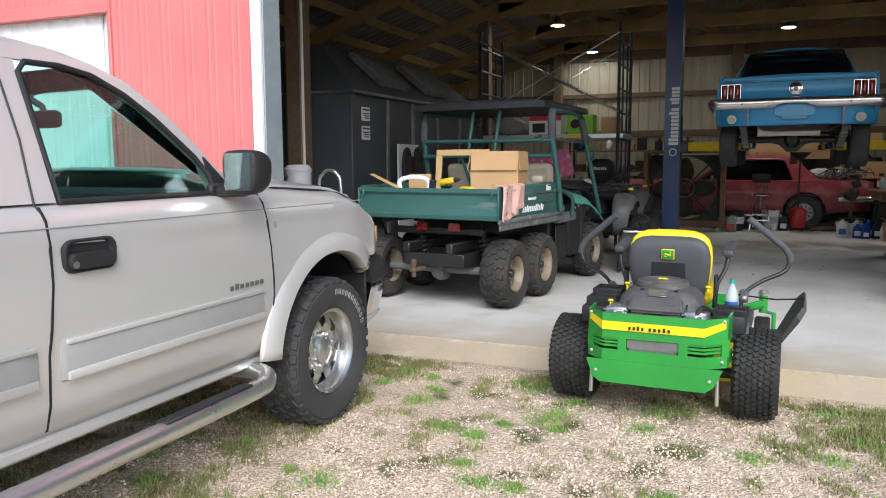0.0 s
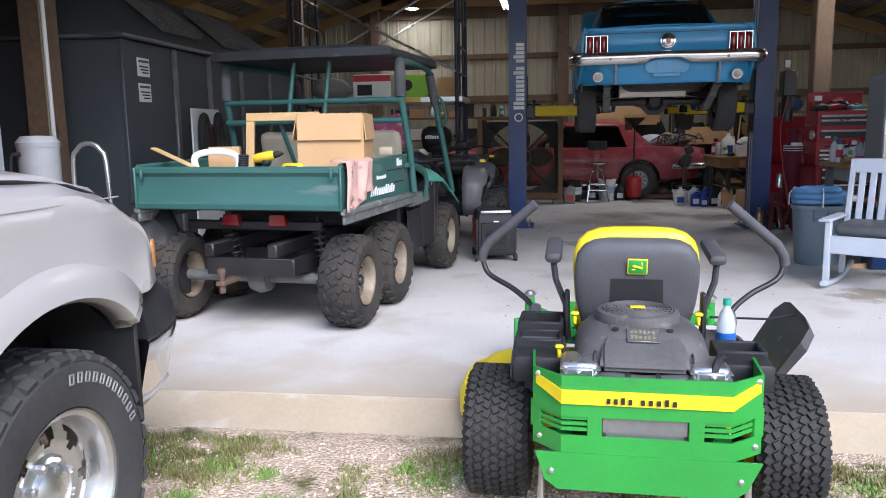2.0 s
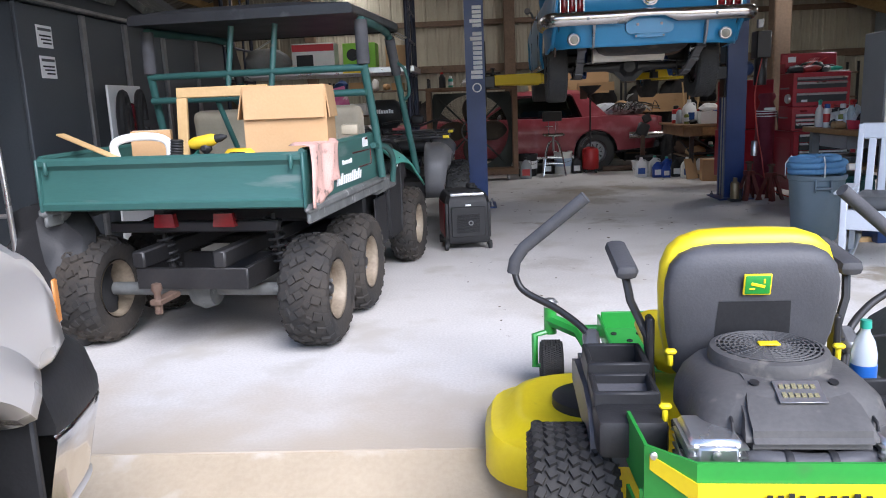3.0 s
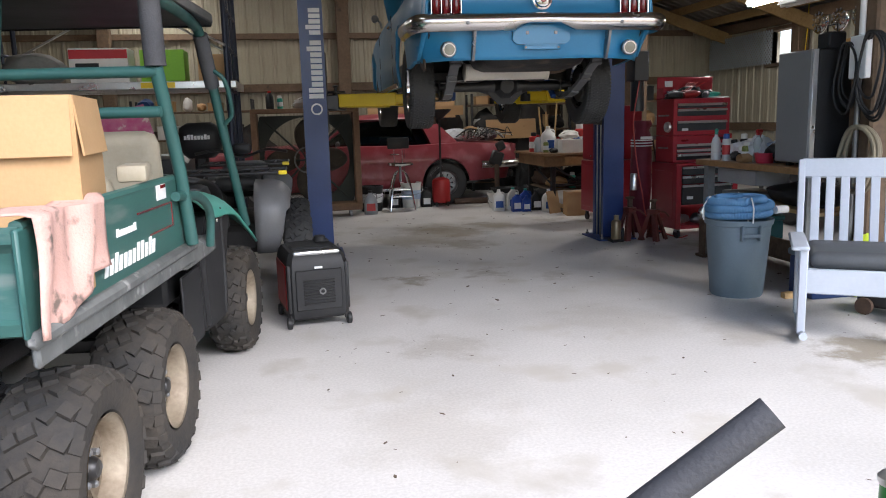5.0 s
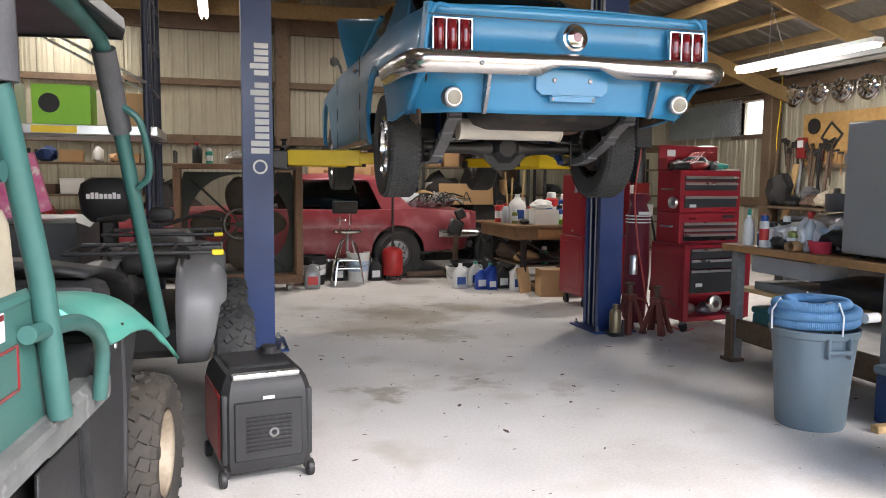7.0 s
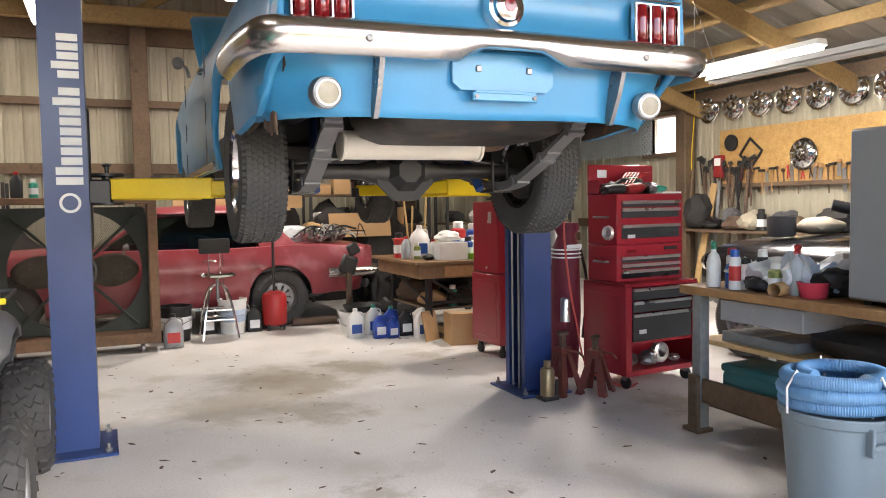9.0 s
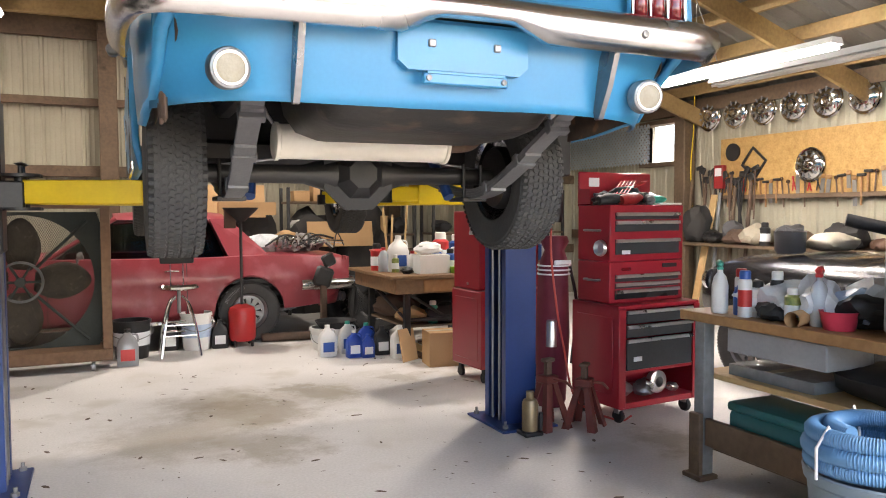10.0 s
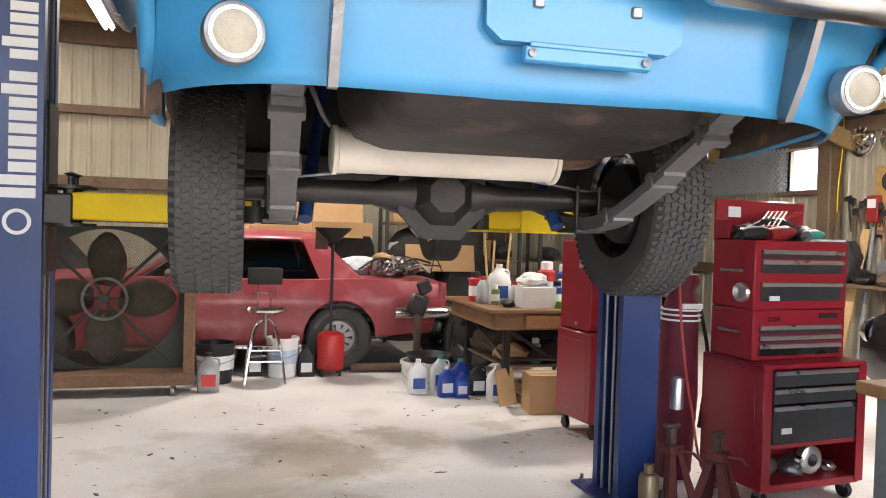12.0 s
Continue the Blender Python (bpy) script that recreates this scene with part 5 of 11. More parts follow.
part("hood", bm, TRUCKPAINT, truck, "", 60, 0.02)
for side in (-1, 1):
    bm = B()
    seam = [(-0.56, 0.86), (-0.5, 0.9), (-0.4, 0.912), (0.0, 0.915), (0.2, 0.913), (0.35, 0.912), (0.5, 0.908), (0.58, 0.905)]
    tube(bm, [(side * lerp_table(TW, y) * k, y, lerp_table(TB, y) + 0.003) for y, k in seam], 0.006, 6)
    part("hood_seam", bm, BLACKPLASTIC, truck)
bm = boxes(((0, 0.64, 0.9), (1.5, 0.06, 0.26), 0.02), ((0, 0.6, 1.01), (1.66, 0.05, 0.05), 0.02))
part("grille", bm, BLACKPLASTIC, truck)
bm = B()
line = curve_pts([(-0.95, 0.5, 0), (-0.94, 0.62, 0), (-0.88, 0.82, 0), (-0.72, 0.92, 0), (-0.35, 0.96, 0), (0.35, 0.96, 0), (0.72, 0.92, 0), (0.88, 0.82, 0), (0.94, 0.62, 0), (0.95, 0.5, 0)], 5)
for nm, zz, mt, lab in (("front_bumper", (0.475, 0.677), CHROME, "chrome front bumper"), ("bumper_cap", (0.681, 0.83), BLACKPLASTIC, "black plastic bumper top"), ("air_dam", (0.4, 0.471), TRUCKPAINT, "")):
    bm = B()
    rings = []
    for i, p in enumerate(line):
        d = (line[min(i + 1, len(line) - 1)] - line[max(i - 1, 0)]).normalized()
        out = Vector((-d.y, d.x, 0))
        lo, hi = zz
        mid = (lo + hi) / 2
        prof = {"front_bumper": ((-0.12, lo), (-0.045, lo), (-0.022, mid), (0.0, hi - 0.012), (-0.008, hi), (-0.12, hi)),
                "bumper_cap": ((-0.12, lo), (0.0, lo), (0.0, lo + 0.02), (-0.02, mid + 0.02), (-0.06, hi - 0.01), (-0.12, hi)),
                "air_dam": ((-0.14, lo), (-0.1, lo), (-0.06, mid), (-0.04, hi - 0.01), (-0.05, hi), (-0.12, hi))}[nm]
        rings.append([p + out * k + Vector((0, 0, z)) for k, z in prof])
    loft(bm, rings)
    part(nm, bm, mt, truck, lab, 50)
# inside: dashboard, wheel, seats, mirror
bm = boxes(((0, -0.78, 1.18), (1.7, 0.36, 0.16), 0.05, None, 2), ((-0.42, -0.95, 1.25), (0.42, 0.12, 0.1), 0.04))
part("dashboard", bm, CABGREY, truck)
bm = B()
tube(bm, [Matrix.Translation((-0.42, -1.1, 1.22)) @ rot("X", 62) @ Vector((0.19 * math.cos(a), 0.19 * math.sin(a), 0)) for a in [2 * math.pi * i / 24 for i in range(24)]], 0.016, 8, True)
part("steering_wheel", bm, BLACKPLASTIC, truck)
for x in (-0.42, 0.42):
    bm = boxes(((x, -1.75, 0.85), (0.52, 0.52, 0.16), 0.06, None, 2), ((x, -2.05, 1.15), (0.5, 0.16, 0.6), 0.07, None, 2))
    part("seat", bm, CABGREY, truck)
bm = boxes(((0, -2.2, 0.9), (1.7, 1.0, 0.2), 0.05), ((0, -1.3, 0.62), (1.8, 1.6, 0.06)), ((0, -2.9, 1.0), (1.8, 0.06, 0.9), 0.02), ((0, -0.55, 0.85), (1.7, 0.05, 0.7)))
part("cab_shell", bm, CABGREY, truck)
bm = boxes(((0.18, -1.02, 1.56), (0.22, 0.045, 0.075), 0.02, None, 2))
tube(bm, [(0.18, -1.0, 1.58), (0.16, -0.99, 1.62), (0.12, -1.03, 1.66)], 0.014, 6)
part("rear_view_mirror", bm, BLACKPLASTIC, truck)
bm = boxes(((0, -4.0, 0.86), (1.6, 2.0, 0.06)), ((0, -5.0, 0.95), (1.9, 0.05, 0.75), 0.01), ((0, -3.02, 1.0), (1.8, 0.05, 0.6)), ((0, -2.0, 0.45), (0.9, 5.2, 0.16), 0.02))
part("cargo_bed", bm, TRUCKPAINT, truck)

# ---- riding mower ----
MGREEN = material("mower_green_paint", (0.03, 0.3, 0.045), (0.022, 0.24, 0.035), 0.35, big=3, fine=60, bump=0.02, coat=0.3, stain=(0.05, 0.2, 0.05), stain_at=0.7)
MYELLOW = material("mower_yellow", (0.85, 0.66, 0.01), (0.75, 0.56, 0.01), 0.4, big=4, bump=0.03, stain=(0.4, 0.3, 0.05), stain_at=0.7)
SEATVINYL = material("grey_seat_shell", (0.06, 0.06, 0.064), (0.085, 0.085, 0.09), 0.5, big=5, fine=150, bump=0.1)
FOAM = material("grey_foam_grip", (0.085, 0.085, 0.09), (0.06, 0.06, 0.064), 0.8, big=9, fine=160, bump=0.2)
DUSTYGREY = material("dusty_grey_plastic", (0.07, 0.068, 0.066), (0.11, 0.105, 0.1), 0.6, big=7, fine=90, bump=0.12, stain=(0.17, 0.155, 0.135), stain_at=0.62)
LABELYELLOW = material("faded_yellow_print", (0.22, 0.2, 0.11), (0.17, 0.155, 0.09), 0.5, bump=0.0)
MOWRUBBER = material("turf_tyre_rubber", (0.022, 0.022, 0.022), (0.04, 0.037, 0.033), 0.7, big=7, fine=60, bump=0.25, stain=(0.1, 0.085, 0.06), stain_at=0.68)
mower = thing("riding_mower", at(-0.434, 4.23, -0.1) @ rot("Z", -2.4), "green and yellow zero-turn riding mower facing the barn", "lawn mower")
for s in (-1, 1):
    wheel(mower, at(s * 0.478, 0, 0.268) @ (rot("Z", 0) if s > 0 else rot("Z", 180)), 0.228, 0.225, 0.118, MOWRUBBER, MYELLOW, "turf", 6, 0.045, 44, "fat turf tyre on a yellow rim")
    wheel(mower, at(s * 0.46, 1.3, 0.21) @ rot("Z", 0 if s > 0 else 180), 0.108, 0.1, 0.055, MOWRUBBER, MYELLOW, "road", 6, 0.025, 28, "small caster wheel")
    bm = B()
    tube(bm, [(s * 0.46, 1.3, 0.21), (s * 0.53, 1.3, 0.21), (s * 0.53, 1.32, 0.34), (s * 0.46, 1.35, 0.35), (s * 0.46, 1.35, 0.42)], 0.016, 8)
    fk = part("caster_fork", bm, MGREEN, mower)
    part("pivot_cap", turned([(0.03, 0), (0.034, 0.01), (0.034, 0.02), (0.02, 0.035), (0, 0.036)], 20, at(s * 0.46, 1.35, 0.46)), ALUMINIUM, fk, "silver pivot cap")
    part("pivot_tube", turned([(0.028, 0), (0.028, 0.12), (0, 0.12)], 20, at(s * 0.46, 1.35, 0.34)), MGREEN, fk)
    bm = B()
    tube(bm, [(s * 0.46, 1.35, 0.4), (s * 0.34, 1.22, 0.38), (s * 0.27, 0.6, 0.36), (s * 0.25, -0.25, 0.36)], 0.03, 8)
    part("frame_rail", bm, MGREEN, mower)
    # lever with foam grip
    bm = rod(curve_pts([(s * 0.36, 0.4, 0.5), (s * 0.385, 0.43, 0.615), (s * 0.47, 0.5, 0.68), (s * 0.585, 0.56, 0.735), (s * 0.615, 0.58, 0.8)], 6), 0.0115, 12)
    lv = part("control_lever", bm, BLACKMETAL, mower, "bent steel control lever")
    bm = rod([(s * 0.617, 0.58, 0.79), (s * 0.61, 0.578, 0.83), (s * 0.58, 0.57, 0.875), (s * 0.385, 0.53, 1.04)], 0.0205, 14)
    part("foam_grip", bm, FOAM, lv, "dark foam grip")
    bm = boxes(((s * 0.38, 0.42, 0.6), (0.05, 0.09, 0.05), 0.012, rot("X", 30)))
    part("lever_boot", bm, GREYSTEEL, lv)
    # side pods with open bins
    bm = B()
    prism(bm, [(-0.1, 0.44), (0.5, 0.44), (0.5, 0.54), (0.4, 0.57 if s < 0 else 0.5), (0.1, 0.6 if s < 0 else 0.5), (-0.02, 0.56), (-0.1, 0.53)], 0.25, 0.435, "x")
    for v in bm.verts:
        v.co.x *= s
    bmesh.ops.bevel(bm, geom=list(bm.edges), offset=0.018, segments=2, affect="EDGES")
    pd = part("side_pod", bm, GREYPLASTIC, mower, "", 50)
    for yc, zc, ln, hh in ((0.19, 0.61, 0.16, 0.07), (0.03, 0.58, 0.13, 0.08)) if s < 0 else ((0.03, 0.57, 0.13, 0.06),):
        bm = boxes(((s * 0.34, yc - ln / 2, zc), (0.165, 0.016, hh), 0.005), ((s * 0.34, yc + ln / 2, zc), (0.165, 0.016, hh), 0.005), ((s * 0.34 - 0.075, yc, zc), (0.016, ln, hh), 0.005), ((s * 0.34 + 0.075, yc, zc), (0.016, ln, hh), 0.005), ((s * 0.34, yc, zc - hh * 0.3), (0.15, ln, 0.01)))
        part("bin", bm, BLACKPLASTIC, pd)
    bm = boxes(((s * 0.34, -0.08, 0.54), (0.17, 0.14, 0.1), 0.02, None, 2))
    part("pod_end", bm, BLACKPLASTIC, pd)
    # armrest
    bm = boxes(((s * 0.3, 0.36, 0.875), (0.065, 0.27, 0.045), 0.02, rot("X", 6), 2))
    ar = part("armrest", bm, SEATVINYL, mower)
    bm = rod([(s * 0.3, 0.27, 0.845), (s * 0.29, 0.24, 0.78), (s * 0.25, 0.2, 0.69), (s * 0.24, 0.18, 0.56)], 0.012, 8)
    box(bm, (s * 0.245, 0.19, 0.66), (0.02, 0.05, 0.18), 0.006)
    part("armrest_bracket", bm, BLACKMETAL, ar)
# rear guard
bm = B()
def guard_line():
    return [(-0.345, -0.12), (-0.335, -0.3), (-0.25, -0.38), (0.25, -0.38), (0.345, -0.3), (0.355, -0.12)]
def guard_band(z0, z1, off=0.0, th=0.008, x0=-9, x1=9):
    pts = [p for p in guard_line()]
    rings = []
    for i, (x, y) in enumerate(pts):
        q = Vector((x, y, 0))
        a = Vector((*pts[max(i - 1, 0)], 0))
        b = Vector((*pts[min(i + 1, len(pts) - 1)], 0))
        d = (b - a).normalized()
        o = Vector((d.y, -d.x, 0))
        rings.append([q + o * off + Vector((0, 0, z0)), q + o * (off + th) + Vector((0, 0, z0)), q + o * (off + th) + Vector((0, 0, z1)), q + o * off + Vector((0, 0, z1))])
    loft(bm, rings)
guard_band(0.475, 0.605)
guard_band(0.355, 0.415)
prism(bm, [(-0.33, 0.36), (0.34, 0.36), (0.3, 0.27), (0.26, 0.24), (-0.26, 0.24), (-0.3, 0.27)], -0.394, -0.386, "y")
for x in (-0.33, -0.15, 0.15, 0.34):
    box(bm, (x, -0.38 if abs(x) < 0.2 else -0.3, 0.45), (0.045, 0.014, 0.09), 0.002, None if abs(x) < 0.2 else rot("Z", 43 * (-1 if x < 0 else 1)))
gd = part("rear_guard", bm, MGREEN, mower, "green steel engine guard", 25)
bm = B()
pts = [(-0.333, -0.303), (-0.25, -0.384), (0.25, -0.384), (0.343, -0.303)]
rings = []
for (x, y), z0, z1 in zip(pts, (0.553, 0.518, 0.518, 0.553), (0.588, 0.562, 0.562, 0.588)):
    rings.append([Vector((x, y - 0.006, z0)), Vector((x, y - 0.012, z0)), Vector((x, y - 0.012, z1)), Vector((x, y - 0.006, z1))])
loft(bm, rings)
part("stripe", bm, MYELLOW, gd, "yellow stripe across the guard", 20)
bm = B()
bars(bm, lambda u, v, d: (-0.115 + u, -0.4012 - d, 0.526 + v), 4, 0.085, 0.021, 0.5, 1)
bars(bm, lambda u, v, d: (-0.015 + u, -0.4012 - d, 0.526 + v), 5, 0.115, 0.021, 0.5, 2)
part("lettering", bm, BLACKPLASTIC, gd, "small dark word mark drawn as bars", 0)
for k, (x, y, z) in enumerate(((-0.325, -0.318, 0.588), (0.335, -0.318, 0.588), (-0.32, -0.325, 0.385), (0.33, -0.325, 0.385), (0.28, -0.394, 0.3), (-0.28, -0.394, 0.3))):
    bm = turned([(0.009, 0), (0.009, 0.006), (0.005, 0.008), (0, 0.008)], 12, at(x, y, z) @ rot("X", 90))
    part("bolt", bm, ALUMINIUM, gd)
for s in (-1, 1):
    for k in range(3):
        bm = B()
        loft(bm, [[Vector((x, y, z)) for y, z in ((yy, 0.43 + k * 0.018), (yy - 0.006, 0.428 + k * 0.018), (yy - 0.006, 0.437 + k * 0.018), (yy, 0.439 + k * 0.018))] for x, yy in ((s * 0.16, -0.376), (s * 0.25, -0.376), (s * 0.325, -0.305))])
        part("louvre", bm, MGREEN, gd)
# mesh muffler plate behind the guard openings
bm = boxes(((0, -0.34, 0.43), (0.27, 0.06, 0.2), 0.02), ((0, -0.372, 0.447), (0.25, 0.006, 0.045)))
part("muffler_shield", bm, GREYSTEEL, mower)
bm = boxes(((0, -0.1, 0.3), (0.5, 0.5, 0.1), 0.02), ((-0.24, -0.32, 0.24), (0.05, 0.1, 0.06), 0.01), ((0.24, -0.32, 0.24), (0.05, 0.1, 0.06), 0.01), ((0, 0.0, 0.25), (0.86, 0.05, 0.05), 0.01))
part("rear_frame", bm, BLACKMETAL, mower)
for s in (-1, 1):
    bm = rod([(s * 0.31, -0.34, 0.33), (s * 0.315, -0.35, 0.17)], 0.011, 8)
    part("guard_bracket", bm, ALUMINIUM, mower)
# engine
bm = B()
rings = []
for z, rx, ry, c in ((0.545, 0.2, 0.19, 0), (0.565, 0.222, 0.2, 0), (0.62, 0.222, 0.2, 0.0), (0.665, 0.205, 0.188, 0.0), (0.695, 0.172, 0.165, 0.01), (0.705, 0.14, 0.14, 0.02)):
    ring = []
    for j in range(32):
        a = 2 * math.pi * j / 32
        e = lambda v: math.copysign(abs(v) ** 0.62, v)
        lobe = 1 + 0.06 * math.cos(4 * a + math.pi) * (0.7 - z) / 0.15
        ring.append(Vector((rx * lobe * e(math.cos(a)), -0.08 + c + ry * lobe * e(math.sin(a)), z)))
    rings.append(ring)
loft(bm, rings)
en = part("engine_cover", bm, DUSTYGREY, mower, "dusty dark grey engine shroud", 40)
bm = B()
prism(bm, [(-0.1, 0.712), (-0.19, 0.706), (-0.28, 0.672), (-0.33, 0.635), (-0.335, 0.605), (-0.29, 0.6), (-0.1, 0.6)], -0.135, 0.135, "x")
for v in bm.verts:
    v.co.x *= 1.0 if v.co.y < -0.25 else 0.85
bmesh.ops.bevel(bm, geom=list(bm.edges), offset=0.014, segments=2, affect="EDGES")
hp = part("hood_panel", bm, DUSTYGREY, en, "", 40)
for s in (-1, 1):
    part("panel_screw", turned([(0.011, 0), (0.011, 0.004), (0, 0.004)], 12, at(s * 0.085, -0.2, 0.704) @ rot("X", 15)), BLACKPLASTIC, hp)
    bm = rod([(s * 0.142, -0.16, 0.68), (s * 0.15, -0.27, 0.64), (s * 0.152, -0.3, 0.58)], 0.004, 6)
    part("panel_seam", bm, BLACKPLASTIC, hp)
    # finned cylinder head
    bm = boxes(((s * 0.195, -0.255, 0.565), (0.11, 0.14, 0.12), 0.008), ((s * 0.195, -0.33, 0.57), (0.085, 0.02, 0.09), 0.006))
    hd = part("cylinder_head", bm, ALUMINIUM, en, "cast silver cylinder head")
    for k in range(6):
        part("fin", boxes(((s * 0.195, -0.258, 0.515 + k * 0.019), (0.125, 0.155, 0.005))), ALUMINIUM, hd)
    part("head_bolt", turned([(0.01, 0), (0.01, 0.006), (0, 0.008)], 10, at(s * 0.2, -0.342, 0.6) @ rot("X", 90)), ALUMINIUM, hd)
sc = at(-0.005, -0.044, 0.69)
part("screen_rim", turned([(0.128, -0.01), (0.138, 0.0), (0.14, 0.03), (0.135, 0.045), (0.122, 0.05), (0.118, 0.042)], 40, sc, False), DUSTYGREY, en)
bm = B()
for r in (0.03, 0.042, 0.054, 0.066, 0.078, 0.09, 0.102, 0.114):
    tube(bm, [sc @ Vector((r * math.cos(a), r * math.sin(a), 0.05)) for a in [2 * math.pi * i / 32 for i in range(32)]], 0.0026, 5, True)
for i in range(24):
    a = 2 * math.pi * i / 24
    tube(bm, [sc @ Vector((0.02 * math.cos(a), 0.02 * math.sin(a), 0.051)), sc @ Vector((0.122 * math.cos(a + 0.35), 0.122 * math.sin(a + 0.35), 0.048))], 0.0024, 5)
part("screen", bm, DUSTYGREY, en, "round slotted cooling screen")
part("screen_floor", turned([(0, 0.02), (0.13, 0.02), (0.13, 0)], 32, sc), BLACKPLASTIC, en)
part("screen_badge", boxes(((-0.005, -0.044, 0.745), (0.05, 0.026, 0.006), 0.002)), MYELLOW, en)
bm = boxes(((0, -0.235, 0.697), (0.1, 0.07, 0.004), 0.001, rot("X", 21)))
lb = part("engine_label", bm, GREYSTEEL, en, "worn printed engine label")
for k in range(2):
    bm = B()
    bars(bm, lambda u, v, d: (-0.04 + u, -0.255 + k * 0.026 + v, 0.692 + k * 0.01 + v * 0.38 + d), 6, 0.08, 0.012, 0.3, 5 + k)
    part("lettering", bm, LABELYELLOW, lb)
bm = boxes(((0, -0.2, 0.5), (0.42, 0.16, 0.12), 0.01), ((0, -0.23, 0.57), (0.24, 0.1, 0.07), 0.01))
part("crankcase", bm, BLACKPLASTIC, en)
bm = rod(curve_pts([(-0.14, -0.29, 0.565), (-0.1, -0.315, 0.575), (0.0, -0.325, 0.57), (0.1, -0.315, 0.575), (0.15, -0.28, 0.57)], 5), 0.025, 12)
part("intake_duct", bm, GREYPLASTIC, en)
for x in (-0.05, 0.04):
    part("clamp", turned([(0.029, -0.008), (0.031, 0), (0.029, 0.008)], 16, at(x, -0.323, 0.571) @ rot("Y", 90), False), BLACKPLASTIC, en)
bm = rod(curve_pts([(0.14, -0.3, 0.51), (0.19, -0.33, 0.58), (0.22, -0.29, 0.64), (0.25, -0.2, 0.62), (0.25, -0.1, 0.58)], 6), 0.013, 8)
part("fuel_hose", bm, BLACKPLASTIC, en)
for k in range(3):
    part("wire", rod(curve_pts([(-0.2, -0.31, 0.48 + k * 0.012), (-0.25, -0.27, 0.55 + k * 0.015), (-0.25, -0.18, 0.58), (-0.24, -0.1, 0.55 + k * 0.01)], 5), 0.005, 6), BLACKPLASTIC if k else ALUMINIUM, en)
for x, y, z in ((-0.265, -0.13, 0.6), (-0.215, 0.06, 0.67), (0.215, 0.09, 0.67)):
    bm = boxes(((x, y, z), (0.014, 0.014, 0.04), 0.005), ((x, y - 0.003, z + 0.022), (0.03, 0.02, 0.014), 0.005))
    part("dipstick", bm, MYELLOW, en, "yellow plastic dipstick handle")
# seat
bm = B()
rings = []
for z, w, y, t in ((0.56, 0.15, 0.2, 0.05), (0.6, 0.185, 0.175, 0.07), (0.72, 0.212, 0.145, 0.085), (0.8, 0.22, 0.132, 0.086), (0.86, 0.219, 0.124, 0.085), (0.905, 0.208, 0.122, 0.08), (0.935, 0.185, 0.124, 0.07), (0.952, 0.15, 0.128, 0.05), (0.96, 0.1, 0.132, 0.03)):
    ring = []
    for j in range(28):
        a = 2 * math.pi * j / 28
        e = lambda v: math.copysign(abs(v) ** 0.5, v)
        ring.append(Vector((w * e(math.cos(a)), y + t * 0.5 * e(math.sin(a)), z)))
    rings.append(ring)
loft(bm, rings)
st_ = part("seat_shell", bm, SEATVINYL, mower, "grey plastic seat back", 50)
bm = B()
rings = []
for z, w, y, t in ((0.6, 0.19, 0.24, 0.1), (0.72, 0.218, 0.21, 0.1), (0.84, 0.226, 0.185, 0.1), (0.9, 0.222, 0.178, 0.1), (0.945, 0.205, 0.172, 0.095), (0.972, 0.175, 0.17, 0.085), (0.988, 0.13, 0.17, 0.06), (0.993, 0.07, 0.17, 0.03)):
    rings.append([Vector((w * math.copysign(abs(math.cos(a)) ** 0.5, math.cos(a)), y + t * 0.5 * math.copysign(abs(math.sin(a)) ** 0.5, math.sin(a)), z)) for a in [2 * math.pi * j / 28 for j in range(28)]])
loft(bm, rings)
box(bm, (0, 0.44, 0.6), (0.44, 0.42, 0.1), 0.045, None, 2)
part("seat_cushion", bm, MYELLOW, st_, "bright yellow seat cushion", 50)
SEATM = at(0, 0.104, 0) @ at(0, 0, 0.77) @ rot("X", 10) @ at(0, 0, -0.77)
bm = B()
prism(bm, [(-0.09, 0.818), (0.09, 0.818), (0.1, 0.63), (-0.1, 0.63)], -0.0145, 0.0, "y")
ob2 = part("seat_recess", bm, BLACKPLASTIC, st_)
ob2.matrix_local = SEATM @ at(0, 0.004, 0)
em = part("emblem", boxes(((0, -0.0165, 0.868), (0.064, 0.008, 0.052), 0.005, None, 2)), MGREEN, st_, "green and yellow square emblem")
em.matrix_local = SEATM @ at(0, -0.002, 0)
part("emblem_rim", boxes(((0, -0.0145, 0.868), (0.07, 0.008, 0.058), 0.005, None, 2)), MYELLOW, em)
part("emblem_mark", boxes(((0, -0.021, 0.868), (0.036, 0.003, 0.008), 0.001, rot("Y", 14)), ((0.015, -0.021, 0.879), (0.005, 0.003, 0.013), 0.001), ((-0.014, -0.021, 0.858), (0.014, 0.003, 0.004), 0.001)), MYELLOW, em)
# foot plate with holes drawn by dark studs, deck, chute
bm = boxes(((0, 0.95, 0.4), (0.52, 0.5, 0.012), 0.003), ((0, 1.2, 0.435), (0.52, 0.012, 0.08), 0.003), ((0, 1.3, 0.36), (0.7, 0.05, 0.05), 0.01), ((-0.27, 0.95, 0.43), (0.012, 0.5, 0.07), 0.003), ((0.27, 0.95, 0.43), (0.012, 0.5, 0.07), 0.003))
fp = part("foot_plate", bm, MGREEN, mower, "green perforated foot plate", 25)
hole_me = mesh_of("grip_hole", turned([(0.012, 0), (0.012, 0.006), (0.007, 0.006), (0.007, 0.001), (0, 0.001)], 10), BLACKPLASTIC)
for i in range(5):
    for j in range(5):
        piece("grip_hole", hole_me, fp, at(-0.2 + i * 0.1 + (0.05 if j % 2 else 0) - 0.02, 0.75 + j * 0.09, 0.406))
bm = B()
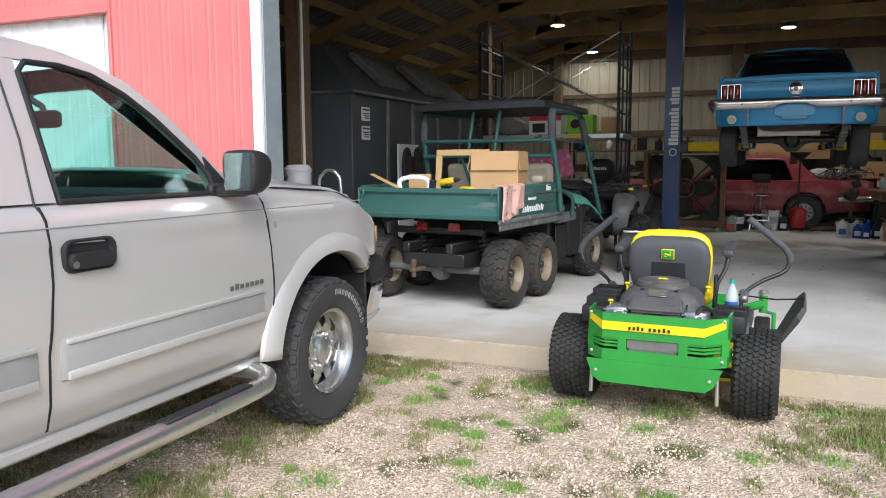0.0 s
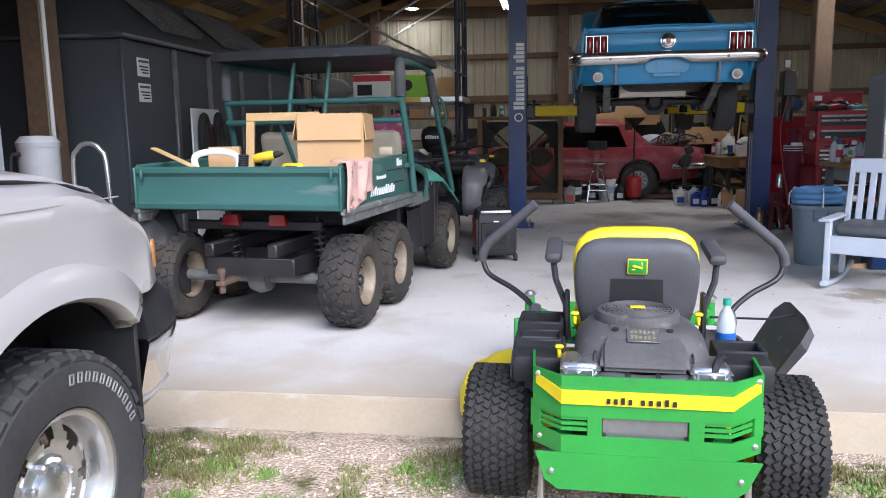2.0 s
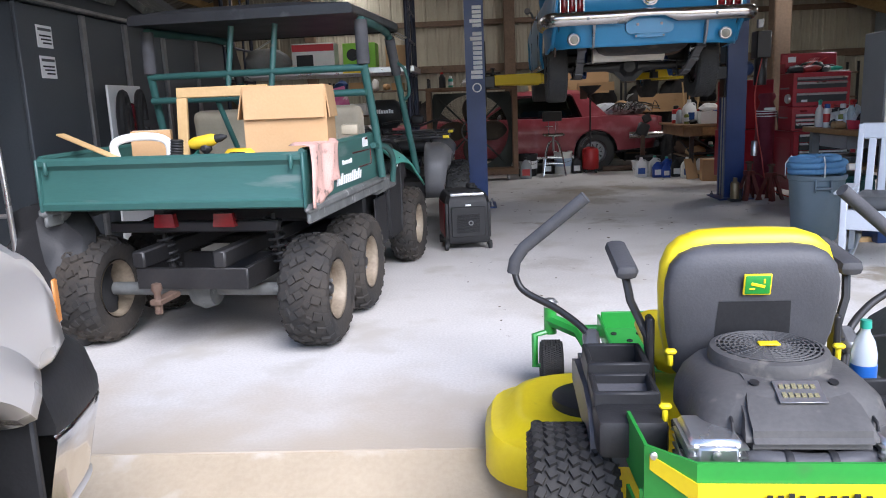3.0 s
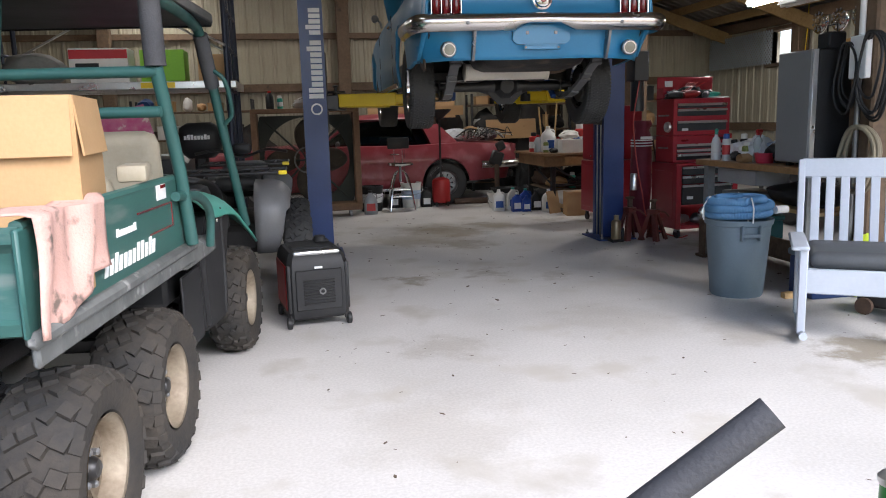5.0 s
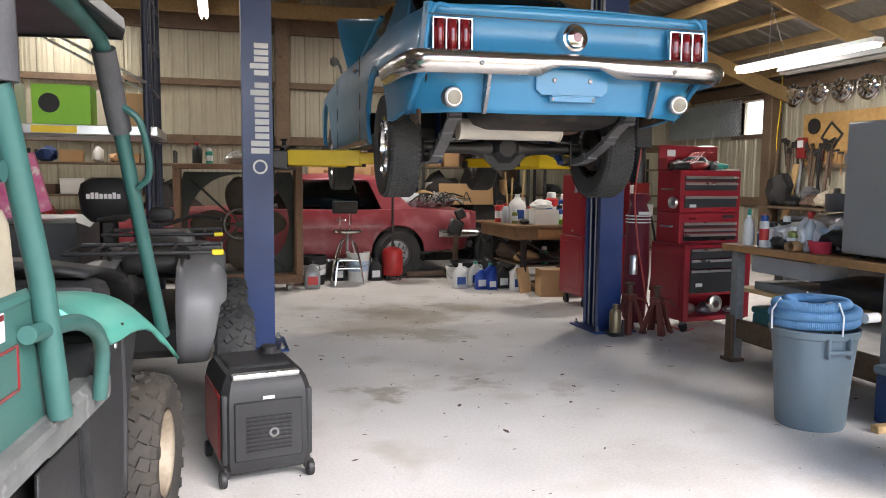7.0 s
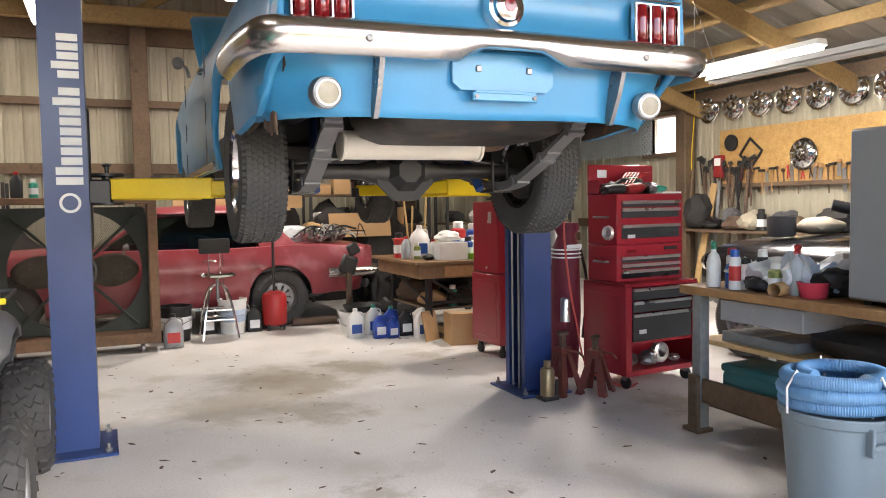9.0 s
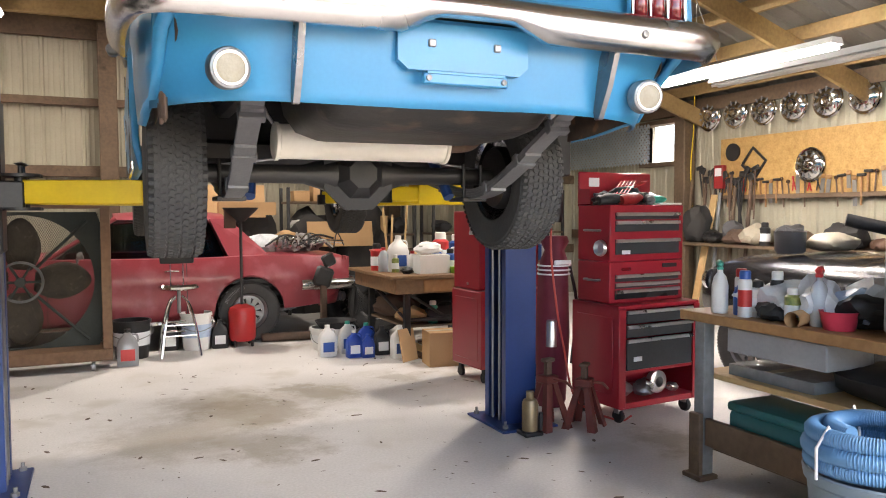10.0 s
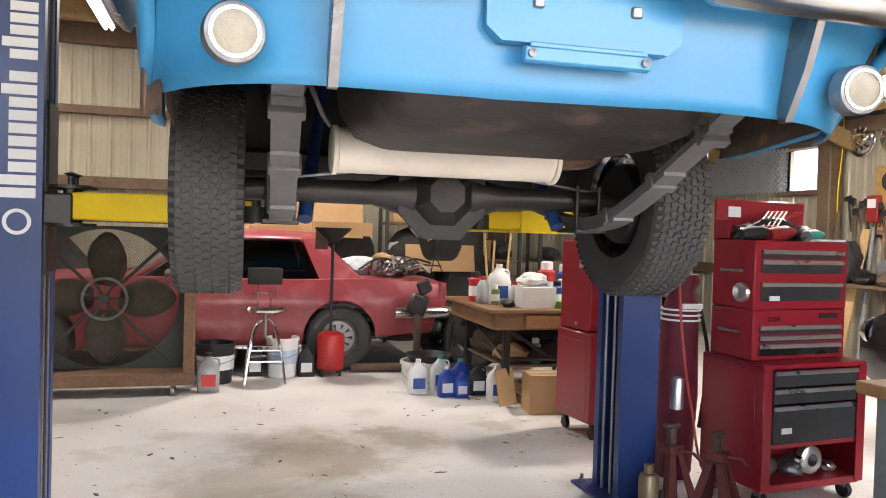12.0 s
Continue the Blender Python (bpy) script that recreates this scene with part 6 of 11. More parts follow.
def deck_ring(k, z):
    pts = []
    for i in range(40):
        a = 2 * math.pi * i / 40
        e = lambda v: math.copysign(abs(v) ** 0.55, v)
        pts.append(Vector(((0.73 if math.cos(a) < 0 else 0.56) * k * e(math.cos(a)), 0.72 + 0.36 * k * e(math.sin(a)), z)))
    return pts
loft(bm, [deck_ring(1.0, 0.1), deck_ring(1.0, 0.2), deck_ring(0.97, 0.235), deck_ring(0.9, 0.245), deck_ring(0.86, 0.28), deck_ring(0.8, 0.29)])
dk = part("mower_deck", bm, MYELLOW, mower, "yellow mower deck", 40)
for s in (-1, 1):
    part("spindle_cover", turned([(0.13, 0), (0.13, 0.03), (0.1, 0.045), (0, 0.045)], 28, at(s * 0.36, 0.68, 0.29)), BLACKPLASTIC, dk)
    part("deck_bolt", turned([(0.02, 0), (0.02, 0.05), (0.012, 0.055), (0, 0.055)], 12, at(s * 0.55, 0.52, 0.24)), BLACKPLASTIC, dk)
bm = B()
loft(bm, [[Vector(p) for p in q] for q in (((0.55, 0.5, 0.3), (0.55, 0.95, 0.3), (0.55, 0.97, 0.27), (0.55, 0.48, 0.27)), ((0.66, 0.46, 0.5), (0.66, 0.9, 0.53), (0.68, 0.93, 0.51), (0.68, 0.44, 0.47)), ((0.695, 0.48, 0.555), (0.695, 0.86, 0.575), (0.71, 0.88, 0.56), (0.71, 0.46, 0.53)), ((0.7, 0.56, 0.58), (0.7, 0.78, 0.59), (0.71, 0.78, 0.575), (0.71, 0.55, 0.56)))])
part("discharge_chute", bm, DUSTYGREY, mower, "dusty grey discharge chute folded up", 20)
bm = rod([(0.3, 0.35, 0.62), (0.55, 0.55, 0.57), (0.69, 0.66, 0.565)], 0.005, 6)
part("chute_cord", bm, BLACKPLASTIC, mower)

bottle = thing("water_bottle", mower.matrix_world @ at(0.33, 0.2, 0.505), "half-empty clear plastic water bottle with a green cap", "bottle")
BOTTLEPET = glass("clear_pet", (0.85, 0.92, 0.96), 0.15, 0.55)
LABELBLUE = material("blue_label", (0.02, 0.12, 0.42), (0.015, 0.09, 0.35), 0.4, bump=0.0)
TEAL = material("teal_plastic", (0.03, 0.34, 0.24), (0.02, 0.28, 0.2), 0.4, bump=0.0)
part("body", turned([(0, 0), (0.03, 0), (0.033, 0.01), (0.033, 0.13), (0.025, 0.165), (0.012, 0.19), (0.012, 0.2), (0, 0.2)], 24), BOTTLEPET, bottle)
part("label_band", turned([(0.0335, 0.04), (0.0345, 0.04), (0.0345, 0.1), (0.0335, 0.1)], 24, None, False), LABELBLUE, bottle)
part("cap", turned([(0, 0.222), (0.014, 0.222), (0.015, 0.2), (0, 0.2)], 16), TEAL, bottle)

# ---- six-wheel utility vehicle ----
CANOPYBLACK = material("worn_black_canopy", (0.022, 0.023, 0.025), (0.036, 0.037, 0.039), 0.38, big=3, fine=80, bump=0.06, stain=(0.075, 0.075, 0.078), stain_at=0.64)
UGREEN = material("teal_green_plastic", (0.042, 0.122, 0.106), (0.032, 0.094, 0.083), 0.42, big=3, fine=60, bump=0.05, stain=(0.12, 0.17, 0.155), stain_at=0.62, stretch=(0.35, 0.35, 2.0))
UTEAL = material("faded_teal_plastic", (0.1, 0.4, 0.32), (0.08, 0.33, 0.26), 0.45, big=3, bump=0.05)
TUBEGREEN = material("green_tube_paint", (0.034, 0.11, 0.098), (0.026, 0.085, 0.077), 0.45, big=5, bump=0.05, stain=(0.16, 0.15, 0.12), stain_at=0.7)
DUSTGREY = material("scuffed_grey_rail", (0.15, 0.155, 0.15), (0.08, 0.085, 0.083), 0.7, big=7, fine=30, bump=0.25, stain=(0.27, 0.27, 0.26), stain_at=0.6)
BEIGEVINYL = material("beige_vinyl", (0.42, 0.37, 0.28), (0.34, 0.3, 0.22), 0.6, big=4, bump=0.1)
RIMTAN = material("dirty_pale_rim", (0.32, 0.27, 0.2), (0.17, 0.125, 0.085), 0.6, metal=0.2, big=8, bump=0.15)
ute = thing("utility_vehicle", at(-2.66, 6.08, 0) @ rot("Z", -7), "green six-wheel utility vehicle with a loaded cargo bed", "utility vehicle")
for y in (0.27, 0.96, 2.42):
    for s in (-1, 1):
        wheel(ute, at(s * (0.635 if y < 2 else 0.665), y, 0.305) @ (rot("Z", 0) if s > 0 else rot("Z", 180)) @ rot("X", 37 * y), 0.292, 0.26 if y < 2 else 0.21, 0.155, DUSTRUBBER, RIMTAN, "knob", 9, 0.04, 40, "knobbly dusty tyre on a pale steel rim")
# bed
bm = boxes(((0, 0.68, 0.8), (1.36, 1.32, 0.03), 0.004))
part("bed_floor", bm, UGREEN, ute)
bm = B()
tg = [(0.0, 0.775), (-0.025, 0.785), (-0.03, 0.815), (-0.015, 0.825), (-0.008, 0.85), (-0.008, 0.985), (-0.018, 1.0), (-0.03, 1.01), (-0.03, 1.035), (-0.01, 1.048), (0.012, 1.045), (0.012, 0.78)]
loft(bm, [[Vector((x, a, b)) for a, b in tg] for x in (-0.705, -0.7, -0.3, 0, 0.3, 0.7, 0.705)])
tgp = part("tailgate", bm, UGREEN, ute, "scratched green tailgate", 30)
for s in (-1, 1):
    bm = boxes(((s * 0.65, -0.035, 1.0), (0.02, 0.02, 0.07), 0.006), ((s * 0.705, -0.005, 0.91), (0.018, 0.06, 0.27), 0.006))
    part("latch", bm, TUBEGREEN, tgp)
for s in (-1, 1):
    bm = B()
    pr = [(0.0, 0.79), (0.0, 1.04), (0.5, 1.05), (1.0, 1.06), (1.3, 1.06), (1.33, 1.04), (1.38, 0.79)]
    loft(bm, [[Vector((s * (0.68 + dx), a, b)) for a, b in pr] for dx in (0.0, 0.022, 0.03)])
    tube(bm, [(s * 0.695, 0.0, 1.045), (s * 0.695, 0.5, 1.055), (s * 0.695, 1.3, 1.065)], 0.018, 8)
    sp = part("bed_side", bm, UGREEN, ute, "", 30)
    bm = boxes(((s * 0.715, 0.72, 0.77), (0.045, 1.5, 0.045), 0.014), ((s * 0.71, 0.72, 0.725), (0.022, 1.46, 0.06), 0.008))
    part("rub_rail", bm, DUSTGREY, sp, "scuffed grey bottom rail")
    bm = B()
    bars(bm, lambda u, v, d: (s * (0.711 + d), (0.46 + u + v * 0.35) if s > 0 else (0.98 - u - v * 0.35), 0.825 + v), 12, 0.5, 0.06, 0.4, 6)
    bars(bm, lambda u, v, d: (s * (0.711 + d), (0.59 + u) if s > 0 else (0.8 - u), 0.93 + v), 7, 0.19, 0.026, 0.25, 7)
    part("lettering", bm, SIGNWHITE, sp, "white word mark drawn as bars", 0)
    bm = boxes(((s * 0.7115, 1.0, 0.98), (0.003, 0.4, 0.006)), ((s * 0.7115, 1.2, 0.935), (0.003, 0.006, 0.09)), ((s * 0.7115, 1.06, 0.89), (0.003, 0.28, 0.006)))
    part("red_stripe", bm, LENSRED, sp)
    part("sticker_corner", boxes(((s * 0.7135, 1.1, 1.05), (0.003, 0.06, 0.012))), LENSRED, sp)
    part("sticker", boxes(((s * 0.712, 1.08, 1.03), (0.003, 0.11, 0.055))), SIGNWHITE, sp, "white sticker with a red corner")
# frame, axles, tray, hitch
bm = boxes(((-0.22, 1.3, 0.52), (0.07, 2.6, 0.09), 0.01), ((0.22, 1.3, 0.52), (0.07, 2.6, 0.09), 0.01), ((0, 0.2, 0.66), (0.95, 0.05, 0.06), 0.01), ((0, 0.9, 0.66), (0.95, 0.4, 0.12), 0.02), ((0, 1.75, 0.42), (1.1, 1.2, 0.06), 0.01))
part("chassis", bm, BLACKMETAL, ute)
for y in (0.27, 0.96):
    bm = rod([(-0.55, y, 0.305), (0.55, y, 0.305)], 0.036, 12)
    ax_ = part("axle", bm, DUSTGREY, ute)
    part("gear_housing", turned([(0.0, -0.08), (0.09, -0.06), (0.11, 0), (0.09, 0.06), (0, 0.08)], 18, at(0.0, y, 0.305) @ rot("Y", 90)), DUSTGREY, ax_)
bm = boxes(((0.06, 0.02, 0.42), (0.6, 0.025, 0.11), 0.004), ((-0.23, 0.24, 0.42), (0.03, 0.46, 0.11), 0.004), ((0.35, 0.24, 0.42), (0.03, 0.46, 0.11), 0.004), ((0.06, 0.46, 0.42), (0.6, 0.025, 0.11), 0.004), ((0.06, 0.24, 0.375), (0.56, 0.42, 0.012)))
part("rear_tray", bm, BLACKMETAL, ute, "black steel hitch tray")
bm = boxes(((-0.05, -0.07, 0.34), (0.06, 0.2, 0.03), 0.006))
lathe(bm, [(0.018, 0), (0.018, 0.03), (0.028, 0.05), (0.024, 0.075), (0, 0.083)], 16, at(-0.05, -0.14, 0.355))
lathe(bm, [(0.02, 0), (0.02, -0.05), (0, -0.05)], 8, at(-0.05, -0.14, 0.33))
part("tow_ball", bm, RUSTY, ute, "rusty tow ball on its tongue")
for x in (-0.2, 0.44):
    bm = rod([(x, 0.3, 0.4), (x - 0.02, 0.24, 0.72)], 0.014, 8)
    tube(bm, [(x, 0.3, 0.4), (x - 0.008, 0.28, 0.5)], 0.024, 10)
    sh = part("shock_absorber", bm, BLACKMETAL, ute)
    bm = B()
    tube(bm, [Vector((x - 0.02 * k / 70 + 0.042 * math.cos(k * 0.6), 0.3 - 0.06 * k / 70 + 0.042 * math.sin(k * 0.6), 0.43 + 0.27 * k / 70)) for k in range(71)], 0.008, 6)
    part("coil_spring", bm, BLACKPLASTIC, sh)
for x in (-0.13, 0.2):
    bm = B()
    prism(bm, [(-0.06, -0.035), (0.06, -0.035), (0.05, 0.035), (-0.05, 0.035)], 0.13, 0.17, "y", at(x, 0, 0.7))
    part("tail_light", bm, LENSRED, ute, "red tail light")
# cage
for s in (-1, 1):
    bm = rod([(s * 0.745, 1.33, 0.79), (s * 0.73, 1.29, 1.1), (s * 0.71, 1.16, 1.5)], 0.026, 12)
    cg = part("rear_post", bm, TUBEGREEN, ute)
    part("foam_sleeve", rod([(s * 0.71, 1.16, 1.5), (s * 0.705, 1.16, 1.76)], 0.04, 14), FOAM, cg, "grey foam sleeve")
    bm = rod(curve_pts([(s * 0.705, 1.16, 1.76), (s * 0.68, 1.6, 1.77), (s * 0.635, 2.05, 1.77), (s * 0.63, 2.24, 1.7), (s * 0.655, 2.5, 1.2), (s * 0.685, 2.76, 0.68)], 5), 0.026, 12)
    fr_ = part("front_post", bm, TUBEGREEN, ute)
    part("foam_sleeve", rod([(s * 0.632, 2.21, 1.73), (s * 0.64, 2.36, 1.48)], 0.038, 14), FOAM, fr_)
    part("grab_handle", rod(curve_pts([(s * 0.66, 2.3, 1.56), (s * 0.72, 2.3, 1.5), (s * 0.725, 2.4, 1.34), (s * 0.675, 2.44, 1.28)], 4), 0.012, 8), TUBEGREEN, fr_)
    bm = rod(curve_pts([(s * 0.73, 1.2, 1.0), (s * 0.74, 1.5, 0.97), (s * 0.74, 1.68, 0.88), (s * 0.72, 1.72, 0.72)], 4), 0.02, 10)
    part("hip_rail", bm, TUBEGREEN, ute)
for z in (1.33, 1.48):
    part("cross_bar", rod([(-0.715, 1.16, z), (0.715, 1.16, z)], 0.022, 12), TUBEGREEN, ute)
for x in (-0.17, 0.12):
    part("upright_bar", rod([(x - 0.02, 1.15, 1.33), (x, 1.16, 1.5), (x + 0.03, 1.18, 1.77)], 0.019, 10), TUBEGREEN, ute)
for x in (-0.28, 0.25):
    part("brace_bar", rod([(x, 1.18, 1.33), (x * 0.8, 1.42, 0.85)], 0.018, 10), TUBEGREEN, ute)
bm = B()
def can_ring(k, z):
    return [Vector((sx * k, y, z)) for sx, y in ((-0.71, 0.96 + 0.05 * (1 - k)), (0.71, 0.96 + 0.05 * (1 - k)), (0.7, 2.2), (0.66, 2.34), (-0.66, 2.34), (-0.7, 2.2))]
loft(bm, [can_ring(0.96, 1.79), can_ring(1.0, 1.782), can_ring(1.005, 1.79), can_ring(1.0, 1.828), can_ring(0.975, 1.842), can_ring(0.5, 1.866)])
cn = part("canopy", bm, CANOPYBLACK, ute, "black moulded canopy roof with bolts along its edge", 25)
for s in (-1, 1):
    part("canopy_rib", rod(curve_pts([(s * 0.55, 1.02, 1.844), (s * 0.55, 1.6, 1.858), (s * 0.54, 2.28, 1.846)], 5), 0.012, 8), CANOPYBLACK, cn)
for i in range(5):
    part("canopy_bolt", turned([(0.014, 0), (0.012, 0.01), (0, 0.014)], 10, at(-0.56 + i * 0.28, 1.0, 1.842)), GREYSTEEL, cn)
# cabin: seats, dash, hood, fenders
for x in (-0.32, 0.32):
    bm = boxes(((x, 1.76, 0.78), (0.58, 0.46, 0.12), 0.05, None, 2), ((x, 1.5, 1.04), (0.56, 0.12, 0.44), 0.055, rot("X", 8), 2))
    part("seat", bm, BEIGEVINYL, ute, "beige bench seat with a high back", 50)
bm = boxes(((0, 1.85, 0.6), (1.2, 0.9, 0.2), 0.02), ((0, 2.45, 0.8), (1.1, 0.22, 0.3), 0.05, None, 2))
part("cabin_tub", bm, BLACKPLASTIC, ute)
bm = B()
grid(bm, lambda u, v: Vector(((u * 2 - 1) * (0.5 - 0.06 * v), 2.4 + 0.95 * v, 0.98 - 0.16 * v * v + 0.05 * (1 - (u * 2 - 1) ** 2) - 0.1 * max(0.0, v - 0.85) * 6)), 10, 8)
part("hood", bm, BLACKPLASTIC, ute, "", 60, 0.02)
for s in (-1, 1):
    bm = B()
    def fend(u, v):
        y = 1.6 + 1.2 * u
        w = 0.42 + 0.32 * v - 0.03 * (1 - u)
        top = lerp_table([(0.0, 1.05), (0.12, 1.02), (0.3, 0.96), (0.6, 0.93), (0.85, 0.86), (1.0, 0.76)], u)
        return Vector((s * w, y, top - (0.1 + 0.08 * u) * v ** 3 - 0.05 * math.sin(u * 9) * v * 0.4))
    grid(bm, fend, 12, 8)
    part("front_fender", bm, UTEAL, ute, "faded teal front fender", 60, 0.014)
    bm = B()
    prism(bm, [(1.74, 0.3), (2.08, 0.28), (2.1, 0.5), (2.2, 0.7), (2.35, 0.84), (1.86, 0.86), (1.7, 0.64)], 0.5, 0.69, "x")
    for v in bm.verts:
        v.co.x *= s
    bmesh.ops.bevel(bm, geom=list(bm.edges), offset=0.02, segments=2, affect="EDGES")
    part("side_step", bm, BLACKPLASTIC, ute, "", 40)
    bm = boxes(((s * 0.66, 1.66, 0.71), (0.09, 0.5, 0.1), 0.02), ((s * 0.64, 1.25, 0.7), (0.06, 0.8, 0.05), 0.015))
    part("sill_panel", bm, DUSTGREY, ute, "scuffed grey sill")
    bm = B()
    grid(bm, lambda u, v: Vector((s * (0.5 + 0.2 * v), 2.08 + 0.1 * math.sin(u * 3) * 0.3 - 0.02 * u, 0.86 - 0.55 * u)), 8, 4)
    mg = part("mud_guard", bm, BLACKPLASTIC, ute, "", 60, 0.015)
    for k in range(4):
        part("rivet", turned([(0.011, 0), (0.009, 0.005), (0, 0.007)], 10, at(s * 0.692, 1.8 + 0.1 * k, 0.78 + 0.012 * k) @ rot("Y", 90 * s)), ALUMINIUM, mg)
    bm = boxes(((s * 0.66, 1.56, 0.46), (0.012, 0.3, 0.34), 0.004))
    part("mud_flap", bm, BLACKPLASTIC, ute)
bm = boxes(((0, 3.38, 0.62), (0.9, 0.05, 0.1), 0.02), ((0, 3.32, 0.45), (0.8, 0.05, 0.3), 0.02))
part("front_bumper", bm, BLACKMETAL, ute)
bm = B()
tube(bm, [at(-0.3, 2.25, 1.06) @ rot("X", 55) @ Vector((0.16 * math.cos(a), 0.16 * math.sin(a), 0)) for a in [2 * math.pi * i / 20 for i in range(20)]], 0.014, 8, True)
tube(bm, [(-0.3, 2.25, 1.06), (-0.3, 2.45, 0.9)], 0.02, 8)
part("steering_wheel", bm, BLACKPLASTIC, ute)
UM = ute.matrix_world.copy()

# things lying in the cargo bed
CARDBOARD = material("brown_cardboard", (0.5, 0.31, 0.15), (0.43, 0.26, 0.12), 0.8, big=3, fine=80, bump=0.1, stain=(0.36, 0.21, 0.1), stain_at=0.68)


def carton(name, m, sx, sy, sz, label, mat_=None, flaps=True, gap=0.3):
    """A cardboard carton with a closed base and bent flaps."""
    mat_ = mat_ or CARDBOARD
    c = thing(name, m, label, "box")
    t = 0.006
    bm = boxes(((0, 0, t / 2), (sx, sy, t)), ((-sx / 2, 0, sz / 2), (t, sy, sz)), ((sx / 2, 0, sz / 2), (t, sy, sz)), ((0, -sy / 2, sz / 2), (sx, t, sz)), ((0, sy / 2, sz / 2), (sx, t, sz)))
    part("body", bm, mat_, c)
    if flaps:
        for ax_, sg, ang in (("x", -1, 168), ("x", 1, 174), ("y", -1, 172), ("y", 1, 171)):
            bm = B()
            if ax_ == "x":
                box(bm, (0, 0, sy * 0.2), (t, sy * 0.97, sy * 0.4))
                mm = at(sg * sx / 2, 0, sz) @ rot("Y", sg * ang)
            else:
                box(bm, (0, 0, sy * 0.2), (sx * 0.97, t, sy * 0.4))
                mm = at(0, sg * sy / 2, sz) @ rot("X", -sg * ang)
            f = part("flap", bm, mat_, c)
            f.matrix_local = mm
    else:
        part("lid", boxes(((0, 0, sz + 0.001), (sx, sy, 0.006))), mat_, c)
        part("tape", boxes(((0, 0, sz + 0.005), (sx, 0.05, 0.002))), BEIGEVINYL, c)
    return c


BZ = 0.816
carton("cardboard_box", UM @ at(0.47, 0.5, BZ) @ rot("Z", 12), 0.42, 0.42, 0.55, "open brown carton with flaps folded down in the cargo bed", None, True)
ob = part("foam_block", boxes(((0, 0, 0.03), (0.1, 0.2, 0.06), 0.012, None, 2)), BEIGEVINYL)
ob.matrix_world = UM @ at(0.655, 0.98, 1.083) @ rot("Z", 12)
tagged(ob, "pale yellow foam block on the cargo bed rail", "foam")
# picture-frame of pine
pf = thing("pine_picture_frame", UM @ at(-0.02, 0.66, BZ) @ rot("Z", 6) @ rot("X", -8), "bare pine frame leaning in the cargo bed", "frame")
W_, H_, t_ = 0.54, 0.58, 0.06
for nm, c, s in (("top_rail", (0, 0, H_ - t_ / 2), (W_, 0.03, t_)), ("bottom_rail", (0, 0, t_ / 2), (W_, 0.03, t_)), ("stile", (-W_ / 2 + t_ / 2, 0, H_ / 2), (t_, 0.028, H_ - 2 * t_)), ("stile", (W_ / 2 - t_ / 2, 0, H_ / 2), (t_, 0.028, H_ - 2 * t_))):
    part(nm, boxes((c, s, 0.004)), PALEWOOD, pf)
# rag over the corner
PINKRAG = material("stained_pink_rag", (0.62, 0.39, 0.335), (0.52, 0.31, 0.26), 0.9, big=8, fine=120, bump=0.3, stain=(0.16, 0.12, 0.1), stain_at=0.58)
bm = B()
def ragp(u, v):
    y = -0.03 + 0.5 * u + 0.02 * math.sin(v * 5)
    if v < 0.25:
        x, z = 0.645 + 0.085 * (v / 0.25), 1.078 + 0.01 * math.sin(u * 9)
    else:
        k = (v - 0.25) / 0.75
        x, z = 0.742 + 0.014 * math.sin(u * 11 + k * 2) + 0.008 * math.sin(u * 23), 1.07 - (0.25 + 0.05 * math.sin(u * 4 + 1)) * k
    return Vector((x, y, z))
grid(bm, ragp, 26, 24)
ob = part("rag", bm, PINKRAG, None, "", 80, 0.004)
ob.matrix_world = UM
tagged(ob, "dirty pink rag hung over the cargo bed rail", "rag")
# plank, chain saw, jug, drill, hose coil
ob = part("wooden_stick", boxes(((0, 0, 0), (0.55, 0.05, 0.012), 0.003)), PALEWOOD)
ob.matrix_world = UM @ at(-0.5, 0.16, 1.085) @ rot("Z", -20) @ rot("Y", 16)
tagged(ob, "thin pine stick resting on the tailgate", "stick")
WHITEPL = material("white_plastic", (0.76, 0.75, 0.72), (0.68, 0.67, 0.64), 0.45, big=4, bump=0.04)
saw = thing("chainsaw", UM @ at(-0.25, 0.2, BZ) @ rot("Z", 20), "white and grey chainsaw in the cargo bed", "chainsaw")
part("body", boxes(((0, 0, 0.1), (0.3, 0.2, 0.2), 0.04, None, 2)), WHITEPL, saw)
part("handle", rod(curve_pts([(-0.12, 0, 0.18), (-0.13, 0, 0.29), (0.0, 0, 0.32), (0.13, 0, 0.29), (0.14, 0, 0.16)], 5), 0.022, 10), WHITEPL, saw)
part("starter_cover", boxes(((0.05, -0.105, 0.1), (0.2, 0.02, 0.15), 0.02)), GREYPLASTIC, saw)
part("guide_bar", boxes(((0.32, 0.05, 0.08), (0.34, 0.006, 0.06), 0.002)), GREYSTEEL, saw)
carton("small_carton", UM @ at(-0.33, 0.45, BZ) @ rot("Z", 25), 0.2, 0.16, 0.34, "small closed carton in the cargo bed", None, False)
YELLOWTOOL = material("tool_yellow", (0.75, 0.5, 0.02), (0.62, 0.42, 0.02), 0.5, bump=0.05)
dr = thing("power_drill", UM @ at(0.1, 0.22, BZ + 0.0), "yellow and black cordless tool in the cargo bed", "power tool")
part("battery", boxes(((0, 0, 0.11), (0.09, 0.11, 0.22), 0.02)), BLACKPLASTIC, dr)
part("grip", boxes(((0.0, 0, 0.25), (0.06, 0.06, 0.06), 0.02)), BLACKPLASTIC, dr)
part("motor_body", turned([(0, -0.085), (0.024, -0.085), (0.032, -0.06), (0.032, 0.04), (0.024, 0.06), (0, 0.06)], 18, at(0.0, 0, 0.285) @ rot("Y", 80)), YELLOWTOOL, dr)
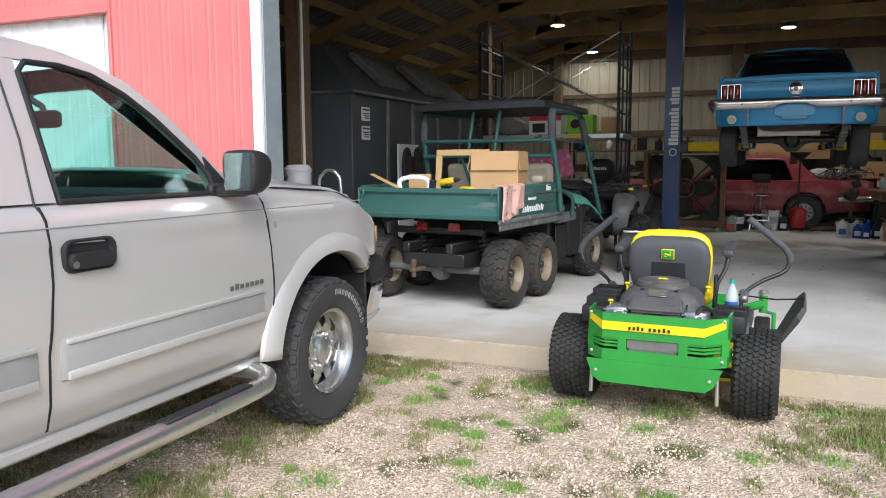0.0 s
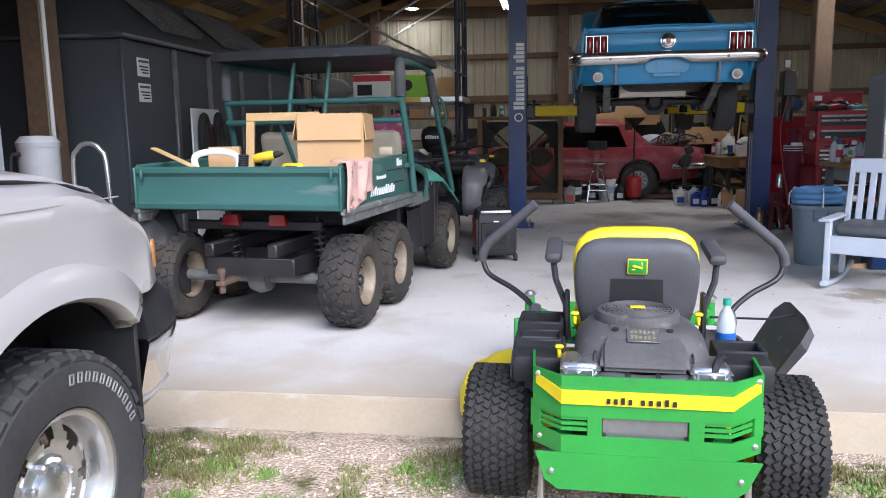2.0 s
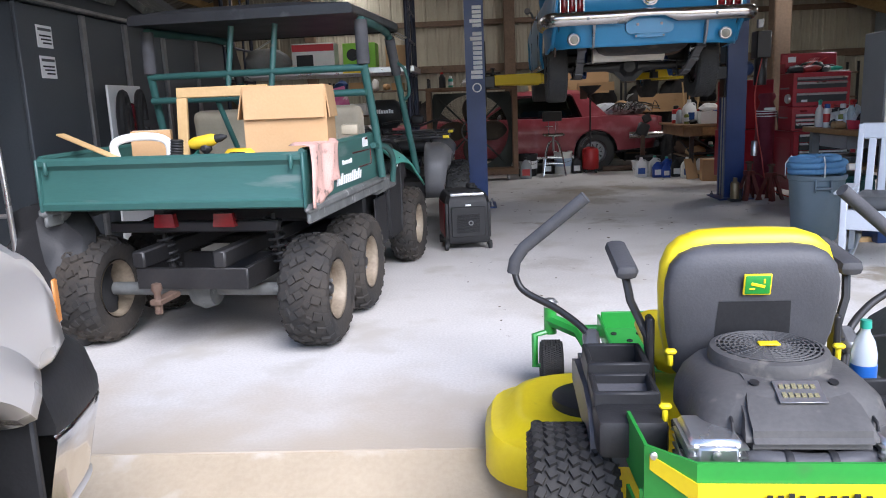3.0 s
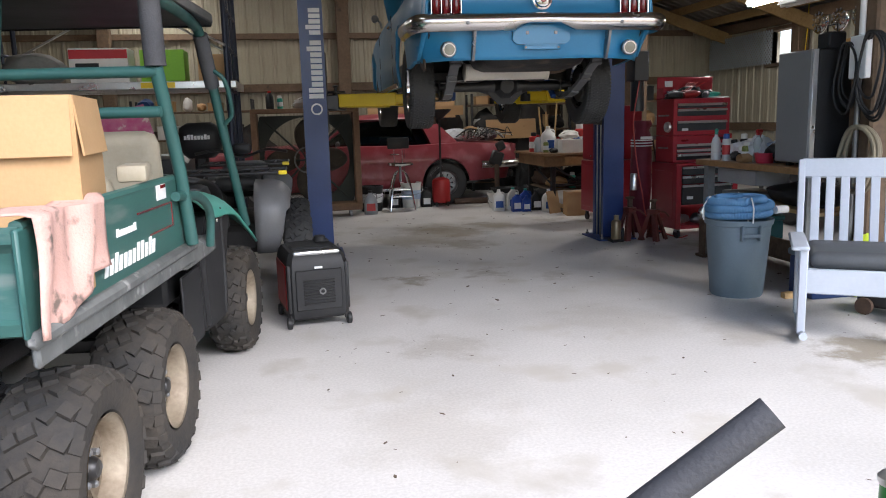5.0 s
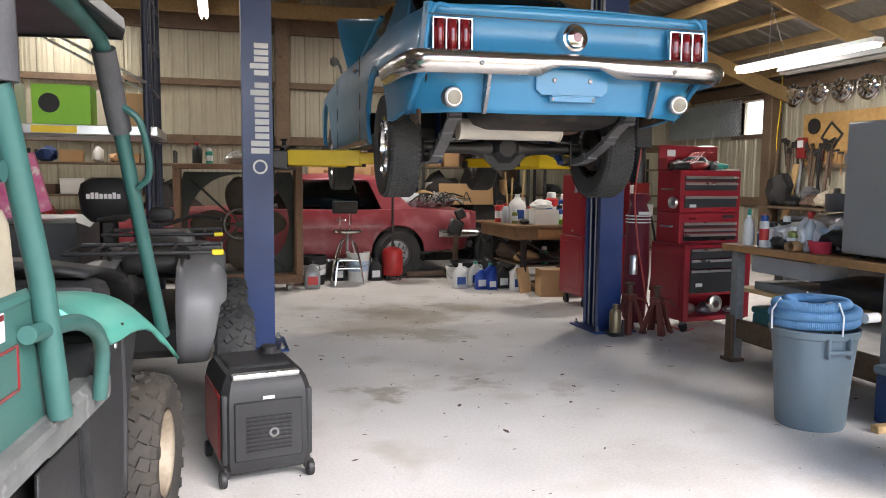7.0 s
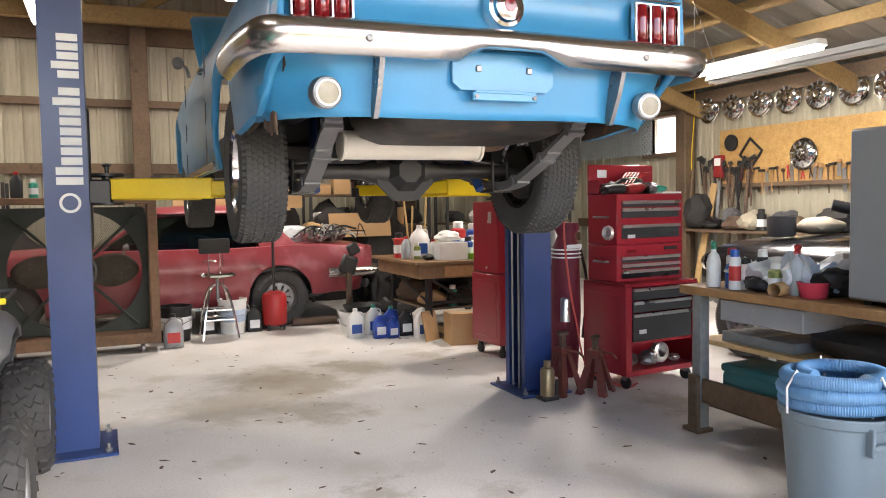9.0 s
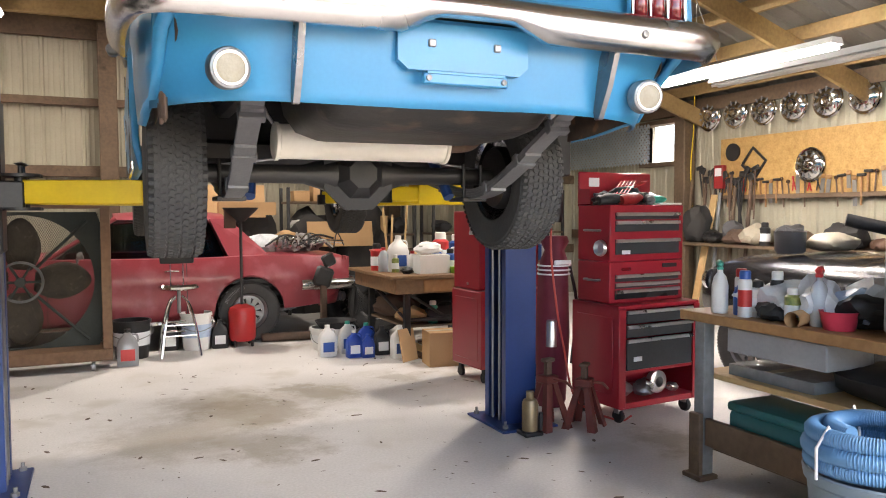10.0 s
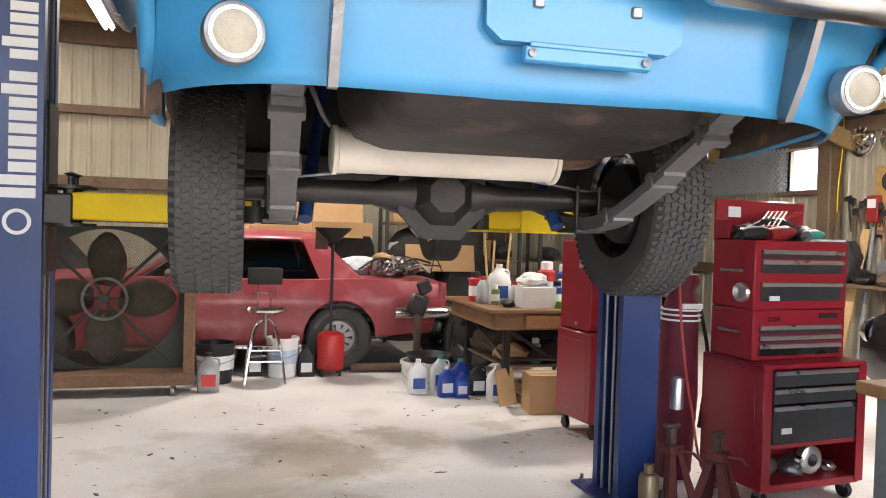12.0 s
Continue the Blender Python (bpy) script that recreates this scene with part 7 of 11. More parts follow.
part("chuck", turned([(0.022, 0.06), (0.02, 0.09), (0.008, 0.12), (0, 0.12)], 16, at(0.0, 0, 0.285) @ rot("Y", 80)), BLACKPLASTIC, dr)
part("tool_case", boxes(((0.17, 0.06, 0.12), (0.16, 0.12, 0.24), 0.02)), YELLOWTOOL, dr)
part("case_latch", boxes(((0.17, -0.004, 0.2), (0.09, 0.012, 0.05), 0.006)), BLACKPLASTIC, dr)
hc = thing("ribbed_hose", UM @ at(-0.02, 0.15, BZ), "black ribbed hose end in the cargo bed", "hose")
bm = B()
pth = curve_pts([(0, 0.05, 0.02), (-0.01, 0, 0.15), (0, 0, 0.3)], 22)
tube(bm, pth, [0.03 + 0.005 * (i % 2) for i in range(len(pth))], 12)
part("body", bm, BLACKPLASTIC, hc)
tank = thing("plastic_tank", UM @ at(0.47, 0.86, BZ) @ rot("Z", 15), "beige plastic jug behind the cartons", "jug")
part("body", boxes(((0, 0, 0.15), (0.28, 0.2, 0.3), 0.06, None, 3)), BEIGEVINYL, tank)

# ---- portable generator ----
gen = thing("generator", at(-1.27, 9.0, 0) @ rot("Z", 9) @ Matrix.Diagonal((0.97, 0.97, 0.95, 1)), "black and red portable inverter generator on small wheels", "generator")
DARKRED = material("dark_red_plastic", (0.3, 0.02, 0.02), (0.22, 0.015, 0.016), 0.4, bump=0.05)
bm = B()
rings = []
for z, k in ((0.06, 0.9), (0.08, 0.97), (0.12, 1.0), (0.36, 1.0), (0.43, 0.98), (0.475, 0.92), (0.505, 0.83)):
    rings.append([Vector((0.2 * k * a, 0.27 * k * b, z)) for a, b in ((-1, -.85), (-.85, -1), (.85, -1), (1, -.85), (1, .85), (.85, 1), (-.85, 1), (-1, .85))])
loft(bm, rings)
gb = part("housing", bm, BLACKPLASTIC, gen, "", 30)
for s in (-1, 1):
    part("side_panel", boxes(((s * 0.2, 0.0, 0.27), (0.012, 0.4, 0.3), 0.005)), DARKRED, gb, "dark red side panel")
    part("corner_guard", boxes(((s * 0.186, -0.245, 0.27), (0.03, 0.03, 0.32), 0.012, None, 2)), BLACKPLASTIC, gb)
bm = boxes(((0, -0.272, 0.26), (0.3, 0.012, 0.27), 0.008))
pl = part("end_panel", bm, BLACKPLASTIC, gb)
slat_me = mesh_of("vent_slat", boxes(((0, 0, 0), (0.2, 0.012, 0.008), 0.002)), BLACKPLASTIC)
for i in range(9):
    piece("vent_slat", slat_me, pl, at(0.0, -0.282, 0.17 + i * 0.019))
part("exhaust_outlet", turned([(0.022, 0), (0.022, 0.014), (0.013, 0.014), (0.013, 0)], 16, at(0.02, -0.278, 0.25) @ rot("X", 90), False), GREYSTEEL, pl)
part("badge", boxes(((0, -0.2805, 0.41), (0.05, 0.004, 0.014))), SIGNWHITE, pl)
part("handle", boxes(((0, -0.22, 0.5), (0.3, 0.05, 0.028), 0.012, None, 2)), ALUMINIUM, gen, "silver carrying handle")
bm = boxes(((0, -0.21, 0.47), (0.34, 0.03, 0.04), 0.01), ((0, 0.05, 0.505), (0.28, 0.3, 0.03), 0.012), ((0.09, 0.1, 0.53), (0.1, 0.1, 0.03), 0.012))
part("top_cover", bm, BLACKPLASTIC, gen)
part("fuel_cap", turned([(0.04, 0), (0.04, 0.03), (0.034, 0.036), (0, 0.036)], 18, at(0.08, 0.08, 0.53)), BLACKPLASTIC, gen)
for x in (-0.18, 0.18):
    for y in (-0.23, 0.2):
        bm = turned([(0.0, -0.015), (0.036, -0.015), (0.04, -0.01), (0.04, 0.01), (0.036, 0.015), (0, 0.015)], 18, at(x * 1.08, y, 0.04) @ rot("Y", 90))
        cw = part("caster", bm, BLACKPLASTIC, gen)
        part("caster_fork", boxes(((x * 1.0, y, 0.07), (0.03, 0.03, 0.06), 0.006)), BLACKMETAL, cw)

# ---- quad bike behind it ----
QGREY = material("grey_quad_plastic", (0.17, 0.17, 0.175), (0.13, 0.13, 0.135), 0.4, big=3, bump=0.05, stain=(0.2, 0.19, 0.18), stain_at=0.68)
quad = thing("quad_bike", at(-1.79, 10.54, 0), "dusty grey quad bike with black luggage racks", "quad bike")
for y in (-0.6, 0.6):
    for s in (-1, 1):
        wheel(quad, at(s * 0.44, y * 1.03, 0.3) @ (rot("Z", 0) if s > 0 else rot("Z", 180)), 0.29, 0.22, 0.15, RUBBER, GREYSTEEL, "knob", 6, 0.04, 28)
part("frame", boxes(((0, 0, 0.42), (0.4, 1.3, 0.22), 0.05)), BLACKMETAL, quad)
FPATH = [(-0.36, 0.36), (-0.41, 0.5), (-0.42, 0.66), (-0.37, 0.78), (-0.24, 0.85), (0.0, 0.87), (0.2, 0.85), (0.33, 0.78), (0.4, 0.66), (0.42, 0.56)]
for y, e in ((-0.62, 1), (0.62, -1)):
    for s in (-1, 1):
        bm = B()
        rings = []
        for k, (py, pz) in enumerate(FPATH):
            wo = lerp_table([(0.36, 0.3), (0.55, 0.35), (0.8, 0.4), (0.9, 0.41)], pz)
            rings.append([Vector((s * (0.15 + (wo - 0.15) * q), y + e * (py * (1 - 0.12 * q ** 6)), pz - (0.1 * q ** 5 if pz > 0.7 else 0.0))) for q in (0, 0.25, 0.5, 0.75, 0.9, 0.97, 1.0)])
        loft(bm, rings, False, False)
        part("fender", bm, QGREY, quad, "grey plastic wheel fender", 60, 0.012)
bm = boxes(((0, 0.15, 0.8), (0.32, 0.6, 0.22), 0.08, None, 3), ((0, -0.3, 0.83), (0.34, 0.5, 0.12), 0.05, None, 2))
part("seat_and_tank", bm, BLACKPLASTIC, quad, "", 50)
part("nose", boxes(((0, 0.6, 0.86), (0.4, 0.36, 0.18), 0.08, None, 3)), QGREY, quad, "", 50)
part("handlebar", rod(curve_pts([(-0.38, 0.22, 1.04), (-0.2, 0.3, 1.06), (0, 0.34, 1.0), (0.2, 0.3, 1.06), (0.38, 0.22, 1.04)], 5), 0.013, 8), BLACKMETAL, quad)
part("instrument_pod", boxes(((0.0, 0.33, 1.07), (0.16, 0.12, 0.1), 0.04, None, 2)), BLACKPLASTIC, quad)
for y in (-0.65, 0.66):
    bm = B()
    tube(bm, [(-0.38, y - 0.26, 0.93), (0.38, y - 0.26, 0.93), (0.38, y + 0.26, 0.93), (-0.38, y + 0.26, 0.93)], 0.012, 8, True)
    rk = part("luggage_rack", bm, BLACKMETAL, quad, "black tube luggage rack")
    for x in (-0.26, -0.13, 0, 0.13, 0.26):
        part("rack_bar", rod([(x, y - 0.26, 0.93), (x, y + 0.26, 0.93)], 0.009, 6), BLACKMETAL, rk)
    for x in (-0.2, 0.2):
        part("rack_post", rod([(x, y, 0.93), (x, y, 0.7)], 0.01, 6), BLACKMETAL, rk)
    part("reflector", boxes(((0.36, y - 0.275, 0.93), (0.06, 0.012, 0.03), 0.004)), MYELLOW, rk, "yellow reflector")

# ---- scaffold tower with a loaded shelf, boat below it ----
SCAFBLUE = material("dark_scaffold_paint", (0.018, 0.025, 0.05), (0.03, 0.035, 0.055), 0.5, metal=0.3, big=8, bump=0.08)
scaf = thing("scaffold", at(-3.0, 12.05, 0), "dark blue scaffold tower with silver cross braces", "scaffold")
for x in (-1.08, 1.08):
    for y in (-0.55, 0.55):
        part("leg", rod([(x, y, 0), (x, y, 3.3)], 0.024, 10), SCAFBLUE, scaf)
    for z in (0.5, 1.6, 2.0, 2.35, 2.7, 3.05):
        part("rung", rod([(x, -0.55, z), (x, 0.55, z)], 0.017, 8), SCAFBLUE, scaf)
    for y in (-0.2, 0.2):
        part("ladder_rail", rod([(x, y, 0.5), (x, y, 3.05)], 0.015, 8), SCAFBLUE, scaf)
for y in (-0.58, 0.58):
    for a, b in (((-1.08, 3.15), (1.08, 2.0)), ((-1.08, 2.0), (1.08, 3.15))):
        part("cross_brace", rod([(a[0], y, a[1]), (b[0], y, b[1])], 0.012, 8), ALUMINIUM, scaf, "silver diagonal brace")
part("platform", boxes(((0, 0, 1.655), (2.3, 1.0, 0.07), 0.006)), ALUMINIUM, scaf, "aluminium plank platform")
part("plank_label", boxes(((0.45, -0.502, 1.655), (0.3, 0.004, 0.05)),), ARMYELLOW, scaf, "yellow warning label")
GREENBOX = material("lime_green_carton", (0.24, 0.55, 0.03), (0.2, 0.46, 0.025), 0.5, bump=0.03)
REDBOX = material("red_carton", (0.5, 0.03, 0.04), (0.42, 0.02, 0.03), 0.5, bump=0.03)
SZ = 1.692
c = carton("green_carton", at(-2.5, 11.72, SZ), 0.38, 0.3, 0.28, "lime green product carton on the scaffold shelf", GREENBOX, False)
part("picture_disc", turned([(0.07, 0), (0.07, 0.003), (0.04, 0.003), (0.04, 0.006), (0, 0.006)], 24, at(-0.08, -0.151, 0.15) @ rot("X", 90)), BLACKPLASTIC, c)
c = carton("white_carton", at(-3.05, 11.72, SZ), 0.5, 0.3, 0.3, "white and red product carton on the scaffold shelf", WHITEPL, False)
part("red_band", boxes(((0, -0.1515, 0.25), (0.5, 0.004, 0.08))), REDBOX, c)
part("dark_picture", boxes(((-0.1, -0.1515, 0.1), (0.2, 0.004, 0.14))), BLACKPLASTIC, c)
carton("brown_carton", at(-2.06, 11.75, SZ), 0.26, 0.25, 0.24, "brown carton on the scaffold shelf", None, False)
TARP = material("grey_bag_cloth", (0.24, 0.24, 0.23), (0.16, 0.16, 0.155), 0.8, big=6, bump=0.3)


def lump(name, m, sx, sy, sz, mat_, label, cat, seed=1, amp=0.18, res=3):
    """A soft uneven bundle that lies flat on its support."""
    bm = B()
    bmesh.ops.create_icosphere(bm, subdivisions=res, radius=1.0)
    for v in bm.verts:
        p = v.co.copy()
        k = 1 + amp * noise.noise(p * 1.7 + Vector((seed * 3.1, 0, 0))) + amp * 0.5 * noise.noise(p * 4 + Vector((0, seed * 2.3, 0)))
        k += amp * 0.3 * noise.noise(p * 9 + Vector((seed, 0, seed)))
        v.co = Vector((p.x * sx * k, p.y * sy * k, max(0.0, (p.z * k * 0.5 + 0.42)) * sz))
    ob = part(name, bm, mat_, None, "", 35)
    ob.matrix_world = m
    return tagged(ob, label, cat)


lump("cloth_bag", at(-3.65, 11.75, SZ), 0.28, 0.2, 0.3, TARP, "grey cloth bag slumped on the scaffold shelf", "bag", 4)
boat = thing("boat", at(-4.2, 12.3, 0), "grey aluminium boat on stands under the scaffold", "boat")
HULL = material("grey_boat_hull", (0.12, 0.125, 0.13), (0.08, 0.085, 0.09), 0.45, metal=0.3, big=2, bump=0.05)
bm = B()
rings = []
for t in [i / 10 for i in range(11)]:
    x = 1.75 - 3.6 * t
    w = 0.62 * (1 - max(0, t - 0.5) ** 2 * 3.6)
    keel = 0.42 + 0.25 * max(0, t - 0.6)
    rings.append([Vector((x, -w, 0.98)), Vector((x, -w * 0.86, 0.62)), Vector((x, 0, keel)), Vector((x, w * 0.86, 0.62)), Vector((x, w, 0.98)), Vector((x, w * 0.9, 0.97)), Vector((x, 0, 0.9)), Vector((x, -w * 0.9, 0.97))])
loft(bm, rings)
part("hull", bm, HULL, boat, "", 30)
part("gunwale", rod([(1.75, -0.63, 0.99), (0, -0.63, 0.99), (-1.0, -0.42, 0.99)], 0.02, 8), ALUMINIUM, boat)
for x in (-1.0, 1.0):
    part("stand", boxes(((x, 0, 0.22), (0.08, 0.9, 0.45), 0.01)), OLDWOOD, boat)
ob_m = thing("outboard_motor", at(-2.3, 12.25, 0), "black outboard motor on the boat's stern", "outboard motor")
bm = B()
rings = []
for z, rx, ry in ((0.95, 0.13, 0.12), (1.02, 0.2, 0.15), (1.18, 0.22, 0.16), (1.26, 0.2, 0.14), (1.31, 0.12, 0.09)):
    rings.append([Vector((rx * math.copysign(abs(math.cos(a)) ** 0.7, math.cos(a)), ry * math.copysign(abs(math.sin(a)) ** 0.7, math.sin(a)), z)) for a in [2 * math.pi * j / 20 for j in range(20)]])
loft(bm, rings)
cw = part("cowl", bm, BLACKPLASTIC, ob_m, "glossy black cowl", 50)
bm = B()
bars(bm, lambda u, v, d: (-0.14 + u, -0.158 - d, 1.14 + v), 8, 0.26, 0.05, 0.2, 9)
part("lettering", bm, SIGNWHITE, cw, "white word mark drawn as bars", 0)
part("leg", boxes(((0, 0, 0.55), (0.14, 0.1, 0.84), 0.03), ((0, 0, 0.12), (0.3, 0.06, 0.16), 0.02)), BLACKMETAL, ob_m)
part("skeg", boxes(((0, 0, 0.03), (0.12, 0.02, 0.06))), BLACKMETAL, ob_m)
PINKBOX = material("magenta_carton", (0.55, 0.03, 0.2), (0.62, 0.2, 0.33), 0.45, big=5, fine=12, mix=1.0, bump=0.02, stain=(0.75, 0.6, 0.62), stain_at=0.6)
pk = carton("toy_carton", at(-2.95, 11.86, 0.99) @ rot("Z", 10) @ rot("Y", -14), 0.62, 0.2, 0.44, "magenta and pink printed carton tilted on the boat", PINKBOX, False)

# ---- lamps under the roof ----
LEDGLOW = glow("led_lamp_glow", (1.0, 0.97, 0.9), 12.0)
TUBEGLOW = glow("fluorescent_glow", (1.0, 0.98, 0.94), 32.0)
TUBEDIM = glow("old_tube_glow", (1.0, 0.97, 0.9), 4.0)
for x, y, z, watt in ((0.45, 15.6, 3.72, 13.0), (-3.5, 17.3, 3.72, 9.0), (-3.4, 13.7, 3.72, 13.0), (3.6, 13.4, 3.72, 15.0)):
    lp = thing("ceiling_lamp", at(x, y, z), "round lit lamp hung from the truss", "lamp", "round ceiling lamps")
    part("shade", turned([(0.15, -0.02), (0.14, 0.03), (0.07, 0.08), (0.05, 0.14), (0, 0.14)], 24, None), GREYSTEEL, lp)
    part("stem", rod([(0, 0, 0.12), (0, 0, RZ + (EZ - RZ) * abs(x - RXM) / 7.9 - z + 0.02)], 0.009, 8), GREYSTEEL, lp)
    part("diffuser", turned([(0, -0.03), (0.1, -0.03), (0.13, -0.015), (0.13, 0.0), (0, 0.0)], 24), LEDGLOW, lp)
    ld = bpy.data.lights.new("lamp_light", "AREA")
    ld.shape, ld.size, ld.energy, ld.color = "DISK", 0.26, watt, (1.0, 0.96, 0.88)
    lo = new("lamp_light", ld)
    lo.parent = lp
    lo.matrix_local = at(0, 0, -0.05)
for x, y, z, ln, lit, lab in ((4.4, 12.15, 2.6, 1.95, True, "lit fluorescent tube fixture hung on cords"), (4.3, 11.3, 2.47, 2.0, False, "white fluorescent fixture with unlit tube"), (-1.6, 16.75, 3.66, 1.3, True, "lit fluorescent strip on the truss"), (-1.9, 8.2, 3.66, 1.2, True, "lit fluorescent strip on the truss")):
    fx = thing("strip_light", at(x, y, z), lab, "strip light", "strip lights")
    bm = B()
    prism(bm, [(-0.07, 0.0), (0.07, 0.0), (0.05, 0.05), (-0.05, 0.05)], -ln / 2, ln / 2, "y")
    part("housing", bm, WHITEMETAL, fx)
    for dx in (-0.035, 0.035):
        part("tube", rod([(dx, -ln / 2 + 0.02, -0.02), (dx, ln / 2 - 0.02, -0.02)], 0.015, 10), (TUBEGLOW if x > 0 else TUBEDIM) if lit else WHITEPL, fx)
    for ty in (7.83, 10.23, 12.63, 15.03, 17.43):
        if abs(ty - y) < ln / 2 + 0.75:
            e = max(-ln / 2 + 0.1, min(ln / 2 - 0.1, ty - y))
            part("hanging_cord", rod([(0, e, 0.045), (0, ty - y, min(3.74, roof_z(x) - 0.2) - z)], 0.004, 6), GREYSTEEL, fx)

# ---- tool chests ----
CHESTRED = material("tool_chest_red", (0.33, 0.014, 0.026), (0.26, 0.011, 0.02), 0.35, big=2, fine=60, bump=0.03, coat=0.2, stain=(0.2, 0.03, 0.03), stain_at=0.68)
DRAWERGREY = material("charcoal_drawer", (0.03, 0.032, 0.034), (0.05, 0.052, 0.055), 0.4, big=3, bump=0.03)
DRAWERBLACK = material("black_drawer", (0.012, 0.012, 0.013), (0.02, 0.02, 0.021), 0.25, big=3, bump=0.02)


def drawer(parent, z0, z1, w, yf, mat_):
    d = part("drawer", boxes(((0, yf + 0.008, (z0 + z1) / 2), (w, 0.016, z1 - z0 - 0.01), 0.003)), mat_, parent)
    bm = B()
    prism(bm, [(yf - 0.016, z1 - 0.026), (yf - 0.002, z1 - 0.028), (yf - 0.002, z1 - 0.004), (yf - 0.012, z1 - 0.006)], -w / 2, w / 2, "x")
    part("pull", bm, ALUMINIUM, d, "bright full-width drawer pull")


cab = thing("tool_cabinet", at(2.735, 11.375, 0) @ rot("Z", 5), "red rolling tool cabinet with charcoal drawers and an open bottom shelf", "tool cabinet")
W, D = 0.72, 0.46
bm = boxes(((-W / 2 + 0.012, 0, 0.44), (0.024, D, 0.66), 0.004), ((W / 2 - 0.012, 0, 0.44), (0.024, D, 0.66), 0.004), ((0, D / 2 - 0.008, 0.44), (W - 0.05, 0.016, 0.66)), ((0, 0, 0.12), (W - 0.05, D, 0.04), 0.004), ((0, 0, 0.755), (W, D, 0.03), 0.006), ((0, -0.02, 0.335), (W - 0.05, D - 0.06, 0.02)))
body = part("body", bm, CHESTRED, cab)
for s in (-1, 1):
    part("front_post", boxes(((s * (W / 2 - 0.03), -D / 2 - 0.002, 0.43), (0.06, 0.012, 0.64), 0.003)), CHESTRED, body)
    part("side_pressing", boxes(((s * (W / 2 + 0.001), 0, 0.44), (0.006, D - 0.1, 0.5), 0.003)), CHESTRED, body)
for z0, z1 in ((0.645, 0.74), (0.555, 0.645), (0.345, 0.555)):
    drawer(body, z0, z1, 0.58, -D / 2 - 0.006, DRAWERGREY)
for x in (-0.3, 0.3):
    for y in (-0.17, 0.17):
        cs = part("caster", turned([(0, -0.016), (0.042, -0.016), (0.048, 0), (0.042, 0.016), (0, 0.016)], 18, at(x, y, 0.048) @ rot("Y", 90)), BLACKPLASTIC, cab)
        part("caster_fork", boxes(((x, y, 0.085), (0.045, 0.05, 0.04), 0.004)), GREYSTEEL, cs)
part("badge", boxes(((-0.2, -D / 2 - 0.008, 0.42), (0.07, 0.004, 0.03))), WHITEMETAL, body)
CM = cab.matrix_world.copy()
tc = thing("tool_chest", CM @ at(0, 0.04, 0.771), "red top tool chest with its lid raised, full of tools", "tool chest")
W2, D2 = 0.66, 0.32
for z, h, nm in ((0.0, 0.27, "lower_chest"), (0.272, 0.37, "upper_chest")):
    bm = boxes(((0, 0.01, z + h / 2), (W2, D2, h), 0.006))
    ch = part(nm, bm, CHESTRED, tc)
    if nm == "lower_chest":
        for z0, z1, mt in ((0.135, 0.19, DRAWERGREY), (0.09, 0.135, DRAWERGREY), (0.02, 0.09, DRAWERBLACK)):
            drawer(ch, z0, z1, 0.57, -D2 / 2 + 0.002, mt)
        part("name_plate", boxes(((0.2, -D2 / 2 + 0.007, 0.235), (0.13, 0.006, 0.026))), BLACKPLASTIC, ch)
        part("red_tool", boxes(((-0.2, -D2 / 2 - 0.005, 0.222), (0.08, 0.02, 0.02), 0.006)), LENSRED, ch)
    else:
        for z0, z1 in ((0.27, 0.325), (0.19, 0.27), (0.04, 0.15)):
            drawer(ch, z + z0, z + z1, 0.57, -D2 / 2 + 0.002, DRAWERGREY)
        part("badge", boxes(((-0.2, -D2 / 2 - 0.002, z + 0.06), (0.07, 0.004, 0.026))), WHITEMETAL, ch)
    hm = part("side_handle", rod(curve_pts([(-W2 / 2, -0.06, z + h * 0.55), (-W2 / 2 - 0.035, -0.05, z + h * 0.55), (-W2 / 2 - 0.035, 0.06, z + h * 0.55), (-W2 / 2, 0.07, z + h * 0.55)], 4), 0.008, 8), GREYSTEEL, ch)
part("cup_light", turned([(0.0, 0.0), (0.05, 0.0), (0.055, 0.01), (0.05, 0.03), (0.03, 0.012), (0, 0.012)], 24, at(-W2 / 2 - 0.005, -0.08, 0.36) @ rot("Y", -90)), ALUMINIUM, tc, "round silver magnetic dish")
part("lid", boxes(((0, 0.17, 0.75), (W2, 0.02, 0.24), 0.008), ((-W2 / 2, 0.1, 0.7), (0.01, 0.12, 0.1))), CHESTRED, tc, "raised red lid")
part("lid_sticker", boxes(((-0.2, 0.158, 0.8), (0.09, 0.004, 0.06))), WHITEMETAL, tc)


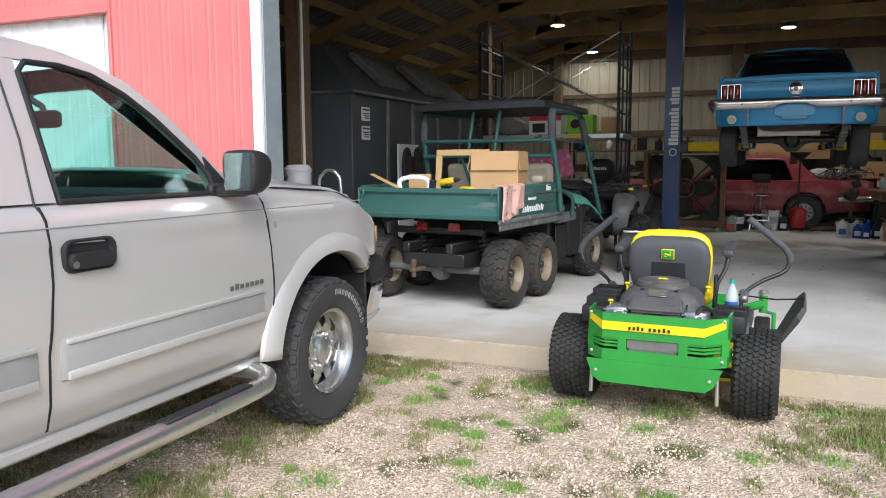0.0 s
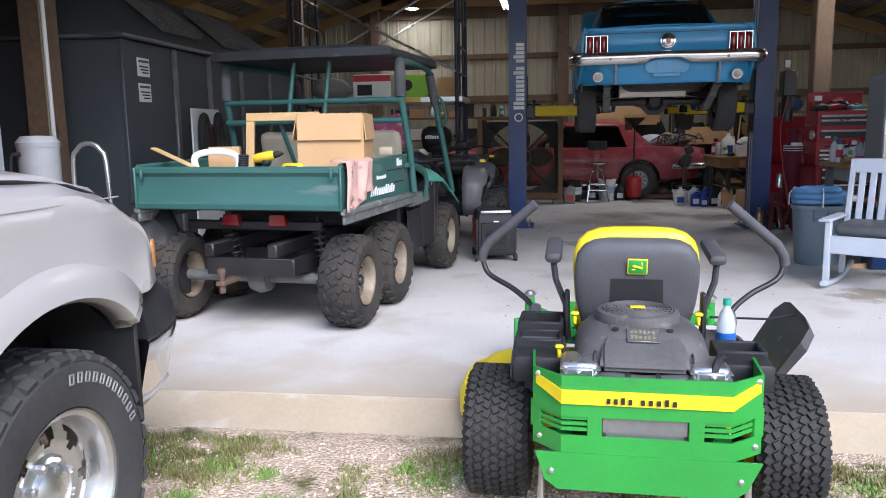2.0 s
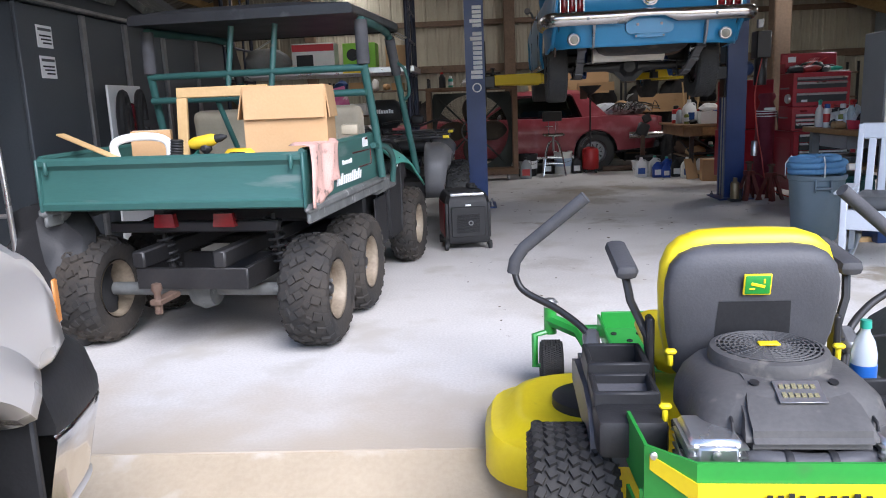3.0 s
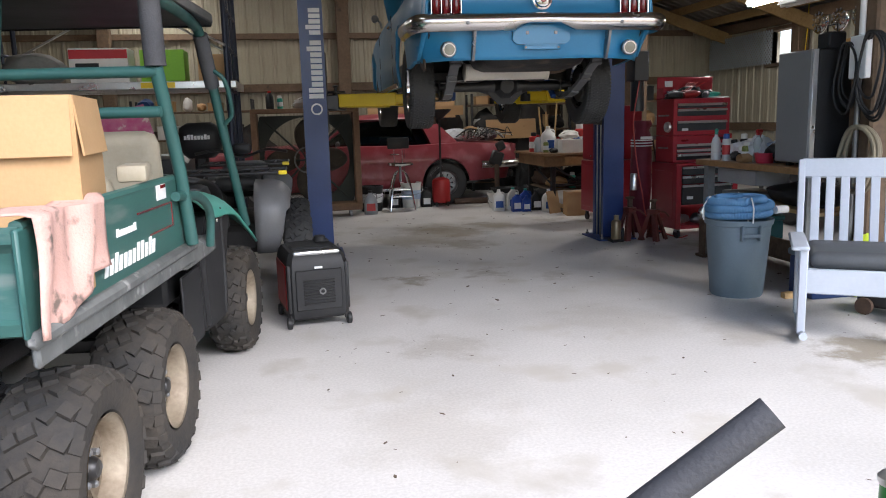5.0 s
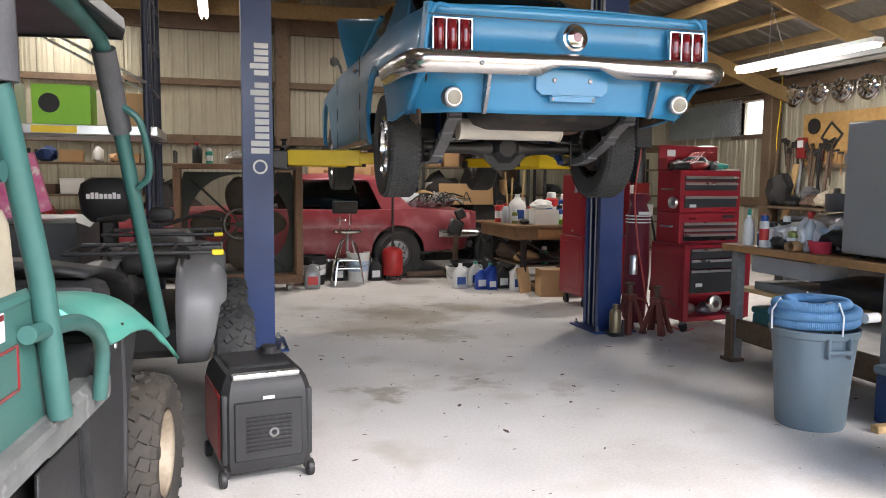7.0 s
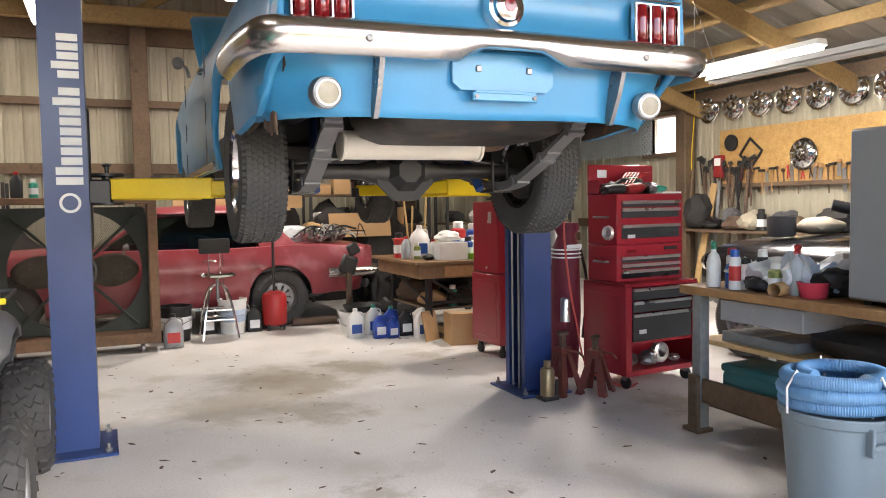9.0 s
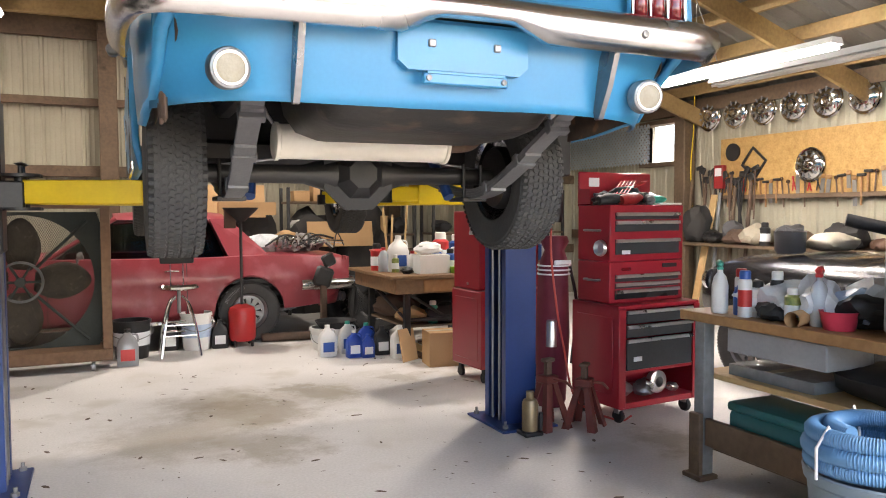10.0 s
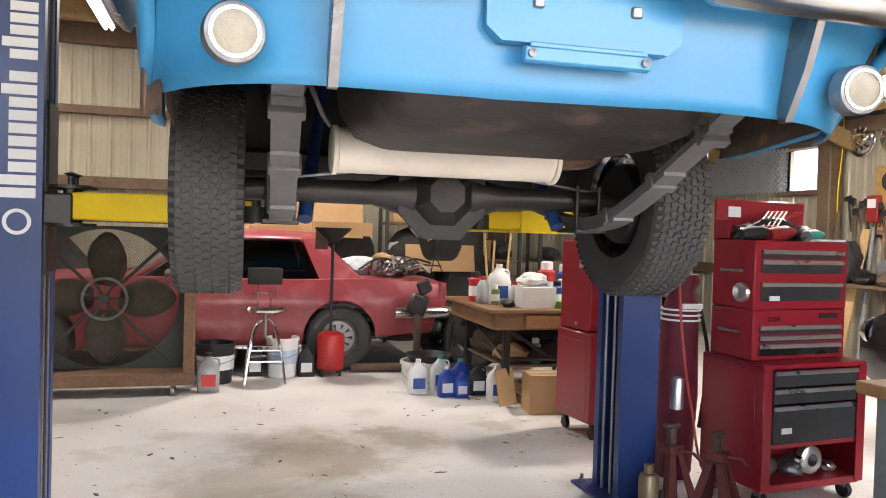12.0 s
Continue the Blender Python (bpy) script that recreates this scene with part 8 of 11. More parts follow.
def clutter(prefix, m, spec, seed):
    """Small tools heaped on a support: each a thing of its own."""
    rnd = random.Random(seed)
    for k, (kind, x, y, z, s, mat_, lab) in enumerate(spec):
        c = m @ at(x, y, z) @ rot("Z", rnd.uniform(-60, 60))
        if kind == "tool":
            t = thing("power_tool", c, lab, "power tool")
            part("motor_body", turned([(0, -s), (0.28 * s, -s), (0.36 * s, -0.6 * s), (0.36 * s, 0.3 * s), (0.2 * s, 0.8 * s), (0.1 * s, s), (0, s)], 16, at(0, 0, 0.36 * s) @ rot("Y", 84)), mat_, t)
            part("grip", boxes(((-0.45 * s, 0, 0.3 * s), (0.3 * s, 0.35 * s, 0.6 * s), 0.1 * s, rot("Y", 15))), BLACKPLASTIC, t)
            part("cord", rod(curve_pts([(-s, 0, 0.2 * s), (-1.2 * s, 0.3 * s, 0.06 * s), (-0.6 * s, 0.7 * s, 0.05 * s), (0.3 * s, 0.6 * s, 0.05 * s)], 5), 0.06 * s, 6), BLACKPLASTIC, t)
        elif kind == "bottle":
            t = thing("bottle", m @ at(x, y, z), lab, "bottle")
            part("body", turned([(0, 0), (0.3 * s, 0), (0.33 * s, 0.05 * s), (0.33 * s, 0.95 * s), (0.2 * s, 1.2 * s), (0.12 * s, 1.3 * s), (0, 1.3 * s)], 18), mat_, t)
            part("cap", turned([(0.14 * s, 1.3 * s), (0.14 * s, 1.48 * s), (0, 1.48 * s)], 14), REDCAP, t)
        elif kind == "can":
            t = thing("spray_can", m @ at(x, y, z), lab, "can")
            part("body", turned([(0, 0), (0.3 * s, 0), (0.3 * s, 1.0 * s), (0.2 * s, 1.08 * s), (0, 1.08 * s)], 18), mat_, t)
            part("cap", turned([(0.2 * s, 1.08 * s), (0.2 * s, 1.3 * s), (0.15 * s, 1.34 * s), (0, 1.34 * s)], 14), WHITEPL if k % 2 else BLACKPLASTIC, t)
            part("label_band", turned([(0.303 * s, 0.25 * s), (0.306 * s, 0.25 * s), (0.306 * s, 0.7 * s), (0.303 * s, 0.7 * s)], 18, None, False), WHITEMETAL, t)
        elif kind == "lump":
            lump("loose_part", c, s, s * 0.7, s, mat_, lab, "parts", k + seed, 0.3)
        elif kind == "trigger":
            t = thing("spray_bottle", c, lab, "spray bottle")
            part("body", turned([(0, 0), (0.036, 0), (0.04, 0.01), (0.04, 0.14), (0.03, 0.18), (0.014, 0.2), (0.014, 0.215), (0, 0.215)], 20), mat_, t)
            part("trigger_head", boxes(((0.012, 0, 0.245), (0.085, 0.026, 0.035), 0.01), ((0.0, 0, 0.222), (0.03, 0.03, 0.02), 0.006), ((0.03, 0, 0.215), (0.012, 0.016, 0.05), 0.004, rot("Y", 20))), TEAL if k % 2 == 0 else REDCAP, t, "coloured spray head")


REDCAP = material("red_plastic", (0.5, 0.03, 0.03), (0.42, 0.02, 0.02), 0.4, bump=0.0)
BROWNBAG = material("leather_brown", (0.1, 0.05, 0.03), (0.06, 0.03, 0.02), 0.6, bump=0.2)
TOPM = CM @ at(0, 0.04, 1.415)
clutter("t", TOPM, [("tool", -0.24, -0.06, 0, 0.1, BLACKPLASTIC, "black power tool on the tool chest"), ("tool", -0.08, -0.08, 0, 0.11, DARKRED, "red and black power tool on the tool chest"), ("tool", 0.1, -0.06, 0, 0.1, GREYPLASTIC, "grey power tool on the tool chest"),
                    ("tool", 0.22, 0.0, 0, 0.09, TEAL, "teal power tool on the tool chest"), ("lump", -0.02, 0.05, 0, 0.14, BLACKPLASTIC, "tangle of black tools and cords"), ("lump", -0.2, 0.06, 0, 0.1, GREYPLASTIC, "heap of grey tool parts"), ("lump", 0.18, 0.08, 0, 0.1, BLACKMETAL, "heap of black tool parts")], 11)
for i, (x, y, r1) in enumerate(((-0.05, -0.02, 30), (0.05, 0.0, -20))):
    ob = thing("wire_rack", TOPM @ at(x, y + 0.04, 0.1) @ rot("Z", r1) @ rot("Y", -25), "red wire holder lying on the tools", "rack")
    bm = B()
    for j in range(5):
        tube(bm, [(-0.11, -0.05 + j * 0.025, 0.02), (0.11, -0.05 + j * 0.025, 0.02)], 0.004, 5)
    for j in range(4):
        tube(bm, [(-0.1 + j * 0.066, -0.055, 0.02), (-0.1 + j * 0.066, 0.055, 0.02)], 0.004, 5)
    part("wires", bm, REDCAP, ob)
ob = part("folded_paper", boxes(((0, 0, 0.006), (0.2, 0.13, 0.012), 0.003)), WHITEPL)
ob.matrix_world = TOPM @ at(0.2, -0.1, 0.0)
tagged(ob, "folded white paper on the tool chest", "paper")
clutter("b", CM @ at(0, -0.06, 0.141), [("lump", -0.18, 0, 0, 0.1, ALUMINIUM, "dull metal engine parts on the bottom shelf"), ("lump", 0.0, -0.04, 0, 0.11, GREYSTEEL, "grey gearbox casting on the bottom shelf"), ("lump", 0.14, 0.02, 0, 0.09, BLUEPAINT, "blue painted pump on the bottom shelf"), ("lump", 0.24, -0.05, 0, 0.06, ALUMINIUM, "small bright castings on the bottom shelf")], 5)
bm = turned([(0.06, 0), (0.075, 0.01), (0.075, 0.05), (0.06, 0.06), (0.035, 0.06), (0.035, 0.0)], 28, CM @ at(0.02, -0.15, 0.24) @ rot("X", 90), False)
tagged(part("metal_flange", bm, ALUMINIUM), "round pale metal flange on the bottom shelf", "machine part")

# second red cabinet behind the lift column
rc = thing("red_cabinet", at(2.42, 12.75, 0) @ rot("Z", 5), "tall red steel tool cabinet on casters", "tool cabinet")
part("lower_body", boxes(((0, 0, 0.43), (0.62, 0.46, 0.62), 0.008)), CHESTRED, rc)
part("upper_body", boxes(((0, 0.03, 1.06), (0.58, 0.4, 0.63), 0.008)), CHESTRED, rc)
part("side_pressing", boxes(((-0.311, 0, 0.43), (0.006, 0.36, 0.5), 0.003)), CHESTRED, rc)
part("hasp", boxes(((-0.295, -0.06, 1.24), (0.02, 0.04, 0.09), 0.006), ((-0.3, -0.06, 1.2), (0.03, 0.03, 0.03), 0.006)), ALUMINIUM, rc, "bright steel hasp")
part("keyhole", turned([(0.012, 0), (0.012, 0.006), (0, 0.006)], 12, at(-0.293, 0, 0.79) @ rot("Y", -90)), ALUMINIUM, rc)
for x in (-0.25, 0.25):
    for y in (-0.18, 0.18):
        part("caster", boxes(((x, y, 0.085), (0.03, 0.05, 0.09), 0.006)), BLACKPLASTIC, rc)
        part("caster_wheel", turned([(0, -0.013), (0.04, -0.013), (0.042, 0.013), (0, 0.013)], 16, at(x, y, 0.042) @ rot("Y", 90)), BLACKPLASTIC, rc)

# maroon canopy bag, stands and bottle jack
MAROON = material("maroon_nylon", (0.16, 0.012, 0.03), (0.11, 0.008, 0.02), 0.7, big=6, fine=120, bump=0.15)
bag = thing("canopy_bag", at(2.3, 11.75, 0), "maroon canopy bag with a white logo band standing upright", "bag")
bm = B()
rings = []
for z, r in ((0.0, 0.08), (0.05, 0.105), (0.5, 0.115), (0.9, 0.108), (1.02, 0.1), (1.1, 0.07), (1.16, 0.1), (1.2, 0.085)):
    rings.append([Vector(((r + 0.006 * math.sin(5 * a + z * 9)) * math.cos(a) + 0.02 * z, (r + 0.006 * math.sin(4 * a + z * 7)) * math.sin(a), z)) for a in [2 * math.pi * j / 22 for j in range(22)]])
loft(bm, rings)
part("body", bm, MAROON, bag, "", 60)
for z in (0.93, 0.96, 0.99):
    part("band", turned([(0.106, z), (0.117, z), (0.117, z + 0.01), (0.106, z + 0.01)], 24, at(0.02, 0, 0), False), WHITEMETAL, bag)
part("logo_panel", boxes(((0.02, -0.114, 1.02), (0.13, 0.02, 0.03), 0.004)), WHITEMETAL, bag, "white logo bar")
part("strap", rod(curve_pts([(0.12, -0.05, 1.0), (0.16, -0.08, 0.7), (0.13, -0.06, 0.3)], 6), 0.012, 6), BLACKPLASTIC, bag)
STANDRED = material("worn_red_steel", (0.2, 0.045, 0.035), (0.13, 0.05, 0.04), 0.6, metal=0.3, big=9, bump=0.15)
for x, y, h, rz in ((1.99, 11.3, 0.43, 10), (2.2, 11.2, 0.4, 35)):
    js = thing("jack_stand", at(x, y, 0) @ rot("Z", rz), "worn red steel jack stand on the floor", "jack stand", "jack stands")
    for sx, sy in ((-1, -1), (1, -1), (1, 1), (-1, 1)):
        bm = B()
        loft(bm, [[Vector((sx * (0.09 + a), sy * (0.09 + b), z)) for a, b in ((0, 0.022), (0.022, 0.022), (0.022, -0.03), (0.012, -0.03), (0.012, 0.012), (-0.03, 0.012), (-0.03, 0.022))] if z < 0.01 else [Vector((sx * (0.022 + a * 0.7), sy * (0.022 + b * 0.7), z)) for a, b in ((0, 0.022), (0.022, 0.022), (0.022, -0.03), (0.012, -0.03), (0.012, 0.012), (-0.03, 0.012), (-0.03, 0.022))] for z in (0.0, h * 0.72)])
        part("leg", bm, STANDRED, js)
    part("collar", boxes(((0, 0, h * 0.72), (0.1, 0.1, 0.05), 0.006)), STANDRED, js)
    part("ratchet_post", boxes(((0, 0, h * 0.8), (0.045, 0.035, h * 0.4), 0.004), ((0, 0, h * 1.0), (0.09, 0.05, 0.025), 0.008)), RUSTY, js)
    part("handle", rod([(0, -0.05, h * 0.74), (0.06, -0.1, h * 0.7), (0.1, -0.12, h * 0.6)], 0.009, 6), STANDRED, js)
bj = thing("bottle_jack", at(1.8, 11.2, 0), "bronze-coloured bottle jack on the floor", "bottle jack")
BRONZE = material("dull_bronze_paint", (0.3, 0.22, 0.12), (0.2, 0.15, 0.09), 0.4, metal=0.5, big=8, bump=0.1)
part("base", boxes(((0, 0, 0.015), (0.13, 0.12, 0.03), 0.008)), BLACKMETAL, bj)
part("cylinder", turned([(0.05, 0.03), (0.05, 0.2), (0.04, 0.22), (0.025, 0.225), (0.025, 0.27), (0, 0.27)], 20), BRONZE, bj)
part("pump", rod([(0.055, -0.03, 0.03), (0.06, -0.03, 0.14)], 0.014, 8), BLACKMETAL, bj)

# ---- workbench ----
bench = thing("workbench", at(2.49, 9.53, 0), "long wooden workbench on grey timber legs", "workbench")
plank_me = mesh_of("top_plank", boxes(((0, 0, 0), (0.222, 1.5, 0.05), 0.004)), BENCHWOOD)
for i in range(3):
    piece("top_plank", plank_me, bench, at(-0.235 + i * 0.23, 0.0, 0.84))
PALEGREYBOX = material("pale_grey_painted_box", (0.34, 0.345, 0.35), (0.27, 0.275, 0.28), 0.55, big=4, bump=0.06, stain=(0.2, 0.19, 0.17), stain_at=0.62)
GREYTIMBER = wood("grey_painted_timber", (0.26, 0.27, 0.27), (0.18, 0.18, 0.175))
for x in (-0.26, 0.28):
    for y in (-0.68, 0.66):
        part("leg", boxes(((x, y, 0.407), (0.07, 0.07, 0.814), 0.004)), GREYTIMBER, bench)
part("drawer_box", boxes(((-0.14, 0.2, 0.745), (0.3, 0.56, 0.12), 0.006)), PALEGREYBOX, bench, "grey box hung under the bench top")
part("shelf", boxes(((0.02, 0.0, 0.53), (0.5, 1.44, 0.03), 0.004)), PALEWOOD, bench)
part("lower_shelf", boxes(((0.02, 0.0, 0.16), (0.5, 1.44, 0.03), 0.004)), OLDWOOD, bench)
part("lower_rail", boxes(((-0.28, -0.02, 0.25), (0.03, 1.27, 0.14), 0.004)), OLDWOOD, bench)
part("front_strut", boxes(((-0.31, 0.66, 0.17), (0.03, 0.075, 0.34), 0.004)), OLDWOOD, bench)
part("foot_plate", boxes(((-0.28, 0.66, 0.012), (0.12, 0.13, 0.024), 0.003)), OLDWOOD, bench)
case = thing("tool_case", at(2.38, 9.78, 0.175), "teal plastic tool case on the bench's lower shelf", "tool case")
CASETEAL = material("teal_case_plastic", (0.015, 0.13, 0.14), (0.012, 0.1, 0.11), 0.45, bump=0.05)
part("body", boxes(((0, 0, 0.13), (0.3, 0.5, 0.18), 0.03, None, 2)), CASETEAL, case)
part("lid", boxes(((0, 0, 0.235), (0.31, 0.51, 0.05), 0.02, None, 2)), CASETEAL, case)
part("foot", boxes(((0, 0, 0.02), (0.26, 0.46, 0.04))), BLACKPLASTIC, case)
carton("flat_carton", at(2.48, 9.85, 0.546), 0.34, 0.5, 0.05, "flat grey carton on the bench shelf", GREYTIMBER, False)
ob = lump("black_bag", at(2.48, 9.2, 0.546), 0.2, 0.4, 0.2, BLACKPLASTIC, "black bag under the bench top", "bag", 7)
BT = 0.8655
BLUESPRAY = material("blue_bottle", (0.02, 0.09, 0.35), (0.02, 0.07, 0.28), 0.35, bump=0.0)
OLIVECAN = material("printed_can", (0.34, 0.36, 0.08), (0.1, 0.16, 0.06), 0.4, big=40, mix=1.0, bump=0.0)
clutter("w", at(2.2, 10.12, BT), [("trigger", 0.02, -0.04, 0, 1, WHITEPL, "white spray bottle with a teal head on the bench"), ("bottle", 0.06, -0.14, 0, 0.115, BLUESPRAY, "blue bottle on the bench"), ("can", 0.08, -0.22, 0, 0.13, WHITEPL, "white aerosol can on the bench"),
                                    ("can", 0.05, -0.45, 0, 0.12, OLIVECAN, "printed green tin on the bench"), ("lump", 0.14, -0.34, 0, 0.1, BROWNBAG, "brown leather gloves on the bench"), ("trigger", 0.08, -0.56, 0, 1, BOTTLEPET, "clear spray bottle with a red head on the bench"),
                                    ("lump", 0.24, -0.7, 0, 0.18, BLACKPLASTIC, "black and grey tool heap on the bench"), ("lump", 0.2, -0.92, 0, 0.1, BLACKPLASTIC, "dark heap of rags on the bench")], 2)
PALEBLUEBAG = material("pale_blue_plastic", (0.45, 0.56, 0.7), (0.3, 0.4, 0.56), 0.35, big=14, bump=0.3, stain=(0.05, 0.07, 0.14), stain_at=0.64)
PLASTICBAG = material("thin_white_plastic", (0.66, 0.69, 0.72), (0.48, 0.5, 0.53), 0.35, big=9, bump=0.3)
lump("plastic_bag", at(2.38, 9.78, BT), 0.14, 0.18, 0.2, PLASTICBAG, "crumpled white plastic bag on the bench", "bag", 9, 0.35)
lump("plastic_bag", at(2.48, 9.4, BT), 0.14, 0.16, 0.24, PLASTICBAG, "crumpled white plastic bag on the bench", "bag", 13, 0.35)
tub = thing("red_tub", at(2.27, 9.45, BT), "bright red plastic tub on the bench", "tub")
PINKRED = material("pink_red_plastic", (0.62, 0.05, 0.09), (0.52, 0.04, 0.07), 0.4, bump=0.0)
part("body", turned([(0, 0), (0.062, 0), (0.078, 0.075), (0.083, 0.08), (0.075, 0.08), (0.058, 0.008), (0, 0.008)], 24), PINKRED, tub)
ob = part("cardboard_tube", turned([(0.035, 0), (0.035, 0.2), (0.031, 0.2), (0.031, 0)], 20, at(2.22, 9.6, BT + 0.036) @ rot("Z", 20) @ rot("Y", 90) @ at(0, 0, -0.1), False), CARDBOARD)
tagged(ob, "short brown cardboard tube lying on the bench", "tube")

lump("white_bag", at(2.34, 9.95, BT), 0.12, 0.1, 0.17, PLASTICBAG, "crumpled clear plastic bag on the bench", "bag", 23, 0.4)
lump("dark_glove", at(2.26, 9.78, BT), 0.07, 0.09, 0.1, BLACKPLASTIC, "black work glove on the bench", "glove", 25, 0.3)
lump("blue_bag", at(2.42, 9.46, BT), 0.12, 0.12, 0.19, PALEBLUEBAG, "blue and white plastic bags on the bench", "bag", 27, 0.4)
lump("white_bag", at(2.34, 9.6, BT), 0.1, 0.1, 0.22, PLASTICBAG, "crumpled white plastic bag on the bench", "bag", 29, 0.45)
for i, (dx, dy, mt) in enumerate(((0.1, -0.1, WHITEPL), (0.02, -0.2, WHITEPL), (0.12, -0.3, BLACKPLASTIC))):
    c_ = thing("aerosol_can", at(2.2 + dx, 10.12 + dy, BT), "tall aerosol can with a coloured cap on the bench", "can", "aerosol cans")
    part("body", turned([(0, 0), (0.032, 0), (0.032, 0.17), (0.024, 0.185), (0, 0.185)], 20), mt, c_)
    part("cap", turned([(0.026, 0.18), (0.026, 0.215), (0.022, 0.222), (0, 0.222)], 16), (REDCAP, BLUESPRAY, WHITEPL)[i], c_)
    part("label_band", turned([(0.0325, 0.05), (0.033, 0.05), (0.033, 0.13), (0.0325, 0.13)], 20, None, False), (BLUESPRAY, REDCAP, SIGNWHITE)[i], c_)

# small fridge on the bench
fr = thing("mini_fridge", at(2.43, 9.0, BT), "black mini fridge with a grey door on the bench", "fridge")
FRIDGEGREY = material("grey_fridge_door", (0.24, 0.245, 0.25), (0.21, 0.215, 0.22), 0.45, metal=0.1, big=2, bump=0.02)
part("cabinet", boxes(((0.02, 0, 0.42), (0.46, 0.38, 0.78), 0.012)), BLACKPLASTIC, fr)
dd = part("door", boxes(((-0.235, 0, 0.42), (0.045, 0.38, 0.78), 0.012)), FRIDGEGREY, fr, "matt grey door")
part("door_edge", boxes(((-0.23, -0.193, 0.42), (0.04, 0.012, 0.78), 0.004)), ALUMINIUM, dd)
for x in (-0.15, 0.2):
    for y in (-0.15, 0.15):
        part("foot", boxes(((x, y, 0.014), (0.04, 0.04, 0.032))), BLACKPLASTIC, fr)
sp_ = thing("black_speaker", at(2.4, 8.92, BT + 0.811), "small black box with a wire frame on the fridge", "speaker")
part("case", boxes(((0, 0, 0.06), (0.14, 0.13, 0.12), 0.012)), BLACKPLASTIC, sp_)
part("bail", rod([(0, -0.05, 0.11), (0, -0.05, 0.17), (0, 0.05, 0.17), (0, 0.05, 0.11)], 0.006, 6), BLACKMETAL, sp_)

# electrical post with cables and coils
el = thing("fuse_box", at(2.36, 8.58, 1.32), "white electrical box and conduit on the timber post", "fuse box")
part("case", boxes(((0, 0, 0.28), (0.05, 0.16, 0.28), 0.008)), WHITEMETAL, el)
part("conduit", rod([(0, 0.0, 0.4), (0, 0.0, 2.3)], 0.02, 10), WHITEPL, el)
part("lower_conduit", rod([(0, 0, 0.14), (0, 0.0, -1.31)], 0.018, 10), GREYSTEEL, el)
def coil(name, m, r, n, tr, mat_, label, cat, sag=1.4, seed=1):
    rnd = random.Random(seed)
    ob = thing(name, m, label, cat)
    for k in range(n):
        rr, off = r * rnd.uniform(0.8, 1.12), rnd.uniform(-0.03, 0.03)
        bm = B()
        tube(bm, [(off + 0.01 * math.sin(3 * a), rr * math.cos(a) * 0.75, -rr * sag + rr * sag * math.sin(a)) for a in [2 * math.pi * i / 28 for i in range(28)]], tr, 8, True)
        part("loop", bm, mat_, ob)
    return ob
coil("cable_coil", at(2.34, 8.44, 1.75), 0.16, 5, 0.009, BLACKPLASTIC, "black cable coil hung on the post", "cable", 1.6, 2)
coil("cable_coil", at(2.34, 8.66, 1.7), 0.13, 4, 0.008, BLACKPLASTIC, "thin black cable loops hung on the post", "cable", 1.8, 3)
TANHOSE = material("tan_garden_hose", (0.3, 0.26, 0.18), (0.24, 0.2, 0.13), 0.6, bump=0.1)
coil("garden_hose", at(2.34, 8.52, 1.15), 0.2, 6, 0.014, TANHOSE, "tan hose coiled on a hook of the post", "hose", 1.0, 5)

# ---- trash can with pool hose ----
CANGREY = material("blue_grey_plastic_can", (0.16, 0.21, 0.245), (0.13, 0.175, 0.205), 0.5, big=3, fine=80, bump=0.06, stain=(0.2, 0.23, 0.25), stain_at=0.68)
can = thing("trash_can", at(1.68, 8.83, 0) @ Matrix.Diagonal((0.79, 0.79, 0.885, 1)), "blue-grey plastic trash can, full, pool hose on top", "trash can")
bm = B()
rings = []
for z, r in ((0.0, 0.215), (0.02, 0.225), (0.3, 0.25), (0.56, 0.272), (0.57, 0.285), (0.605, 0.292), (0.612, 0.285), (0.6, 0.268), (0.3, 0.24), (0.03, 0.215)):
    ring = []
    for j in range(48):
        a = 2 * math.pi * j / 48
        flute = 0.006 * (1 if math.sin(6 * a) > 0.3 else 0) if 0.02 < z < 0.5 else 0
        ring.append(Vector(((r - flute) * math.cos(a), (r - flute) * math.sin(a), z)))
    rings.append(ring)
loft(bm, rings)
part("body", bm, CANGREY, can, "", 35)
for a in (-100, 80):
    m_ = rot("Z", a)
    bm = B()
    for q in (-0.075, 0.075):
        box(bm, m_ @ Vector((0.276, q, 0.52)), (0.05, 0.02, 0.12), 0.006, m_)
    box(bm, m_ @ Vector((0.292, 0, 0.5)), (0.03, 0.16, 0.03), 0.012, m_, 2)
    part("handle", bm, CANGREY, can)
HOSEBLUE = material("blue_pool_hose", (0.1, 0.24, 0.42), (0.08, 0.2, 0.35), 0.5, big=4, bump=0.05)
ph = thing("pool_hose", at(1.68, 8.83, 0.522) @ Matrix.Diagonal((0.83, 0.83, 0.83, 1)), "coiled blue ribbed pool hose with white cuff on the trash can", "hose")
bm = B()
pts = []
for i in range(1050):
    a = 2 * math.pi * i / 300
    lay = i / 300
    r = 0.255 - 0.02 * abs(math.sin(lay * 2.1)) - (0.07 if lay > 2.7 else 0)
    pts.append(Vector((r * math.cos(a), r * math.sin(a), 0.03 + 0.055 * min(lay, 2.7))))
tube(bm, pts, [0.036 if i % 2 else 0.0325 for i in range(len(pts))], 12)
part("hose", bm, HOSEBLUE, ph, "", 60)
part("white_cuff", rod([(0.2, -0.2, 0.1), (0.31, -0.19, 0.1)], 0.033, 16), WHITEPL, ph, "white hose cuff")
